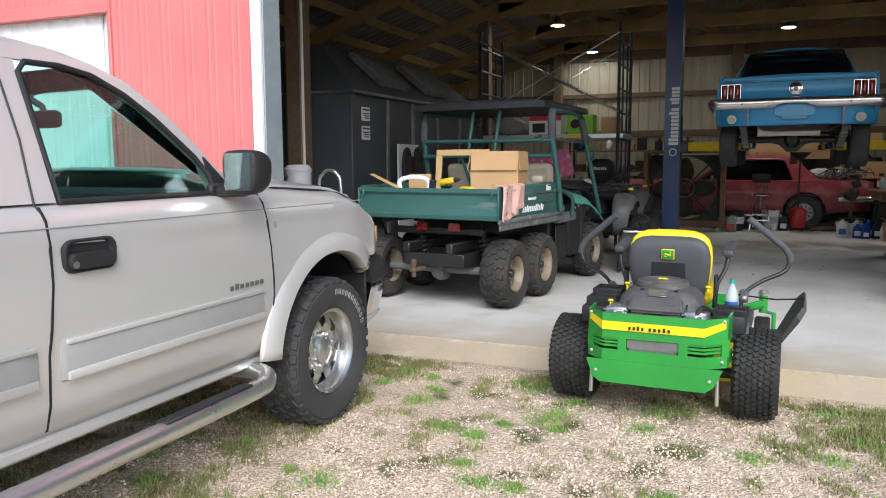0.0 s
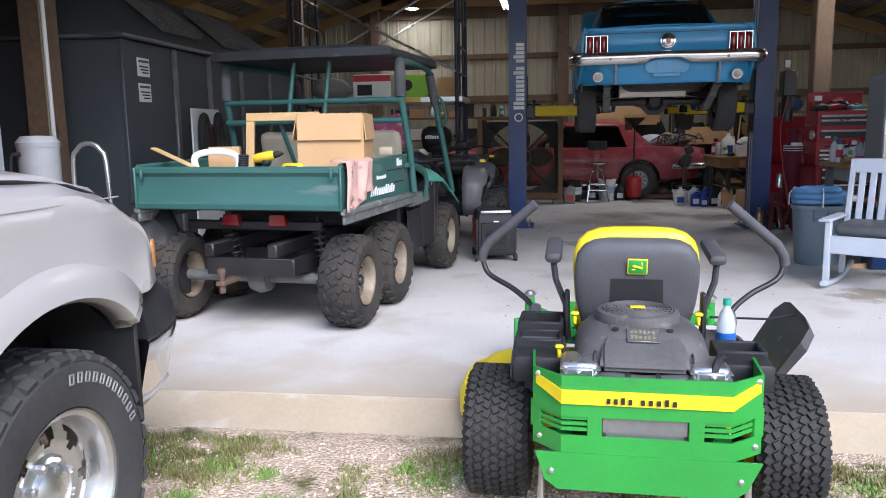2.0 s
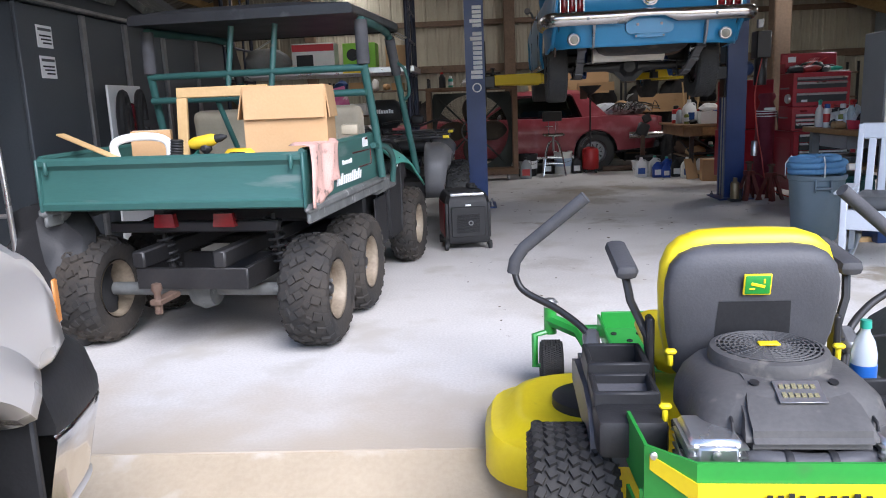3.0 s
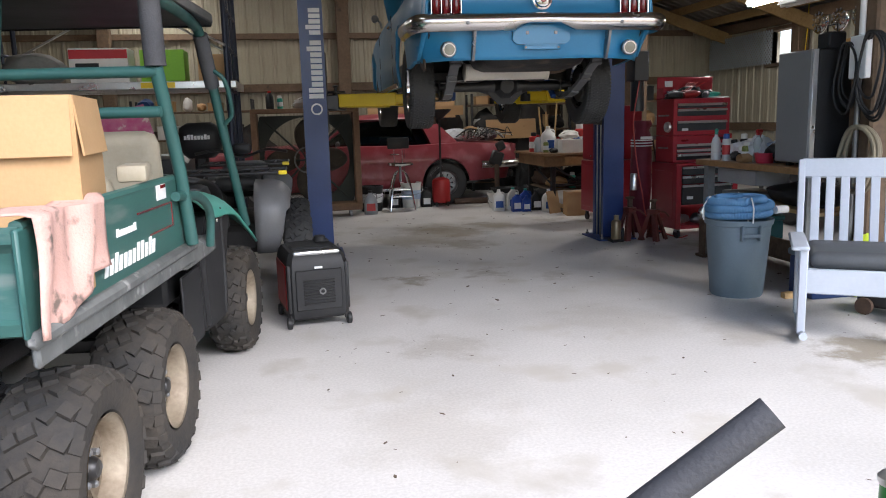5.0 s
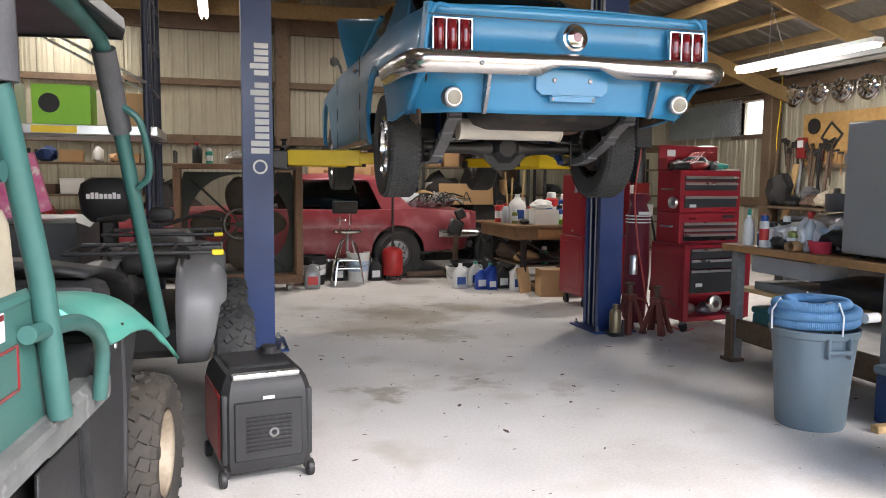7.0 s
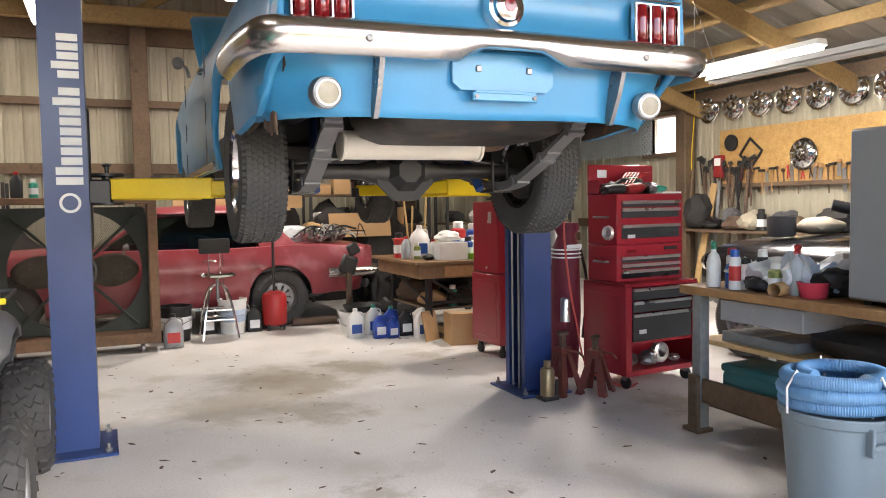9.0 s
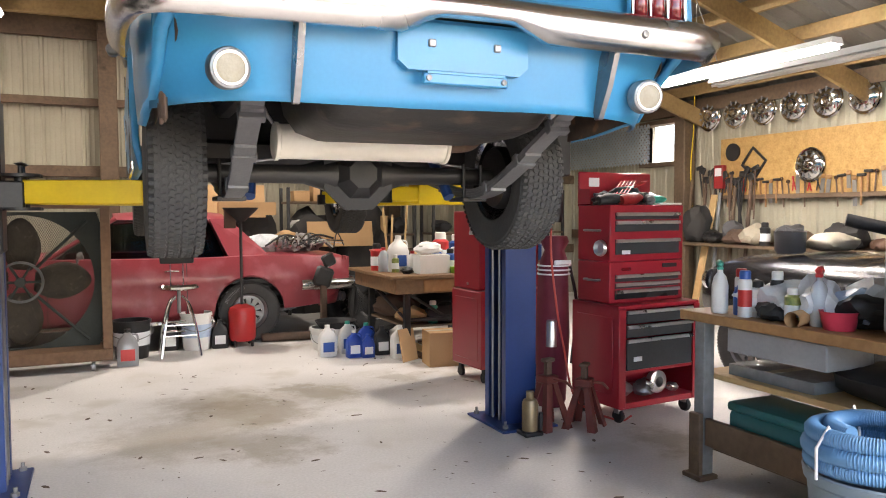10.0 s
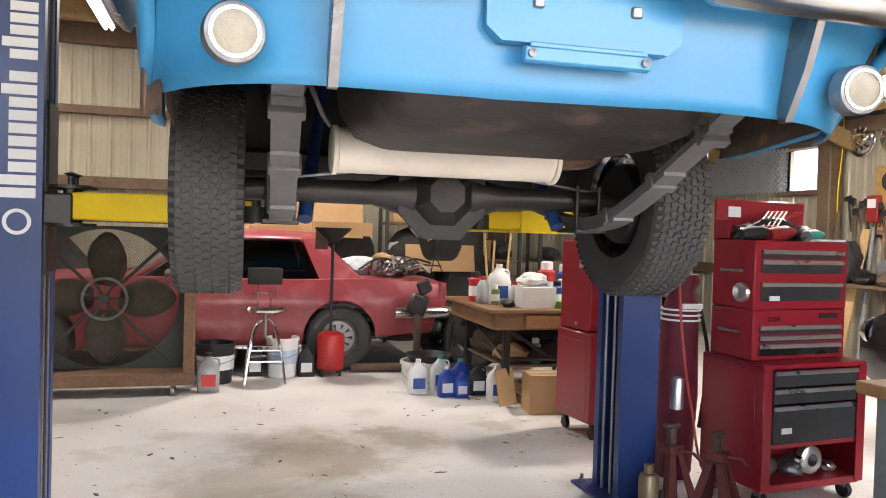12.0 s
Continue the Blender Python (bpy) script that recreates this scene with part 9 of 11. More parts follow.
for a in (-100, 60, 170):
    v = rot("Z", a) @ Vector((0.245, 0, 0))
    part("tie", rod([at(v.x, v.y, 0) @ rot("Z", a) @ Vector((c * 0.05, 0, 0.1 + s * 0.11)) for c, s in ((-1, -0.8), (-1.05, 0.3), (0, 1.0), (1.05, 0.3), (1, -0.8))], 0.006, 6), WHITEPL, ph)

# ---- rocking chair ----
CHAIRPAINT = material("pale_blue_grey_paint", (0.5, 0.54, 0.6), (0.43, 0.465, 0.52), 0.45, big=3, fine=60, bump=0.05)
CUSHION = material("grey_vinyl_cushion", (0.07, 0.075, 0.08), (0.095, 0.1, 0.105), 0.45, big=5, bump=0.08)
chr_ = thing("rocking_chair", at(1.79, 7.82, 0) @ rot("Z", -33), "pale blue-grey slatted rocking chair with a grey cushion", "rocking chair")
for s in (-1, 1):
    part("rocker", rod(curve_pts([(s * 0.27, -0.42, 0.05), (s * 0.27, -0.2, 0.025), (s * 0.27, 0.1, 0.025), (s * 0.27, 0.45, 0.1)], 5), 0.022, 8), CHAIRPAINT, chr_)
    part("front_leg", boxes(((s * 0.28, -0.3, 0.28), (0.045, 0.05, 0.48), 0.006)), CHAIRPAINT, chr_)
    part("rear_post", boxes(((s * 0.28, 0.26, 0.5), (0.04, 0.045, 0.95), 0.006, rot("X", -12))), CHAIRPAINT, chr_)
    part("arm", boxes(((s * 0.3, -0.08, 0.525), (0.09, 0.56, 0.025), 0.008)), CHAIRPAINT, chr_)
    part("side_rail", boxes(((s * 0.27, -0.05, 0.34), (0.025, 0.5, 0.09), 0.004)), CHAIRPAINT, chr_)
part("front_rail", boxes(((0, -0.31, 0.34), (0.54, 0.025, 0.14), 0.006)), CHAIRPAINT, chr_)
part("top_rail", boxes(((0, 0.345, 0.915), (0.56, 0.03, 0.12), 0.008, rot("X", -12))), CHAIRPAINT, chr_)
part("low_rail", boxes(((0, 0.225, 0.44), (0.52, 0.025, 0.06), 0.004, rot("X", -12))), CHAIRPAINT, chr_)
slat = mesh_of("back_slat", boxes(((0, 0, 0), (0.05, 0.014, 0.46), 0.004)), CHAIRPAINT)
for i in range(6):
    piece("back_slat", slat, chr_, at(-0.2 + i * 0.08, 0.285, 0.66) @ rot("X", -12))
for i in range(5):
    part("seat_slat", boxes(((0, -0.24 + i * 0.1, 0.39), (0.54, 0.08, 0.018), 0.004)), CHAIRPAINT, chr_)
part("cushion", boxes(((0, -0.05, 0.45), (0.5, 0.48, 0.1), 0.045, None, 3)), CUSHION, chr_, "grey vinyl seat cushion", 50)

# ---- dark old car behind the bench ----
BLACKCAR = material("dusty_black_car_paint", (0.006, 0.006, 0.009), (0.012, 0.012, 0.015), 0.25, big=2, bump=0.02, coat=0.3)
oc = thing("black_car", at(4.75, 10.6, 0), "dusty black old car with pale grille behind the workbench", "car")
bm = B()
rings = []
for y, w, z, lo in ((-3.0, 0.6, 0.85, 0.4), (-2.4, 0.75, 1.0, 0.35), (-1.2, 0.78, 1.02, 0.3), (0.0, 0.76, 1.02, 0.3), (0.9, 0.7, 0.99, 0.35), (1.5, 0.62, 0.95, 0.4), (1.75, 0.5, 0.86, 0.45)):
    rings.append([Vector((w * a, y, lo + (z - lo) * b)) for a, b in ((-0.9, 0), (-1, 0.3), (-1, 0.75), (-0.9, 0.95), (-0.5, 1.04), (0, 1.08), (0.5, 1.04), (0.9, 0.95), (1, 0.75), (1, 0.3), (0.9, 0))])
loft(bm, rings)
part("body", bm, BLACKCAR, oc, "", 50)
bm = B()
rings = []
for z, w, y0, y1 in ((1.02, 0.7, -2.3, -0.1), (1.35, 0.58, -1.9, -0.55), (1.45, 0.5, -1.7, -0.75)):
    rings.append([Vector((-w, y0, z)), Vector((w, y0, z)), Vector((w, y1, z)), Vector((-w, y1, z))])
loft(bm, rings)
part("cabin", bm, DARKGLASS, oc)
for s in (-1, 1):
    part("windshield_post", rod([(s * 0.7, -0.1, 1.03), (s * 0.56, -0.6, 1.4)], 0.025, 8), CHROME, oc)
    for y in (-2.1, 1.0):
        wheel(oc, at(s * 0.68, y, 0.32) @ (rot("Z", 0) if s > 0 else rot("Z", 180)), 0.31, 0.18, 0.18, RUBBER, GREYSTEEL, "road", 8, 0.05, 28)
    part("headlight", turned([(0, 0.05), (0.06, 0.04), (0.09, 0.0), (0.095, -0.04), (0.0, -0.05)], 20, at(s * 0.5, 1.66, 0.78) @ rot("X", -90)), CHROME, oc)
part("grille", boxes(((0, 1.76, 0.7), (0.8, 0.06, 0.34), 0.03)), LENSCLEAR, oc, "pale cream grille surround")
part("roof", boxes(((0, -1.22, 1.46), (1.0, 0.95, 0.03), 0.012)), BLACKCAR, oc)
# things lying on its hood
ob = part("metal_pot", turned([(0, 0), (0.1, 0), (0.115, 0.02), (0.12, 0.17), (0.125, 0.175), (0.115, 0.175), (0.105, 0.02), (0, 0.015)], 24, at(4.45, 11.6, 1.03)), GREYPLASTIC)
tagged(ob, "dull grey metal pot on the car's hood", "pot")
lump("canvas_roll", at(4.75, 11.45, 1.05), 0.22, 0.18, 0.16, BEIGEVINYL, "cream canvas roll on the car's hood", "canvas", 6, 0.12)
ob = part("black_pipe", rod([(4.7, 11.3, 1.3), (5.2, 10.75, 1.12)], 0.05, 14), BLACKPLASTIC)
tagged(ob, "thick black pipe propped on the car", "pipe")

# ---- hubcaps and tool board on the side wall ----
hub = thing("hubcap", at(6.69, 14.84, 2.6) @ rot("Y", -90), "polished chrome hubcap hung on the side wall", "hubcap", "hubcaps on the wall")
part("dish", turned([(0.19, 0.0), (0.195, 0.012), (0.185, 0.022), (0.165, 0.018), (0.15, 0.03), (0.1, 0.05), (0.07, 0.055), (0.06, 0.035), (0.045, 0.03), (0.035, 0.06), (0, 0.066)], 40), CHROME, hub)
blade = mesh_of("fin", boxes(((0.115, 0, 0.045), (0.075, 0.02, 0.012), 0.003)), BEZEL)
for i in range(10):
    piece("fin", blade, hub, rot("Z", i * 36))
for i in range(1, 7):
    copy_thing(hub, at(6.69, 14.84 - 0.44 * i, 2.6 - 0.007 * i) @ rot("Y", -90) @ rot("Z", 17 * i))
copy_thing(hub, at(6.63, 13.24, 1.88) @ rot("Y", -90) @ rot("Z", 9))
part_ = thing("tool_board", at(6.66, 13.0, 1.9), "brown particle-board tool panel on the side wall", "tool board")
part("board", boxes(((0, 0, 0), (0.02, 3.2, 0.75), 0.002)), OSB, part_)
part("cleat", boxes(((-0.02, 0, -0.36), (0.03, 3.2, 0.05), 0.003)), OLDWOOD, part_)
rnd = random.Random(7)
for i in range(38):
    y = 11.6 + i * 0.078 + rnd.uniform(-0.02, 0.02)
    z = 1.74 + rnd.uniform(-0.05, 0.04)
    ln = rnd.uniform(0.14, 0.34)
    kind = rnd.choice(("wrench", "pliers", "hammer", "saw"))
    t = thing(kind, at(6.63, y, z) @ rot("X", rnd.uniform(-8, 8)), "old %s hung in a row on the wall" % kind, kind, "hand tools on the wall")
    if kind == "wrench":
        part("shaft", boxes(((0, 0, -ln / 2), (0.008, 0.02, ln), 0.003)), RUSTY, t)
        part("jaw", turned([(0.022, -0.006), (0.022, 0.006), (0.01, 0.006), (0.01, -0.006)], 12, rot("Y", 90), False), RUSTY, t)
    elif kind == "pliers":
        for s in (-1, 1):
            part("arm", rod([(0, -s * 0.01, 0.03), (0, 0, -0.02), (0, s * 0.025, -ln * 0.6)], 0.008, 6), REDCAP if i % 3 == 0 else BLACKMETAL, t)
    elif kind == "hammer":
        part("handle", rod([(0, 0, 0), (0, 0, -ln)], 0.012, 8), BENCHWOOD, t)
        part("head", boxes(((0, 0, 0.01), (0.03, 0.1, 0.03), 0.006)), BLACKMETAL, t)
    else:
        part("blade", boxes(((0, 0, -ln / 2), (0.004, 0.05, ln))), GREYSTEEL, t)
        part("handle", boxes(((0, 0, 0.02), (0.02, 0.06, 0.05), 0.008)), BENCHWOOD, t)
sq = thing("band_clamp", at(6.635, 14.05, 1.95) @ rot("X", 40), "black square frame clamp hung on the board", "clamp")
for c_, s_ in (((0, 0, 0.13), (0.02, 0.28, 0.03)), ((0, 0, -0.13), (0.02, 0.28, 0.03)), ((0, 0.13, 0), (0.02, 0.03, 0.23)), ((0, -0.13, 0), (0.02, 0.03, 0.23))):
    part("bar", boxes((c_, s_, 0.004)), BLACKMETAL, sq)
dsk = part("grinding_disc", turned([(0, 0), (0.11, 0), (0.11, 0.02), (0, 0.02)], 28, at(6.64, 14.38, 2.1) @ rot("Y", -90)), BLACKMETAL)
tagged(dsk, "dark round disc hung on the board", "disc")
mtr = thing("wall_meter", at(6.63, 14.58, 1.8), "grey and red gauge box on the wall", "gauge")
part("case", boxes(((0, 0, 0), (0.08, 0.16, 0.3), 0.01)), DARKRED, mtr)
part("dial", boxes(((-0.042, 0, 0.06), (0.004, 0.11, 0.1))), WHITEMETAL, mtr)
bins = thing("parts_bin_rack", at(6.6, 11.95, 1.45), "red and blue stacked plastic parts bins", "bins")
part("back", boxes(((0.03, 0, 0.1), (0.02, 0.55, 0.6))), BLACKMETAL, bins)
for j in range(5):
    for k in range(4):
        part("bin", boxes(((-0.05, -0.2 + k * 0.135, 0.33 - j * 0.11), (0.12, 0.12, 0.075), 0.01)), REDCAP if j < 3 else BLUESPRAY, bins)
ob = part("leaning_plank", boxes(((0, 0, 0.8), (0.025, 0.11, 1.6), 0.004)), PALEWOOD)
ob.matrix_world = at(6.35, 14.75, 0.0) @ rot("Y", 9) @ rot("X", 4)
tagged(ob, "pale pine plank leaning on the wall", "plank")
for i, (y, mt) in enumerate(((14.5, GREYTIMBER), (14.25, OLDWOOD), (14.0, RUSTY), (15.0, OLDWOOD))):
    ob = part("long_tool", rod([(6.4, y, 0.0), (6.6, y + 0.05, 1.6 + 0.06 * i)], 0.022, 8), mt)
    tagged(ob, "long-handled tool leaning on the side wall", "tool", "leaning tools")
cord = part("yellow_cable", rod(curve_pts([(6.62, 15.06, 3.6), (6.62, 15.05, 2.6), (6.6, 15.08, 1.9), (6.62, 15.04, 1.0)], 6), 0.008, 6), ARMYELLOW)
tagged(cord, "yellow cable running down the post", "cable")
shelf_ = thing("wall_shelf", at(6.5, 13.2, 0), "cluttered wooden shelf bench along the side wall", "shelf")
part("top", boxes(((0, 0, 0.95), (0.42, 3.6, 0.04), 0.004)), OLDWOOD, shelf_)
for y in (-1.7, 0, 1.7):
    part("leg", boxes(((-0.15, y, 0.465), (0.08, 0.08, 0.93), 0.004)), OLDWOOD, shelf_)
clutter("s", at(6.4, 13.0, 0.97), [("lump", 0, -1.3, 0, 0.16, BLACKMETAL, "grey tool heap on the wall shelf"), ("lump", 0, -0.8, 0, 0.14, BROWNBAG, "brown parts heap on the wall shelf"), ("can", -0.05, -0.4, 0, 0.2, REDCAP, "red can on the wall shelf"), ("lump", 0, 0.1, 0, 0.18, OLDWOOD, "cream rag heap on the wall shelf"),
                                    ("can", -0.05, 0.6, 0, 0.2, BLACKMETAL, "grey tin on the wall shelf"), ("lump", 0.0, 1.0, 0, 0.2, RUSTY, "rusty parts heap on the wall shelf"), ("lump", 0.0, 1.45, 0, 0.17, BLACKMETAL, "black machine parts on the wall shelf")], 8)

# ---- back of the barn ----
FANWOOD = wood("brown_fan_frame_wood", (0.2, 0.11, 0.06), (0.12, 0.065, 0.035))
FANGREEN = material("dusty_green_sheet", (0.05, 0.058, 0.052), (0.035, 0.04, 0.036), 0.7, big=3, bump=0.1)
FANBLADE = material("dusty_brown_steel", (0.075, 0.062, 0.048), (0.045, 0.038, 0.03), 0.8, big=6, fine=50, bump=0.1, stain=(0.13, 0.11, 0.085), stain_at=0.6)
SILVERJUG = material("silver_grey_plastic", (0.34, 0.34, 0.345), (0.28, 0.28, 0.285), 0.4, metal=0.3, bump=0.0)
BLUEJUG = material("bright_blue_plastic", (0.02, 0.07, 0.38), (0.015, 0.055, 0.3), 0.4, bump=0.0)
FUNNELORANGE = material("orange_brown_plastic", (0.45, 0.2, 0.1), (0.38, 0.16, 0.08), 0.5, bump=0.0)
fan = thing("barn_fan", at(-1.21, 14.58, 0), "large belt-driven barn fan in a wooden frame on casters", "fan")
FW, FH = 1.42, 1.4
for nm, c, s in (("bottom_rail", (0, 0, 0.14), (FW, 0.4, 0.1)), ("top_rail", (0, 0, 0.04 + FH), (FW, 0.4, 0.06)), ("stile", (-FW / 2 + 0.04, 0, FH / 2 + 0.1), (0.08, 0.4, FH - 0.18)), ("stile", (FW / 2 - 0.04, 0, FH / 2 + 0.1), (0.08, 0.4, FH - 0.18))):
    part(nm, boxes((c, s, 0.006)), FANWOOD, fan)
FC = 0.78
bm = B()
n = 48
outer, inner = [], []
for y in (0.0, 0.03):
    sq_ = []
    ci = []
    for j in range(n):
        a = 2 * math.pi * j / n
        k = min(abs(0.635 / math.cos(a)) if abs(math.cos(a)) > 1e-6 else 9, abs(0.6 / math.sin(a)) if abs(math.sin(a)) > 1e-6 else 9)
        sq_.append(bm.verts.new((k * math.cos(a), y + 0.08, FC + k * math.sin(a))))
        ci.append(bm.verts.new((0.575 * math.cos(a), y + 0.08, FC + 0.575 * math.sin(a))))
    ring_faces(bm, sq_, ci)
    outer.append(sq_)
    inner.append(ci)
ring_faces(bm, inner[0], inner[1])
part("shroud", bm, FANGREEN, fan, "dusty grey-green shroud", 30)
for i in range(4):
    bm = B()
    grid(bm, lambda u, v: Vector((0.1 + 0.45 * v - 0.5 * v * (u - 0.5) ** 2, 0.12 + 0.09 * (u - 0.5), (u - 0.5) * (0.15 + 0.4 * v * (1.3 - v)) + 0.03 * v)), 8, 8)
    bl = part("blade", bm, FANBLADE, fan, "dust-coated brown blade", 60, 0.006)
    bl.matrix_local = at(0, 0, FC) @ rot("Y", i * 90 + 4)
part("pulley", turned([(0.16, -0.02), (0.18, -0.02), (0.18, 0.02), (0.16, 0.02)], 32, at(0, 0.02, FC) @ rot("X", 90), False), DUSTGREY, fan)
bm = B()
for i in range(6):
    d = rot("Y", i * 60) @ Vector((1, 0, 0))
    tube(bm, [Vector((0, 0.02, FC)) + d * 0.03, Vector((0, 0.02, FC)) + d * 0.165], 0.012, 6)
lathe(bm, [(0.0, -0.04), (0.04, -0.04), (0.04, 0.06), (0, 0.06)], 16, at(0, 0.02, FC) @ rot("X", 90))
part("pulley_hub", bm, FANGREEN, fan)
for a in (45, 135, 225, 315):
    d = rot("Y", a) @ Vector((1, 0, 0))
    part("strut", rod([Vector((0, 0.0, FC)) + d * 0.18, Vector((0, 0.0, FC)) + d * 0.74], 0.014, 8), FANGREEN, fan)
bm = B()
for s in (-1, 1):
    for i in range(-64, 128):
        xa, xb = -0.62 + i * 0.018, -0.62 + i * 0.018 + s * 0.68
        ta, tb_ = sorted(((-0.62 - xa) / (xb - xa), (0.62 - xa) / (xb - xa)))
        ta, tb_ = max(0.0, ta), min(1.0, tb_)
        if tb_ - ta > 0.02:
            tube(bm, [(xa + (xb - xa) * t_, 0.14 + 0.002 * s, 0.21 + 1.16 * t_) for t_ in (ta, tb_)], 0.0019, 4)
tagged(part("wire_guard", bm, FANBLADE, fan, "fine diagonal wire guard mesh"), kind="stuff")
for x in (-0.55, 0.55):
    for y in (-0.15, 0.15):
        part("caster", turned([(0, -0.014), (0.045, -0.014), (0.045, 0.014), (0, 0.014)], 16, at(x, y, 0.045) @ rot("Y", 90)), GREYSTEEL, fan)
FT = at(-1.21, 14.58, 0.04 + FH + 0.032)
clutter("f", FT, [("bottle", -0.45, -0.05, 0, 0.16, BLACKPLASTIC, "black oil bottle on the fan frame"), ("can", -0.32, 0.0, 0, 0.13, TEAL, "green tin on the fan frame"), ("lump", 0.0, 0.02, 0, 0.16, ALUMINIUM, "bright metal trim pieces on the fan frame"), ("lump", 0.25, 0.0, 0, 0.12, GREYSTEEL, "grey metal parts on the fan frame")], 3)

stool = thing("bar_stool", at(0.1, 14.93, 0), "chrome swivel stool with a black backrest", "stool")
for i in range(4):
    a = radians(45 + 90 * i)
    c, s = math.cos(a), math.sin(a)
    part("leg", rod(curve_pts([(0.05 * c, 0.05 * s, 0.56), (0.12 * c, 0.12 * s, 0.5), (0.19 * c, 0.19 * s, 0.3), (0.25 * c, 0.25 * s, 0.0)], 4), 0.012, 8), CHROME, stool)
for z, r in ((0.3, 0.19), (0.2, 0.21)):
    part("foot_ring", rod([(r * math.cos(a), r * math.sin(a), z) for a in [radians(45 + 90 * i) for i in range(5)]], 0.009, 8), CHROME, stool)
part("screw_post", rod([(0, 0, 0.4), (0, 0, 0.64)], 0.018, 10), GREYSTEEL, stool)
part("seat", turned([(0, 0.63), (0.16, 0.63), (0.19, 0.645), (0.195, 0.665), (0.18, 0.685), (0, 0.695)], 32), CHROME, stool, "round chrome seat")
for x in (-0.06, 0.06):
    part("back_strut", rod([(x, 0.14, 0.66), (x, 0.19, 0.72), (x, 0.18, 0.9)], 0.007, 6), CHROME, stool)
part("backrest", boxes(((0, 0.16, 0.95), (0.32, 0.05, 0.16), 0.02, None, 2)), BLACKPLASTIC, stool, "black padded backrest")


def pail(m, r, h, mat_, label, cat="bucket", lid=None):
    p = thing("bucket", m, label, cat)
    part("body", turned([(0, 0), (r * 0.86, 0), (r, h), (r * 1.05, h), (r * 1.05, h - 0.03), (r * 1.0, h - 0.03), (r * 0.98, h), (r * 0.95, h), (r * 0.84, 0.01), (0, 0.01)], 28), mat_, p, "", 40)
    part("bail", rod(curve_pts([(-r * 1.02, 0, h - 0.05), (-r * 1.0, -r * 0.9, h - 0.12), (0, -r * 1.25, h - 0.17), (r * 1.0, -r * 0.9, h - 0.12), (r * 1.02, 0, h - 0.05)], 5), 0.004, 6), GREYSTEEL, p)
    part("label_band", turned([(r * 0.94, h * 0.35), (r * 0.955, h * 0.35), (r * 0.985, h * 0.7), (r * 0.97, h * 0.7)], 28, None, False), lid or WHITEMETAL, p)
    return p


def jug(m, s, mat_, label, cap=None, cat="jug", sticker=None):
    """A square-shouldered plastic jug with a moulded handle."""
    j = thing("fluid_jug", m, label, cat, "jugs on the floor")
    bm = B()
    rings = []
    for z, kx, ky in ((0, 0.95, 0.95), (0.02, 1, 1), (0.62, 1, 1), (0.8, 0.8, 0.72), (0.93, 0.36, 0.42), (1.0, 0.26, 0.38)):
        rings.append([Vector((0.3 * s * kx * a, 0.2 * s * ky * b, z * s)) for a, b in ((-1, -.8), (-.85, -1), (.85, -1), (1, -.8), (1, .8), (.85, 1), (-.85, 1), (-1, .8))])
    loft(bm, rings)
    part("body", bm, mat_, j, "", 40)
    part("cap", turned([(0.09 * s, 1.0 * s), (0.09 * s, 1.1 * s), (0, 1.1 * s)], 16), cap or WHITEPL, j)
    part("handle", rod(curve_pts([(0.12 * s, 0, 0.95 * s), (0.27 * s, 0, 0.9 * s), (0.3 * s, 0, 0.7 * s)], 4), 0.03 * s, 8), mat_, j)
    part("label_patch", boxes(((0, -0.203 * s, 0.34 * s), (0.4 * s, 0.004, 0.34 * s))), sticker or (SIGNWHITE if mat_ is not WHITEPL else BLUESPRAY), j)


pail(at(-0.33, 14.95, 0), 0.17, 0.36, BLACKPLASTIC, "black drain bucket by the stool")
jug(at(-0.38, 14.55, 0), 0.3, SILVERJUG, "silver-grey oil jug with a red label", BLACKPLASTIC, "jug", REDCAP)
pail(at(0.28, 15.16, 0), 0.15, 0.37, WHITEPL, "white plastic pail with printed band", "bucket", PALEBLUEBAG)
jug(at(0.03, 15.2, 0), 0.26, BLACKPLASTIC, "black oil bottle on the floor", BLACKPLASTIC)
jug(at(0.5, 15.12, 0), 0.26, BLACKPLASTIC, "black oil bottle on the floor", BLACKPLASTIC)
dc = thing("oil_drain", at(0.73, 15.14, 0), "red wheeled oil drain canister with a tall pole and black bowl", "oil drain")
part("canister", turned([(0, 0.06), (0.12, 0.06), (0.135, 0.09), (0.135, 0.36), (0.12, 0.4), (0.05, 0.43), (0, 0.43)], 28), REDCAP, dc)
part("pole", rod([(0, 0, 0.42), (0, 0, 1.3)], 0.016, 10), BLACKMETAL, dc)
part("bowl", turned([(0.0, 1.28), (0.04, 1.28), (0.17, 1.4), (0.18, 1.42), (0.165, 1.41), (0.03, 1.3), (0, 1.3)], 28), BLACKPLASTIC, dc)
for i in range(4):
    a = radians(45 + 90 * i)
    part("caster", boxes(((0.12 * math.cos(a), 0.12 * math.sin(a), 0.035), (0.03, 0.03, 0.07), 0.008)), BLACKPLASTIC, dc)
ob = part("brown_rag", boxes(((-0.11, -0.02, 1.31), (0.12, 0.02, 0.2), 0.008)), BROWNBAG)
ob.matrix_world = at(0.73, 15.14, 0.0)
tagged(ob, "brown rag hung on the drain bowl", "rag")

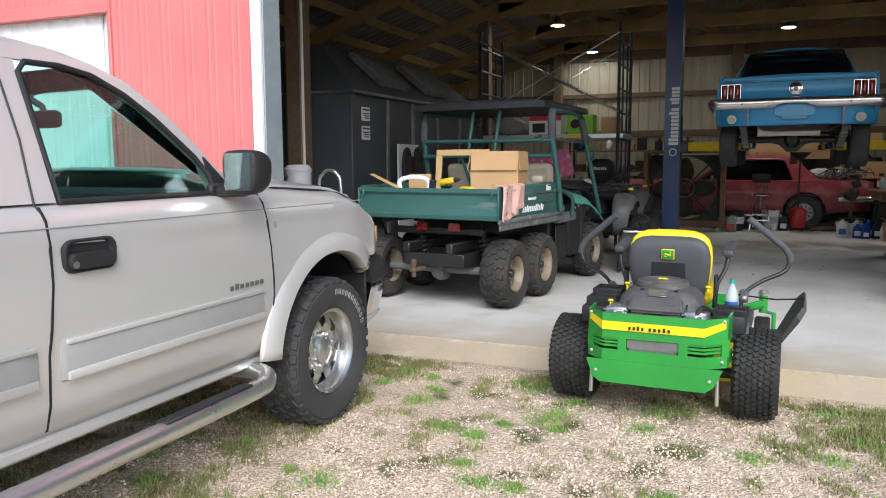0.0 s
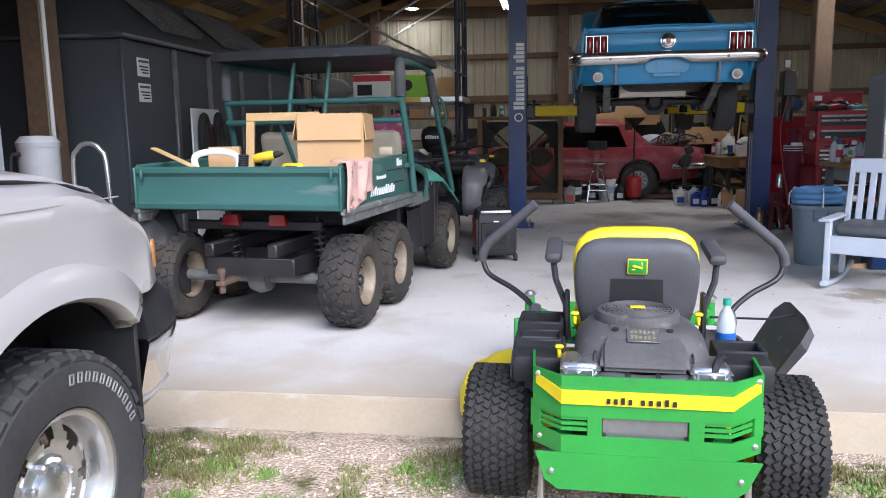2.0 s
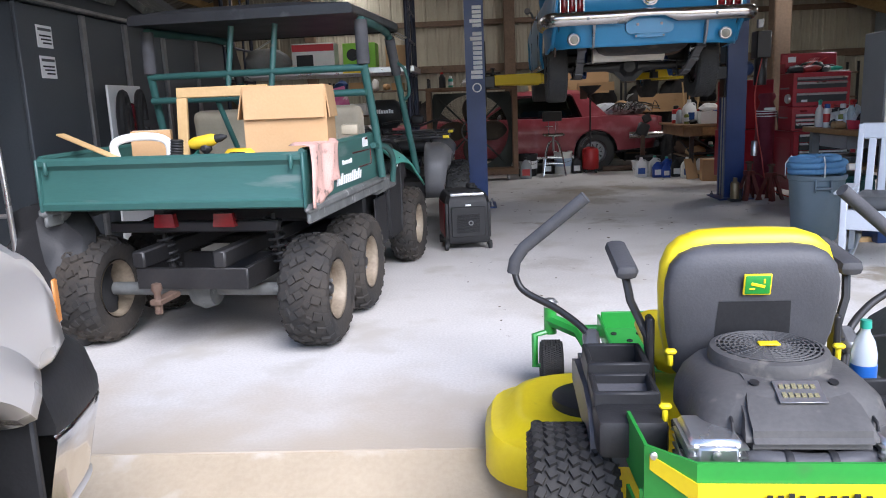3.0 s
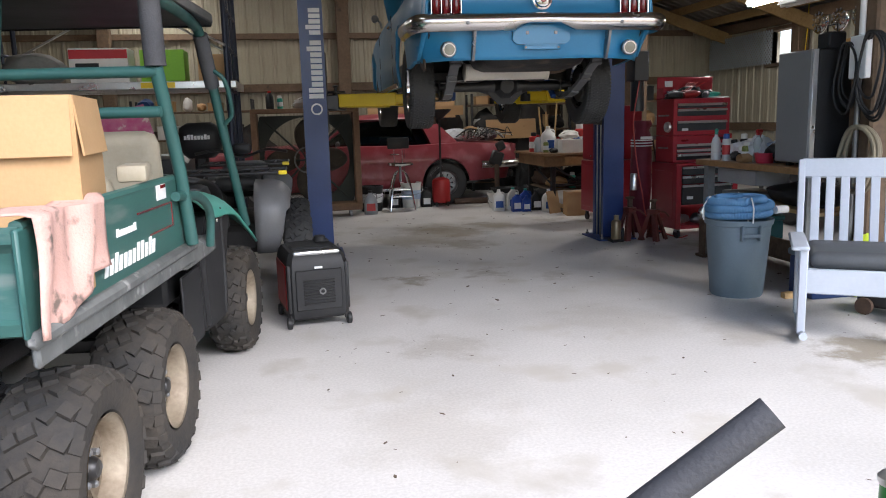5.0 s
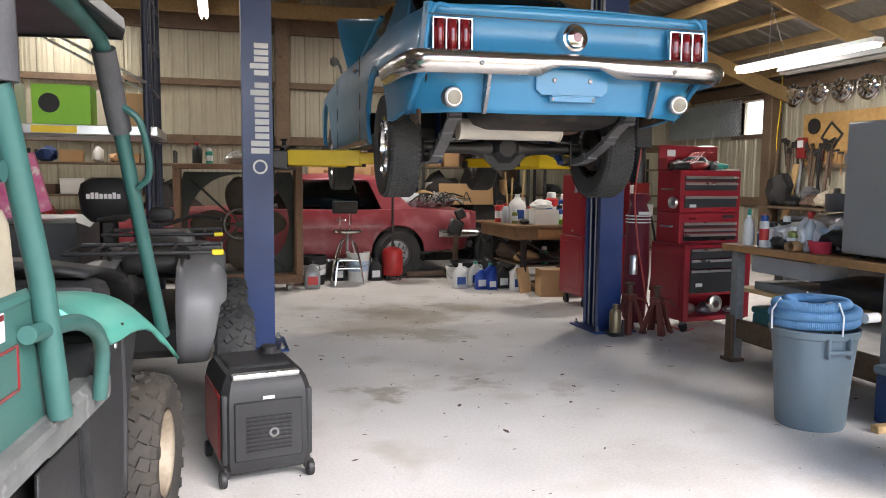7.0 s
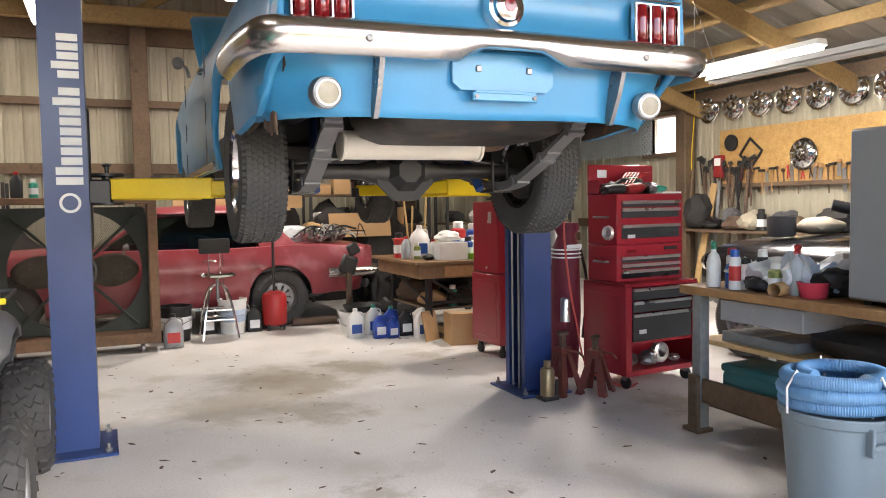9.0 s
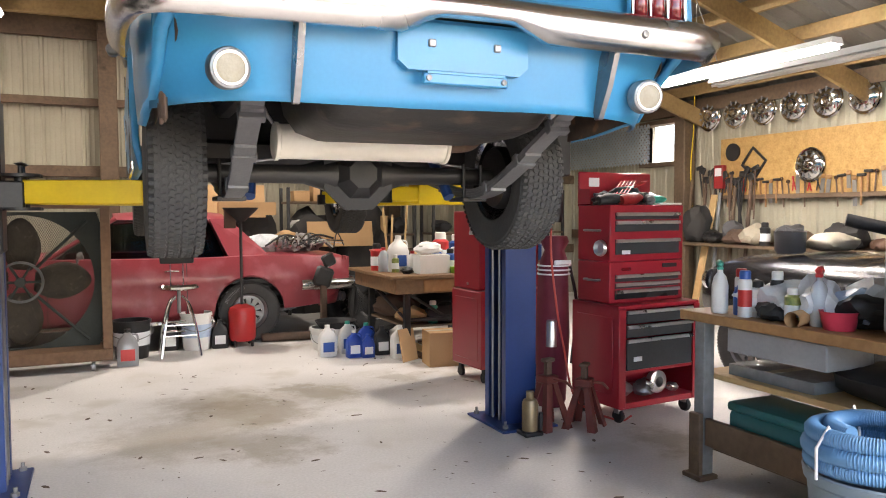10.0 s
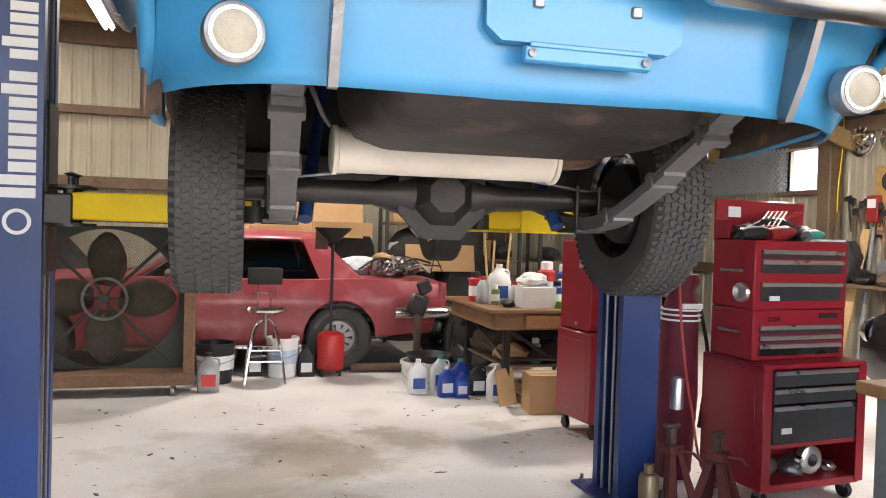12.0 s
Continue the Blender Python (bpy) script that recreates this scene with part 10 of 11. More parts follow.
# load on and round the red car
carton("flat_carton", at(0.95, 16.05, 1.34) @ rot("Z", -4), 0.62, 0.3, 0.14, "long brown carton on the red car's roof", None, False)
carton("flat_carton", at(0.25, 16.15, 1.335) @ rot("Z", 6), 0.5, 0.3, 0.09, "flat carton on the red car's roof", None, False)
BOOTZ = 0.925
clutter("k", at(1.4, 16.0, BOOTZ), [("lump", -0.3, -0.1, 0, 0.22, PLASTICBAG, "grey plastic sheeting heap on the red car's boot"), ("lump", -0.05, -0.2, 0, 0.2, ALUMINIUM, "bright trim parts heaped on the red car's boot"), ("lump", 0.2, -0.1, 0, 0.2, GREYSTEEL, "grey metal parts heaped on the red car's boot"), ("lump", 0.05, 0.25, 0, 0.24, CARDBOARD, "crushed cardboard on the red car's boot")], 9)
for i, (a, b) in enumerate((((-0.35, -0.5), (0.1, -0.25)), ((-0.1, -0.6), (0.15, -0.1)), ((0.0, -0.55), (0.45, -0.35)), ((-0.25, -0.58), (-0.05, 0.0)), ((0.1, -0.6), (0.2, -0.2)))):
    ob = part("trim_strip", rod(curve_pts([(1.4 + a[0], 16.0 + a[1], BOOTZ + 0.08), (1.4 + (a[0] + b[0]) / 2, 16 + (a[1] + b[1]) / 2, BOOTZ + 0.19), (1.4 + b[0], 16.0 + b[1], BOOTZ + 0.15)], 5), 0.012, 6), CHROME if i % 2 else BLACKPLASTIC)
    tagged(ob, "loose trim strip lying on the red car's boot", "trim strip", "loose trim strips")
sm = thing("scrap_bracket", at(1.58, 15.1, 0), "dark rusty scrap metal bracket standing by the car", "scrap metal")
part("stem", boxes(((0, 0, 0.3), (0.07, 0.05, 0.6), 0.012)), RUSTY, sm)
part("head", boxes(((0.0, 0, 0.68), (0.2, 0.06, 0.22), 0.03, rot("Y", 20)), ((0.06, 0, 0.86), (0.14, 0.05, 0.14), 0.02, rot("Y", -25))), BLACKMETAL, sm)
part("foot", boxes(((0, 0, 0.015), (0.24, 0.2, 0.03), 0.006)), RUSTY, sm)
for x, y, z, rx, rz in ((2.0, 15.6, 0.33, 80, 20), (2.25, 15.3, 0.33, 74, 60)):
    ty = thing("spare_tyre", at(x, y, z) @ rot("Z", rz), "loose black tyre leaning behind the table", "tyre", "spare tyres")
    wheel(ty, rot("Y", 10), 0.32, 0.2, 0.18, RUBBER, BLACKMETAL, "road", 6, 0.05, 28)
pn = part("drain_pan", turned([(0, 0), (0.16, 0), (0.21, 0.07), (0.2, 0.07), (0.15, 0.01), (0, 0.01)], 28, at(1.55, 14.55, 0.22)), BLACKPLASTIC)
tagged(pn, "black drain pan on a white tub", "pan")
pail(at(1.5, 14.6, 0), 0.19, 0.22, WHITEPL, "white tub with papers")
pp = part("exhaust_pipe", rod([(0.95, 15.25, 0.05), (1.45, 15.2, 0.05)], 0.045, 12), RUSTY)
tagged(pp, "rusty pipe lying on the floor", "pipe")
jug(at(1.37, 14.22, 0), 0.27, WHITEPL, "white fluid jug on the floor", WHITEPL)
jug(at(1.6, 14.32, 0), 0.28, WHITEPL, "white fluid jug on the floor", TEAL)
jug(at(1.58, 14.05, 0), 0.235, BLUEJUG, "blue fluid jug on the floor", WHITEPL)
jug(at(1.7, 14.0, 0), 0.2, BLUEJUG, "small blue bottle on the floor", BLUEJUG)
jug(at(1.75, 14.2, 0), 0.27, BLUEJUG, "blue fluid jug on the floor", TEAL)
jug(at(1.87, 14.08, 0), 0.25, BLACKPLASTIC, "black oil jug on the floor", BLACKPLASTIC)
jug(at(1.97, 13.85, 0), 0.28, WHITEPL, "white fluid jug with a blue label on the floor", WHITEPL)

# wooden table with cans and boxes
TABLEWOOD = wood("oiled_table_wood", (0.24, 0.135, 0.06), (0.14, 0.075, 0.035), 0.6)
tb = thing("work_table", at(2.42, 14.25, 0), "worn wooden work table on a black wheeled frame", "table")
part("top", boxes(((0, 0, 0.775), (1.25, 1.3, 0.03), 0.004)), TABLEWOOD, tb)
part("drawer_case", boxes(((0, -0.02, 0.69), (1.15, 1.2, 0.14), 0.006)), TABLEWOOD, tb)
part("drawer_front", boxes(((0.1, -0.625, 0.69), (0.8, 0.02, 0.11), 0.004)), BENCHWOOD, tb)
for x in (-0.42, 0.5):
    for y in (-0.5, 0.5):
        part("leg", boxes(((x, y, 0.36), (0.06, 0.06, 0.54), 0.006)), BLACKMETAL, tb)
        part("caster", turned([(0, -0.016), (0.055, -0.016), (0.055, 0.016), (0, 0.016)], 18, at(x, y, 0.055) @ rot("Y", 90)), GREYSTEEL, tb)
        part("caster_fork", boxes(((x, y, 0.09), (0.05, 0.04, 0.04), 0.004)), BLACKMETAL, tb)
part("cross_rail", rod([(-0.42, -0.5, 0.36), (0.5, -0.5, 0.36)], 0.02, 8), BLACKMETAL, tb)
part("low_shelf", boxes(((0.04, 0, 0.3), (0.95, 1.0, 0.02))), OLDWOOD, tb)
TT = 0.791
part("brace", rod([(-0.42, -0.5, 0.62), (0.0, -0.5, 0.36)], 0.014, 8), BLACKMETAL, tb)
part("brace", rod([(-0.42, -0.5, 0.36), (-0.42, 0.5, 0.62)], 0.014, 8), BLACKMETAL, tb)
clutter("tl", at(2.42, 14.25, 0.311), [("lump", -0.3, -0.3, 0, 0.16, CARDBOARD, "folded cardboard under the table"), ("lump", 0.0, -0.35, 0, 0.2, BLACKPLASTIC, "dark engine parts on the table's shelf"), ("lump", 0.28, -0.35, 0, 0.14, GREYSTEEL, "grey metal parts on the table's shelf"), ("can", -0.12, -0.42, 0, 0.16, TEAL, "green tin on the table's shelf"),
                                       ("lump", -0.25, 0.2, 0, 0.25, RUSTY, "rusty parts heap on the table's shelf"), ("lump", 0.2, 0.15, 0, 0.28, BLACKPLASTIC, "dark parts heap on the table's shelf")], 14)
for x, y, ln, tilt, mt in ((2.15, 14.05, 1.0, 3, OLDWOOD), (2.3, 14.2, 0.9, -5, PALEWOOD), (2.5, 14.0, 1.0, 4, OLDWOOD)):
    ob = part("plank", boxes(((0, 0, 0.012), (0.1, ln, 0.024), 0.003)), mt)
    ob.matrix_world = at(x, y, 0.0) @ rot("Z", tilt)
    tagged(ob, "short board lying under the table", "board", "boards under the table")
carton("white_carton", at(2.28, 13.85, TT), 0.3, 0.24, 0.17, "open white carton on the table", WHITEPL, False)
lump("white_rag", at(2.28, 13.88, TT + 0.182), 0.13, 0.1, 0.12, WHITEPL, "crumpled white rag on the carton", "rag", 5, 0.3)
jug(at(2.05, 14.1, TT), 0.32, WHITEPL, "white jug on the table", WHITEPL)
clutter("tb", at(2.42, 14.25, TT), [("can", 0.05, -0.45, 0, 0.17, BLUESPRAY, "blue aerosol can on the table"), ("can", 0.12, -0.4, 0, 0.18, WHITEPL, "white aerosol can on the table"), ("can", 0.2, -0.48, 0, 0.17, OLIVECAN, "printed aerosol can on the table"), ("can", 0.28, -0.4, 0, 0.18, BLUESPRAY, "blue aerosol can on the table"),
                                     ("can", -0.5, 0.1, 0, 0.2, REDCAP, "red can on the table"), ("can", 0.15, 0.0, 0, 0.28, REDCAP, "tall red can on the table"), ("lump", 0.1, 0.25, 0, 0.22, CARDBOARD, "torn cardboard on the table"), ("lump", -0.2, 0.3, 0, 0.2, BLACKPLASTIC, "dark parts heap on the table"), ("can", 0.36, -0.5, 0, 0.17, WHITEPL, "white aerosol can on the table"), ("lump", 0.3, -0.2, 0, 0.18, BEIGEVINYL, "cream cloth heap on the table"), ("can", 0.22, -0.58, 0, 0.12, WHITEPL, "white tin on the table"), ("can", 0.44, -0.42, 0, 0.16, OLIVECAN, "printed aerosol can on the table"), ("bottle", -0.28, -0.3, 0, 0.14, WHITEPL, "white bottle on the table"), ("can", -0.42, -0.2, 0, 0.13, OLIVECAN, "printed tin on the table"),
                                     ("bottle", -0.5, -0.1, 0, 0.16, BOTTLEPET, "clear bottle on the table"), ("can", -0.05, -0.02, 0, 0.2, WHITEPL, "white can on the table"), ("bottle", 0.02, -0.2, 0, 0.17, BLUESPRAY, "blue bottle on the table"), ("lump", -0.38, -0.42, 0, 0.07, BLACKPLASTIC, "black hand tools on the table"), ("lump", 0.48, -0.1, 0, 0.2, ALUMINIUM, "bright metal parts on the table"), ("can", 0.38, 0.1, 0, 0.26, BLUESPRAY, "tall blue can on the table")], 4)
lm = part("green_tub", turned([(0, 0), (0.06, 0), (0.065, 0.06), (0, 0.06)], 20, at(2.5, 13.72, TT)), GREENBOX)
tagged(lm, "small lime green tub on the table", "tub")
for x, y, r1, h in ((2.12, 14.55, -6, 0.62), (2.3, 14.6, 5, 0.7), (2.2, 14.7, 2, 0.55)):
    ob = part("broom_handle", rod([(x, y, TT), (x + 0.06 * r1 / 6, y, TT + h)], 0.012, 8), PALEWOOD)
    tagged(ob, "wooden handle standing on the table", "handle", "handles on the table")
fn = part("funnel", turned([(0.01, 0), (0.015, 0.09), (0.08, 0.19), (0.085, 0.2), (0.078, 0.19), (0.01, 0.09)], 24, at(1.98, 14.5, TT + 0.0)), FUNNELORANGE)
tagged(fn, "orange funnel standing on the table", "funnel")
carton("brown_carton", at(2.2, 13.42, 0) @ rot("Z", -8), 0.28, 0.26, 0.3, "brown oil carton with printed words beside the table", None, False)
pail(at(2.52, 13.3, 0), 0.14, 0.34, WHITEPL, "white pail with teal printing beside the table", "bucket", TEAL)
ob = part("cardboard_sheet", boxes(((0, 0, 0.15), (0.22, 0.012, 0.3), 0.002)), CARDBOARD)
ob.matrix_world = at(2.0, 13.66, 0) @ rot("Z", 30) @ rot("X", -12)
tagged(ob, "grey cardboard sheet leaning on a jug", "cardboard")

# shelves along the back wall, in shade
for k, (x, w) in enumerate(((2.6, 1.8), (4.9, 2.2), (-3.0, 1.9))):
    sv = thing("steel_shelf", at(x, 17.45, 0), "dark steel shelving with parts and boxes by the back wall", "shelf", "shelves at the back wall")
    for sx in (-1, 1):
        for y in (-0.22, 0.22):
            part("upright", boxes(((sx * w / 2, y, 0.85), (0.04, 0.04, 1.7), 0.003)), BLACKMETAL, sv)
    for z in (0.15, 0.6, 1.05, 1.5):
        part("shelf_board", boxes(((0, 0, z), (w, 0.48, 0.03), 0.003)), OLDWOOD, sv)
    rnd = random.Random(20 + k)
    for z in (0.166, 0.616, 1.066, 1.516):
        xx = -w / 2 + 0.2
        while xx < w / 2 - 0.15:
            bw, bh = rnd.uniform(0.14, 0.32), rnd.uniform(0.12, 0.32)
            mt = rnd.choice((CARDBOARD, CARDBOARD, BLACKPLASTIC, GREYSTEEL, DARKRED, BLUEPAINT, WHITEPL, BROWNBAG))
            if rnd.random() < 0.6:
                ob = part("storage_box", boxes(((0, 0, bh / 2), (bw, 0.3, bh), 0.006), ((0, 0, bh - 0.01), (bw + 0.012, 0.31, 0.02), 0.004)), mt)
                ob.matrix_world = at(x + xx, 17.42 + rnd.uniform(-0.04, 0.04), z) @ rot("Z", rnd.uniform(-8, 8))
                tagged(ob, "lidded storage box on the back shelves", "box", "boxes on the shelves")
            else:
                lump("loose_part", at(x + xx, 17.4, z), bw * 0.5, 0.15, bh, mt, "dusty parts heap on the back shelves", "parts", int(xx * 50) + k, 0.3, 2)
            xx += bw + rnd.uniform(0.03, 0.12)

# ---- dark equipment enclosure along the west side ----
BOOTH = material("dark_grey_sheet_steel", (0.06, 0.07, 0.08), (0.085, 0.095, 0.105), 0.5, metal=0.2, big=1.5, fine=60, bump=0.04, stain=(0.09, 0.1, 0.1), stain_at=0.68)
en_ = thing("equipment_enclosure", at(-5.4, 9.9, 0), "dark grey steel equipment enclosure with a sloped hatched roof", "enclosure")
part("shell", boxes(((0, 0, 1.03), (2.2, 4.4, 2.06), 0.01)), BOOTH, en_)
bm = B()
o_ = [[(-1.15, -2.25), (1.15, -2.25), (1.15, 2.25), (-1.15, 2.25)], [(-0.5, -1.5), (0.3, -1.5), (0.3, 1.9), (-0.5, 1.9)]]
loft(bm, [[Vector((x, y, z)) for x, y in o_[k]] for k, z in ((0, 2.06), (0, 2.1), (1, 2.75))])
rf = part("roof", bm, BOOTH, en_, "", 20)
for yy in (-0.9, 0.5):
    bm = B()
    p0, p1 = Vector((1.02, yy - 0.4, 2.22)), Vector((0.5, yy - 0.3, 2.62))
    q0, q1 = Vector((1.02, yy + 0.4, 2.22)), Vector((0.5, yy + 0.3, 2.62))
    up = Vector((0.04, 0, 0.06))
    loft(bm, [[p0, q0, q1, p1], [p0 + up, q0 + up, q1 + up, p1 + up]])
    part("roof_hatch", bm, DUSTGREY, rf, "grey roof hatch")
part("gutter", rod([(-1.1, -2.24, 2.08), (1.14, -2.24, 2.08), (1.14, 2.2, 2.08)], 0.022, 8), GREYSTEEL, en_)
for y in (-2.2, -1.3, -0.55, 0.3, 1.2):
    part("seam_rib", boxes(((1.115, y, 1.03), (0.03, 0.07, 2.04), 0.006)), GREYSTEEL if y > -2 else BOOTH, en_, "grey vertical seam rib")
for z in (1.62, 1.84):
    sg = part("warning_sign", boxes(((1.105, -1.86, z), (0.006, 0.2, 0.16))), SIGNWHITE, en_, "small white warning sign with grey print")
    part("heading", boxes(((1.1095, -1.86, z + 0.05), (0.003, 0.17, 0.02))), GREYPLASTIC, sg)
    for k in range(3):
        part("text_bar", boxes(((1.1095, -1.86 + 0.01 * k, z + 0.005 - k * 0.026), (0.003, 0.15 - 0.02 * k, 0.012))), BLACKPLASTIC, sg)
# stands of small gear in front of it
GEARPANEL = thing("panel_rack", at(-4.05, 8.95, 0), "grey panel with black hoses and tools hung on it", "rack")
part("panel", boxes(((-0.12, 0, 0.75), (0.02, 0.62, 1.5), 0.004)), WHITEMETAL, GEARPANEL, "dull white steel panel")
part("foot", boxes(((-0.1, 0, 0.02), (0.3, 0.5, 0.04), 0.004)), BLACKMETAL, GEARPANEL)
for y, z, ry_, rz_ in ((-0.16, 1.16, 0.085, 0.27), (-0.13, 1.12, 0.05, 0.2), (0.17, 1.2, 0.06, 0.24)):
    part("hung_hose", rod([(-0.06, y + ry_ * math.cos(a), z + rz_ * math.sin(a)) for a in [2 * math.pi * i / 24 for i in range(24)]], 0.034, 8), BLACKPLASTIC, GEARPANEL, "black hung hose loop")
part("ribbed_duct", rod(curve_pts([(0.02, -0.5, 0.85), (0.0, -0.36, 0.98), (-0.02, -0.22, 0.92)], 16), [0.075 if i % 2 else 0.065 for i in range(33)], 12), BLACKPLASTIC, GEARPANEL, "black ribbed duct")
part("hung_strap", boxes(((-0.08, 0.02, 1.1), (0.03, 0.08, 0.5), 0.012)), LENSRED, GEARPANEL)
# conduit on the post
for dx, mt in ((0.13, WHITEPL), (0.1, TANHOSE)):
    ob = part("conduit_pipe", rod([(-4.62 + dx, 7.0, 0.0), (-4.62 + dx, 7.0, 3.7)], 0.016 if mt is WHITEPL else 0.007, 8), mt)
    tagged(ob, "upright pipe fixed on the timber post", "pipe")
# white cooler on a drum, hand truck
dm = part("steel_drum", turned([(0, 0), (0.2, 0), (0.2, 0.3), (0.21, 0.31), (0.2, 0.32), (0.2, 0.82), (0.21, 0.84), (0, 0.84)], 28, at(-4.02, 6.15, 0)), BLACKMETAL)
tagged(dm, "black steel drum by the jamb", "drum")
COOLERGREY = material("greyed_white_plastic", (0.42, 0.43, 0.44), (0.33, 0.34, 0.35), 0.5, big=5, bump=0.04)
ck = thing("water_cooler", at(-4.02, 6.15, 0.842), "white cylindrical water cooler with a lid on a drum", "cooler")
part("body", turned([(0, 0), (0.12, 0), (0.125, 0.02), (0.125, 0.34), (0, 0.34)], 28), COOLERGREY, ck)
part("lid", turned([(0.13, 0.34), (0.132, 0.37), (0.1, 0.41), (0, 0.415)], 28), COOLERGREY, ck)
part("handle", rod(curve_pts([(-0.04, -0.12, 0.3), (-0.08, -0.16, 0.28), (-0.08, -0.16, 0.14), (-0.02, -0.12, 0.1)], 4), 0.014, 8), BLACKPLASTIC, ck)
ht = thing("hand_truck", at(-3.72, 6.25, 0), "chrome tube hand truck beside the cooler", "hand truck")
part("frame", rod(curve_pts([(-0.12, 0, 0.1), (-0.12, -0.02, 1.0), (-0.08, -0.02, 1.16), (0, -0.02, 1.2), (0.08, -0.02, 1.16), (0.12, -0.02, 1.0), (0.12, 0, 0.1)], 5), 0.016, 10), ALUMINIUM, ht)
for z in (0.4, 0.75):
    part("cross_tube", rod([(-0.12, 0, z), (0.12, 0, z)], 0.012, 8), ALUMINIUM, ht)
part("toe_plate", boxes(((0, -0.08, 0.02), (0.3, 0.2, 0.02), 0.004)), BLACKMETAL, ht)
for s in (-1, 1):
    part("wheel", turned([(0, -0.02), (0.09, -0.02), (0.1, 0), (0.09, 0.02), (0, 0.02)], 20, at(s * 0.17, 0.06, 0.1) @ rot("Y", 90)), BLACKPLASTIC, ht)
lump("black_cable", at(-3.45, 6.4, 0), 0.28, 0.22, 0.9, BLACKPLASTIC, "heap of black cables and tubing", "cables", 17, 0.3)
# low things behind the chair
cb = thing("blue_cooler_box", at(2.2, 8.62, 0), "blue plastic cooler box beside the bench", "cooler")
part("body", boxes(((0, 0, 0.14), (0.34, 0.26, 0.28), 0.02, None, 2)), BLUEPAINT, cb)
part("lid", boxes(((0, 0, 0.3), (0.36, 0.28, 0.05), 0.015, None, 2)), CANGREY, cb)
ob = part("timber_offcut", boxes(((2.0, 8.6, 0.02), (0.22, 0.05, 0.04), 0.003)), PALEWOOD)
tagged(ob, "pale timber offcut on the floor", "timber")
cr = thing("floor_jack", at(2.3, 7.95, 0) @ rot("Z", -60), "dark trolley jack on small wheels", "trolley jack")
part("frame", boxes(((0, 0, 0.09), (0.55, 0.18, 0.09), 0.015)), BLACKMETAL, cr)
for x in (-0.22, 0.22):
    for s in (-1, 1):
        part("wheel", turned([(0, -0.018), (0.05, -0.018), (0.055, 0), (0.05, 0.018), (0, 0.018)], 18, at(x, s * 0.11, 0.055) @ rot("X", 90)), RUSTY, cr)
YG = material("hi_vis_yellow", (0.6, 0.75, 0.02), (0.5, 0.62, 0.02), 0.6, bump=0.1)
lump("hi_vis_glove", at(2.42, 8.5, 0.0), 0.1, 0.08, 0.5, YG, "bright yellow-green cloth by the bench leg", "cloth", 21, 0.2)

# ---- more clutter at the side wall and the back ----
DARKCLOTH = material("dark_dusty_cloth", (0.03, 0.03, 0.032), (0.05, 0.045, 0.04), 0.9, big=6, bump=0.3)
for i, (x, y, z, sx, sz, mt, nm, lab) in enumerate(((6.42, 14.15, 0.972, 0.14, 0.3, GREYPLASTIC, "grey_tub", "dusty grey tub on the wall shelf"), (6.4, 13.75, 0.972, 0.2, 0.26, BEIGEVINYL, "cream_box", "cream carton on the wall shelf"), (6.4, 12.6, 0.972, 0.24, 0.3, DARKCLOTH, "folded_tarp", "dark cloth bundle on the wall shelf"),
                                                   (6.42, 14.75, 0.972, 0.2, 0.5, DARKCLOTH, "folded_tarp", "dark heap of parts on the wall shelf"), (6.42, 13.3, 0.972, 0.18, 0.28, GREYPLASTIC, "grey_sack", "grey heap of parts on the wall shelf"))):
    lump(nm, at(x, y, z), sx, sx * 0.9, sz, mt, lab, "clutter", 30 + i, 0.25)
rnd = random.Random(19)
for i in range(16):
    y, z, ln = 14.0 + i * 0.062, 1.86 + rnd.uniform(-0.14, 0.1), rnd.uniform(0.3, 0.7)
    t = thing("hand_tool", at(6.61, y, z) @ rot("X", rnd.uniform(-12, 12)), "dark old hand tool hung on the side wall", "tool", "dark tools on the wall")
    mt = rnd.choice((BLACKMETAL, RUSTY, OLDWOOD, BLACKPLASTIC))
    part("shaft", rod([(0, 0, 0), (0, 0.01, -ln)], rnd.uniform(0.008, 0.018), 6), mt, t)
    part("head", boxes(((0, 0, 0.0), (0.03, rnd.uniform(0.05, 0.12), rnd.uniform(0.04, 0.1)), 0.01, rot("X", rnd.uniform(-30, 30)))), BLACKMETAL, t)
# loose cords and chrome strips on the boot of the red car
for i in range(16):
    x0, x1 = 1.15 + rnd.uniform(0, 0.7), 1.2 + rnd.uniform(0, 0.8)
    y0, y1 = 15.42 + rnd.uniform(0, 0.2), 15.6 + rnd.uniform(0, 0.5)
    hang = rnd.uniform(-0.1, 0.06)
    ob = part("trim_strip", rod(curve_pts([(x0, y0, BOOTZ + 0.05 + max(hang, 0)), (x0 * 0.6 + x1 * 0.4, y0 * 0.5 + y1 * 0.5, BOOTZ + rnd.uniform(0.1, 0.22)), (x1, y1, BOOTZ + rnd.uniform(0.06, 0.16))], 5), rnd.uniform(0.006, 0.012), 6), rnd.choice((BLACKPLASTIC, BLACKPLASTIC, CHROME, ALUMINIUM)))
    tagged(ob, "loose trim strip lying on the red car's boot", "trim strip", "loose trim strips")
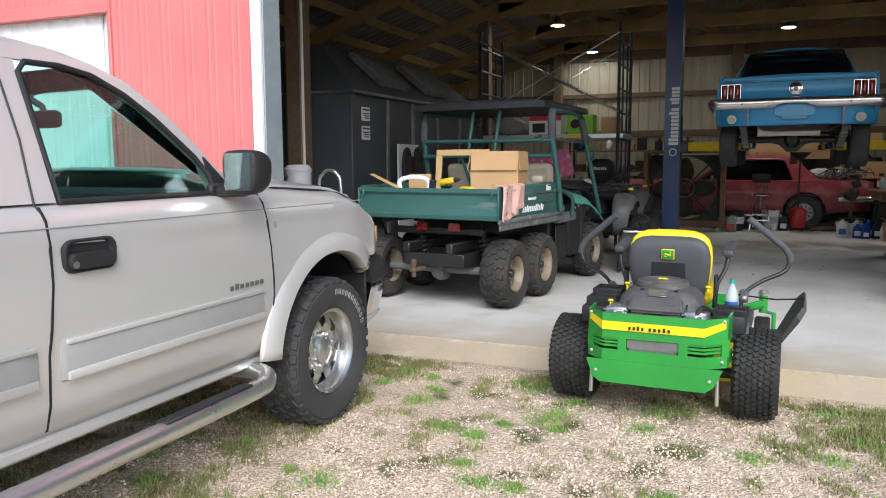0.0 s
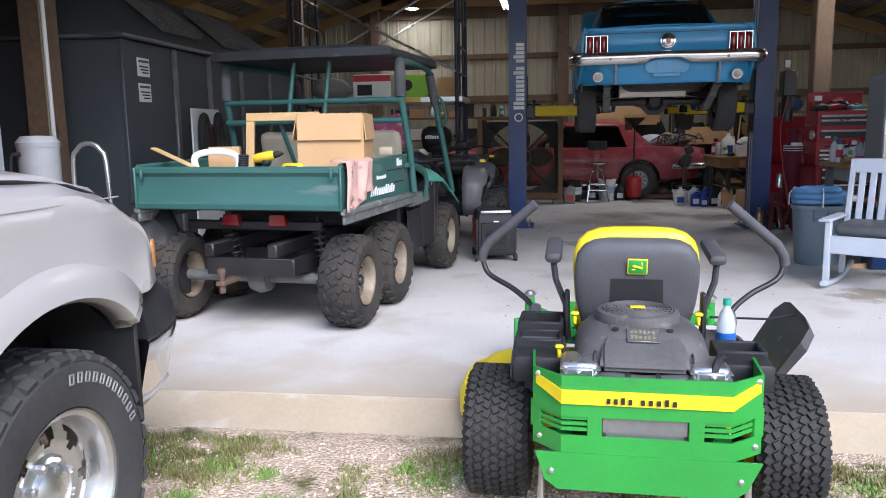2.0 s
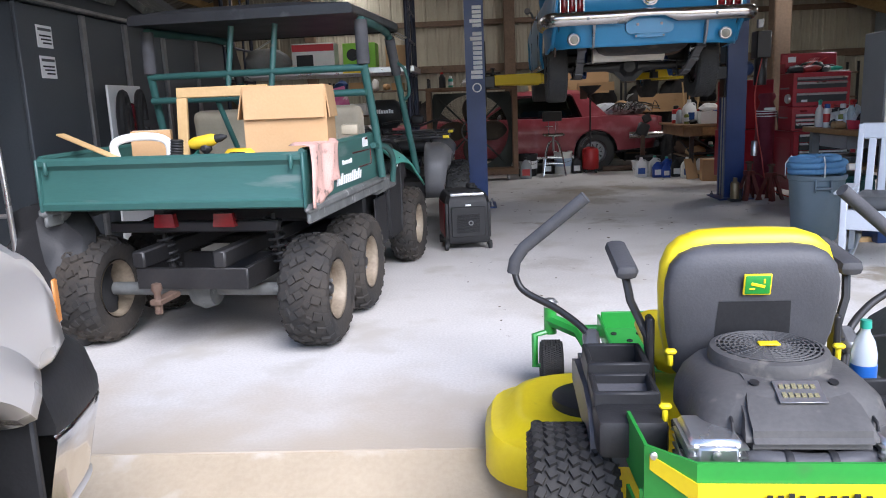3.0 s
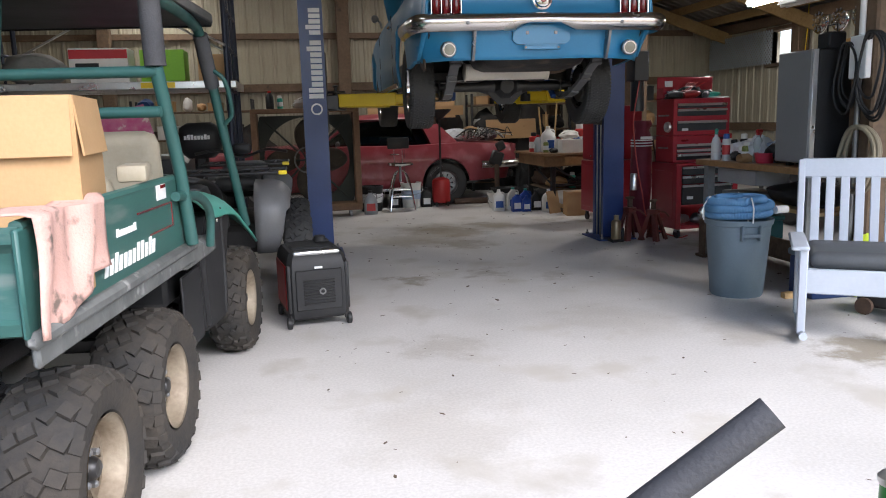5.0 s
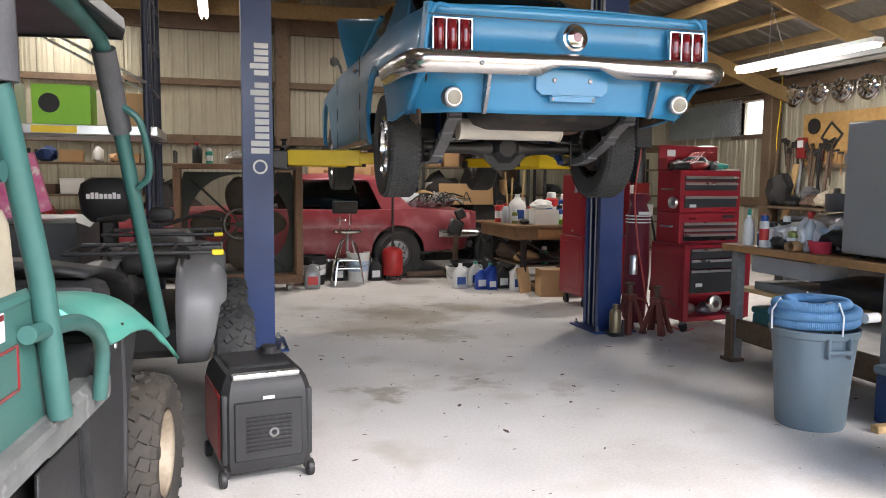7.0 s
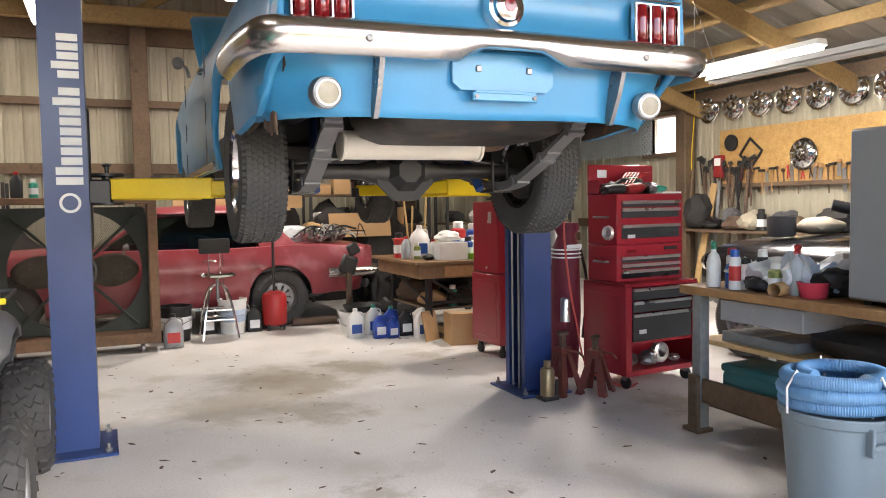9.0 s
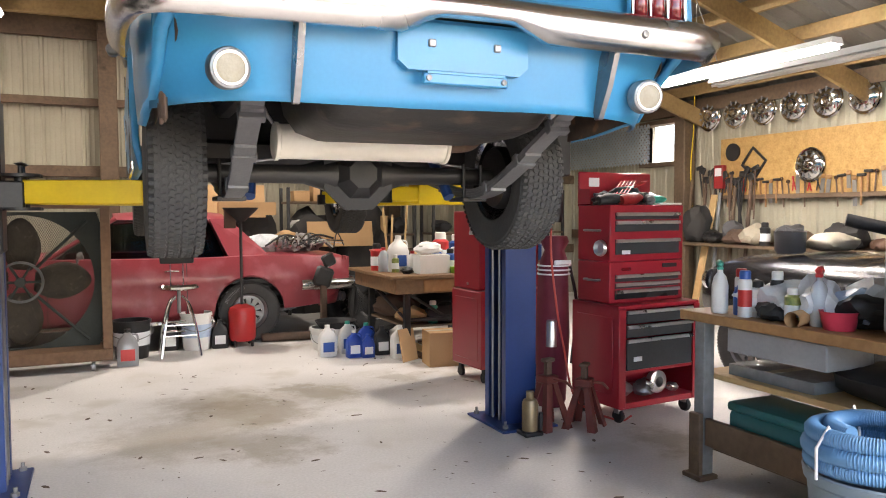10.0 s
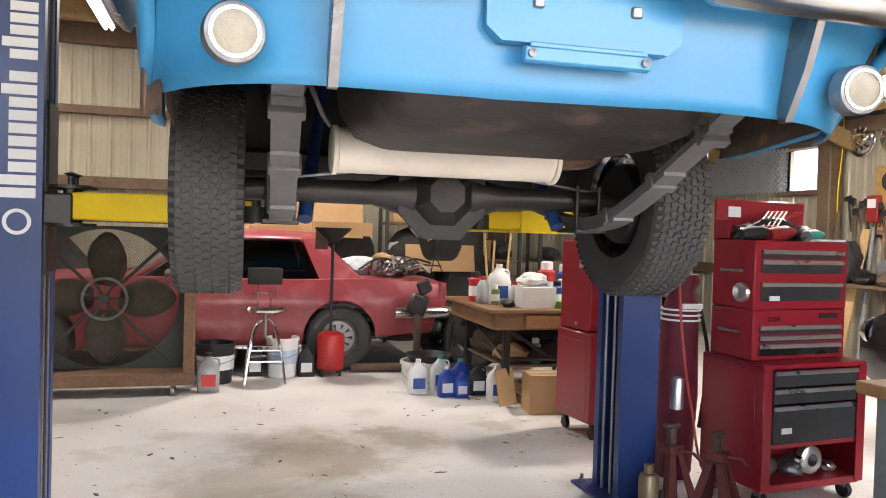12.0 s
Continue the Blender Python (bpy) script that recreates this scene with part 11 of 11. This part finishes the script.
# brown boards against the back wall, and dark heaps added to darken it
for i, (x, z, w, h, mt, lab) in enumerate(((0.6, 1.62, 1.5, 0.42, CARDBOARD, "long brown cardboard panel behind the red car"), (2.35, 1.15, 0.9, 0.34, CARDBOARD, "brown cardboard panel by the back wall"))):
    ob = part("cardboard_sheet", boxes(((0, 0, 0), (w, 0.012, h), 0.003)), mt)
    ob.matrix_world = at(x, 17.02, z - h / 2 + 0.1) @ rot("X", -12)
    tagged(ob, lab, "cardboard")
for i, (x, y, z, sx, sz, mt) in enumerate(((0.2, 17.45, 0.0, 0.5, 1.5, DARKCLOTH), (1.1, 17.5, 0.0, 0.48, 1.7, DARKCLOTH), (2.0, 17.45, 0.0, 0.5, 1.45, DARKCLOTH), (2.75, 17.4, 0.0, 0.45, 1.75, DARKCLOTH), (-2.1, 17.4, 0.0, 0.5, 1.3, DARKCLOTH))):
    lump("dark_tarp", at(x, y, z), sx, 0.35, sz, mt, "tall dark heap added to darken the back of the barn", "heap", 60 + i, 0.3)

# ---- loose gravel, grass and floor litter (uncountable) ----
STONEPALE = material("pale_and_rusty_stone", (0.62, 0.55, 0.47), (0.4, 0.29, 0.2), 0.85, big=25, fine=80, mix=0.8, bump=0.2)
LITTER = material("dark_leaf_litter", (0.08, 0.06, 0.045), (0.14, 0.1, 0.07), 0.9, big=30, bump=0)


def scatter(name, base_v, base_f, spots, mat_, label, cat):
    """One object of many small copies: spots are (matrix)."""
    base = np.array(base_v)
    allv, allf = [], []
    k = len(base_v)
    for i, m in enumerate(spots):
        a = np.array(m.to_3x3())
        allv.append(base @ a.T + np.array(m.translation))
        allf.extend([tuple(j + i * k for j in f) for f in base_f])
    me = bpy.data.meshes.new(name)
    me.from_pydata(np.concatenate(allv).tolist(), [], allf)
    me.materials.append(mat_)
    return tagged(new(name, me), label, cat, "", "stuff")


rnd = random.Random(42)
bm = B()
bmesh.ops.create_icosphere(bm, subdivisions=1, radius=1.0)
for v in bm.verts:
    v.co = v.co * rnd.uniform(0.8, 1.15)
bm.verts.ensure_lookup_table()
stone_v = [tuple(v.co) for v in bm.verts]
stone_f = [tuple(v.index for v in f.verts) for f in bm.faces]
bm.free()


def stone_spots(count, x0, x1, y0, y1, lo, hi):
    out = []
    while len(out) < count:
        x, y = rnd.uniform(x0, x1), rnd.uniform(y0, y1)
        dens = 0.5 + 0.9 * noise.noise((x * 0.9, y * 0.9, 7)) + 0.7 * noise.noise((x * 3.1, y * 3.1, 4)) - 0.5 * max(0.0, (y - 4.2)) - 0.25 * max(0.0, x - 0.6)
        if rnd.random() > dens:
            continue
        s = rnd.uniform(lo, hi)
        out.append(at(x, y, ground_z(x, y) + s * 0.15) @ Euler((rnd.uniform(0, 6), rnd.uniform(0, 6), rnd.uniform(0, 6))).to_matrix().to_4x4() @ Matrix.Diagonal((s, s * rnd.uniform(0.6, 1), s * rnd.uniform(0.45, 0.8), 1)))
    return out


scatter("gravel", stone_v, stone_f, stone_spots(26000, -2.9, 3.4, 1.2, 4.62, 0.003, 0.0095), STONE, "loose beige gravel stones on the yard", "gravel")
scatter("gravel", stone_v, stone_f, stone_spots(6000, -2.9, 3.4, 2.0, 4.6, 0.004, 0.009), STONEPALE, "small pale and rusty stones between the gravel", "gravel")
blade_v = [(-0.0034, 0, 0), (0.0034, 0, 0), (0.0024, 0.012, 0.55), (-0.0022, 0.012, 0.55), (0, 0.05, 1.0)]
blade_f = [(0, 1, 2, 3), (3, 2, 4)]


def grass_spots(count):
    out = []
    while len(out) < count:
        x, y = rnd.uniform(-3.2, 3.6), rnd.uniform(0.8, 4.64)
        d = 0.6 * noise.noise((x * 1.3 + 4, y * 1.3, 3)) + 0.6 * noise.noise((x * 4.3, y * 4.3, 9)) + 0.5 * noise.noise((x * 9, y * 9, 1)) - 0.2
        d += (0.25 + 0.8 * noise.noise((x * 2.1, 5, 2))) * math.exp(-((y - 4.45) / 0.34) ** 2) + 0.38 * max(0.0, min(1.2, x + 0.1)) + (0.45 if x < -2.0 else 0)
        if rnd.random() > d:
            continue
        for k in range(rnd.randint(4, 8)):
            h = rnd.uniform(0.012, 0.04)
            xx, yy = x + rnd.gauss(0, 0.018), min(4.66, y + rnd.gauss(0, 0.018))
            out.append(at(xx, yy, ground_z(xx, yy) - 0.004) @ rot("Z", rnd.uniform(0, 360)) @ rot("X", rnd.uniform(-35, 35)) @ Matrix.Diagonal((1, 0.4, h, 1)))
    return out


scatter("grass", blade_v, blade_f, grass_spots(120000), GRASS, "sparse short grass and moss in the gravel", "grass")


def tuft_spots(count):
    out = []
    while len(out) < count * 90:
        x, y = rnd.uniform(-2.9, 3.4), rnd.uniform(1.5, 4.5)
        if rnd.random() > 0.28 + 0.4 * max(0.0, min(1.0, x)) + (0.3 if y > 4.2 else 0.0):
            continue
        w = rnd.uniform(0.022, 0.07)
        for k in range(int(50 + 2300 * w)):
            xx, yy = x + rnd.gauss(0, w), min(4.66, y + rnd.gauss(0, w * 0.8))
            near = math.exp(-((xx - x) ** 2 + (yy - y) ** 2) / (2 * w * w))
            out.append(at(xx, yy, ground_z(xx, yy) - 0.004) @ rot("Z", rnd.uniform(0, 360)) @ rot("X", rnd.uniform(-50, 50)) @ Matrix.Diagonal((1.1, 0.5, rnd.uniform(0.012, 0.022) + 0.022 * near * rnd.random(), 1)))
    return out


scatter("grass_tufts", blade_v, blade_f, tuft_spots(330), GRASSFRESH, "fresh green tufts of grass in the gravel", "grass")
flake_v = [(-1, -0.3, 0), (0.2, -0.6, 0.1), (1, 0.1, 0.02), (0.1, 0.5, 0.12), (-0.8, 0.35, 0.03), (0, 0, 0.3)]
flake_f = [(0, 1, 5), (1, 2, 5), (2, 3, 5), (3, 4, 5), (4, 0, 5)]
fl = []
for i in range(620):
    x, y = rnd.uniform(-1.3, 2.6), 6.0 + 8.3 * rnd.random() ** 0.6
    s = rnd.choice((0.003, 0.003, 0.004, 0.005, 0.006, 0.008, 0.01, 0.012 if y < 9 else 0.02)) * rnd.uniform(0.7, 1.3)
    fl.append(at(x, y, 0.0005) @ rot("Z", rnd.uniform(0, 360)) @ Matrix.Diagonal((s * 1.4, s, s * 0.35, 1)))
scatter("floor_litter", flake_v, flake_f, fl, LITTER, "small dark leaf bits and crumbs on the concrete", "litter")
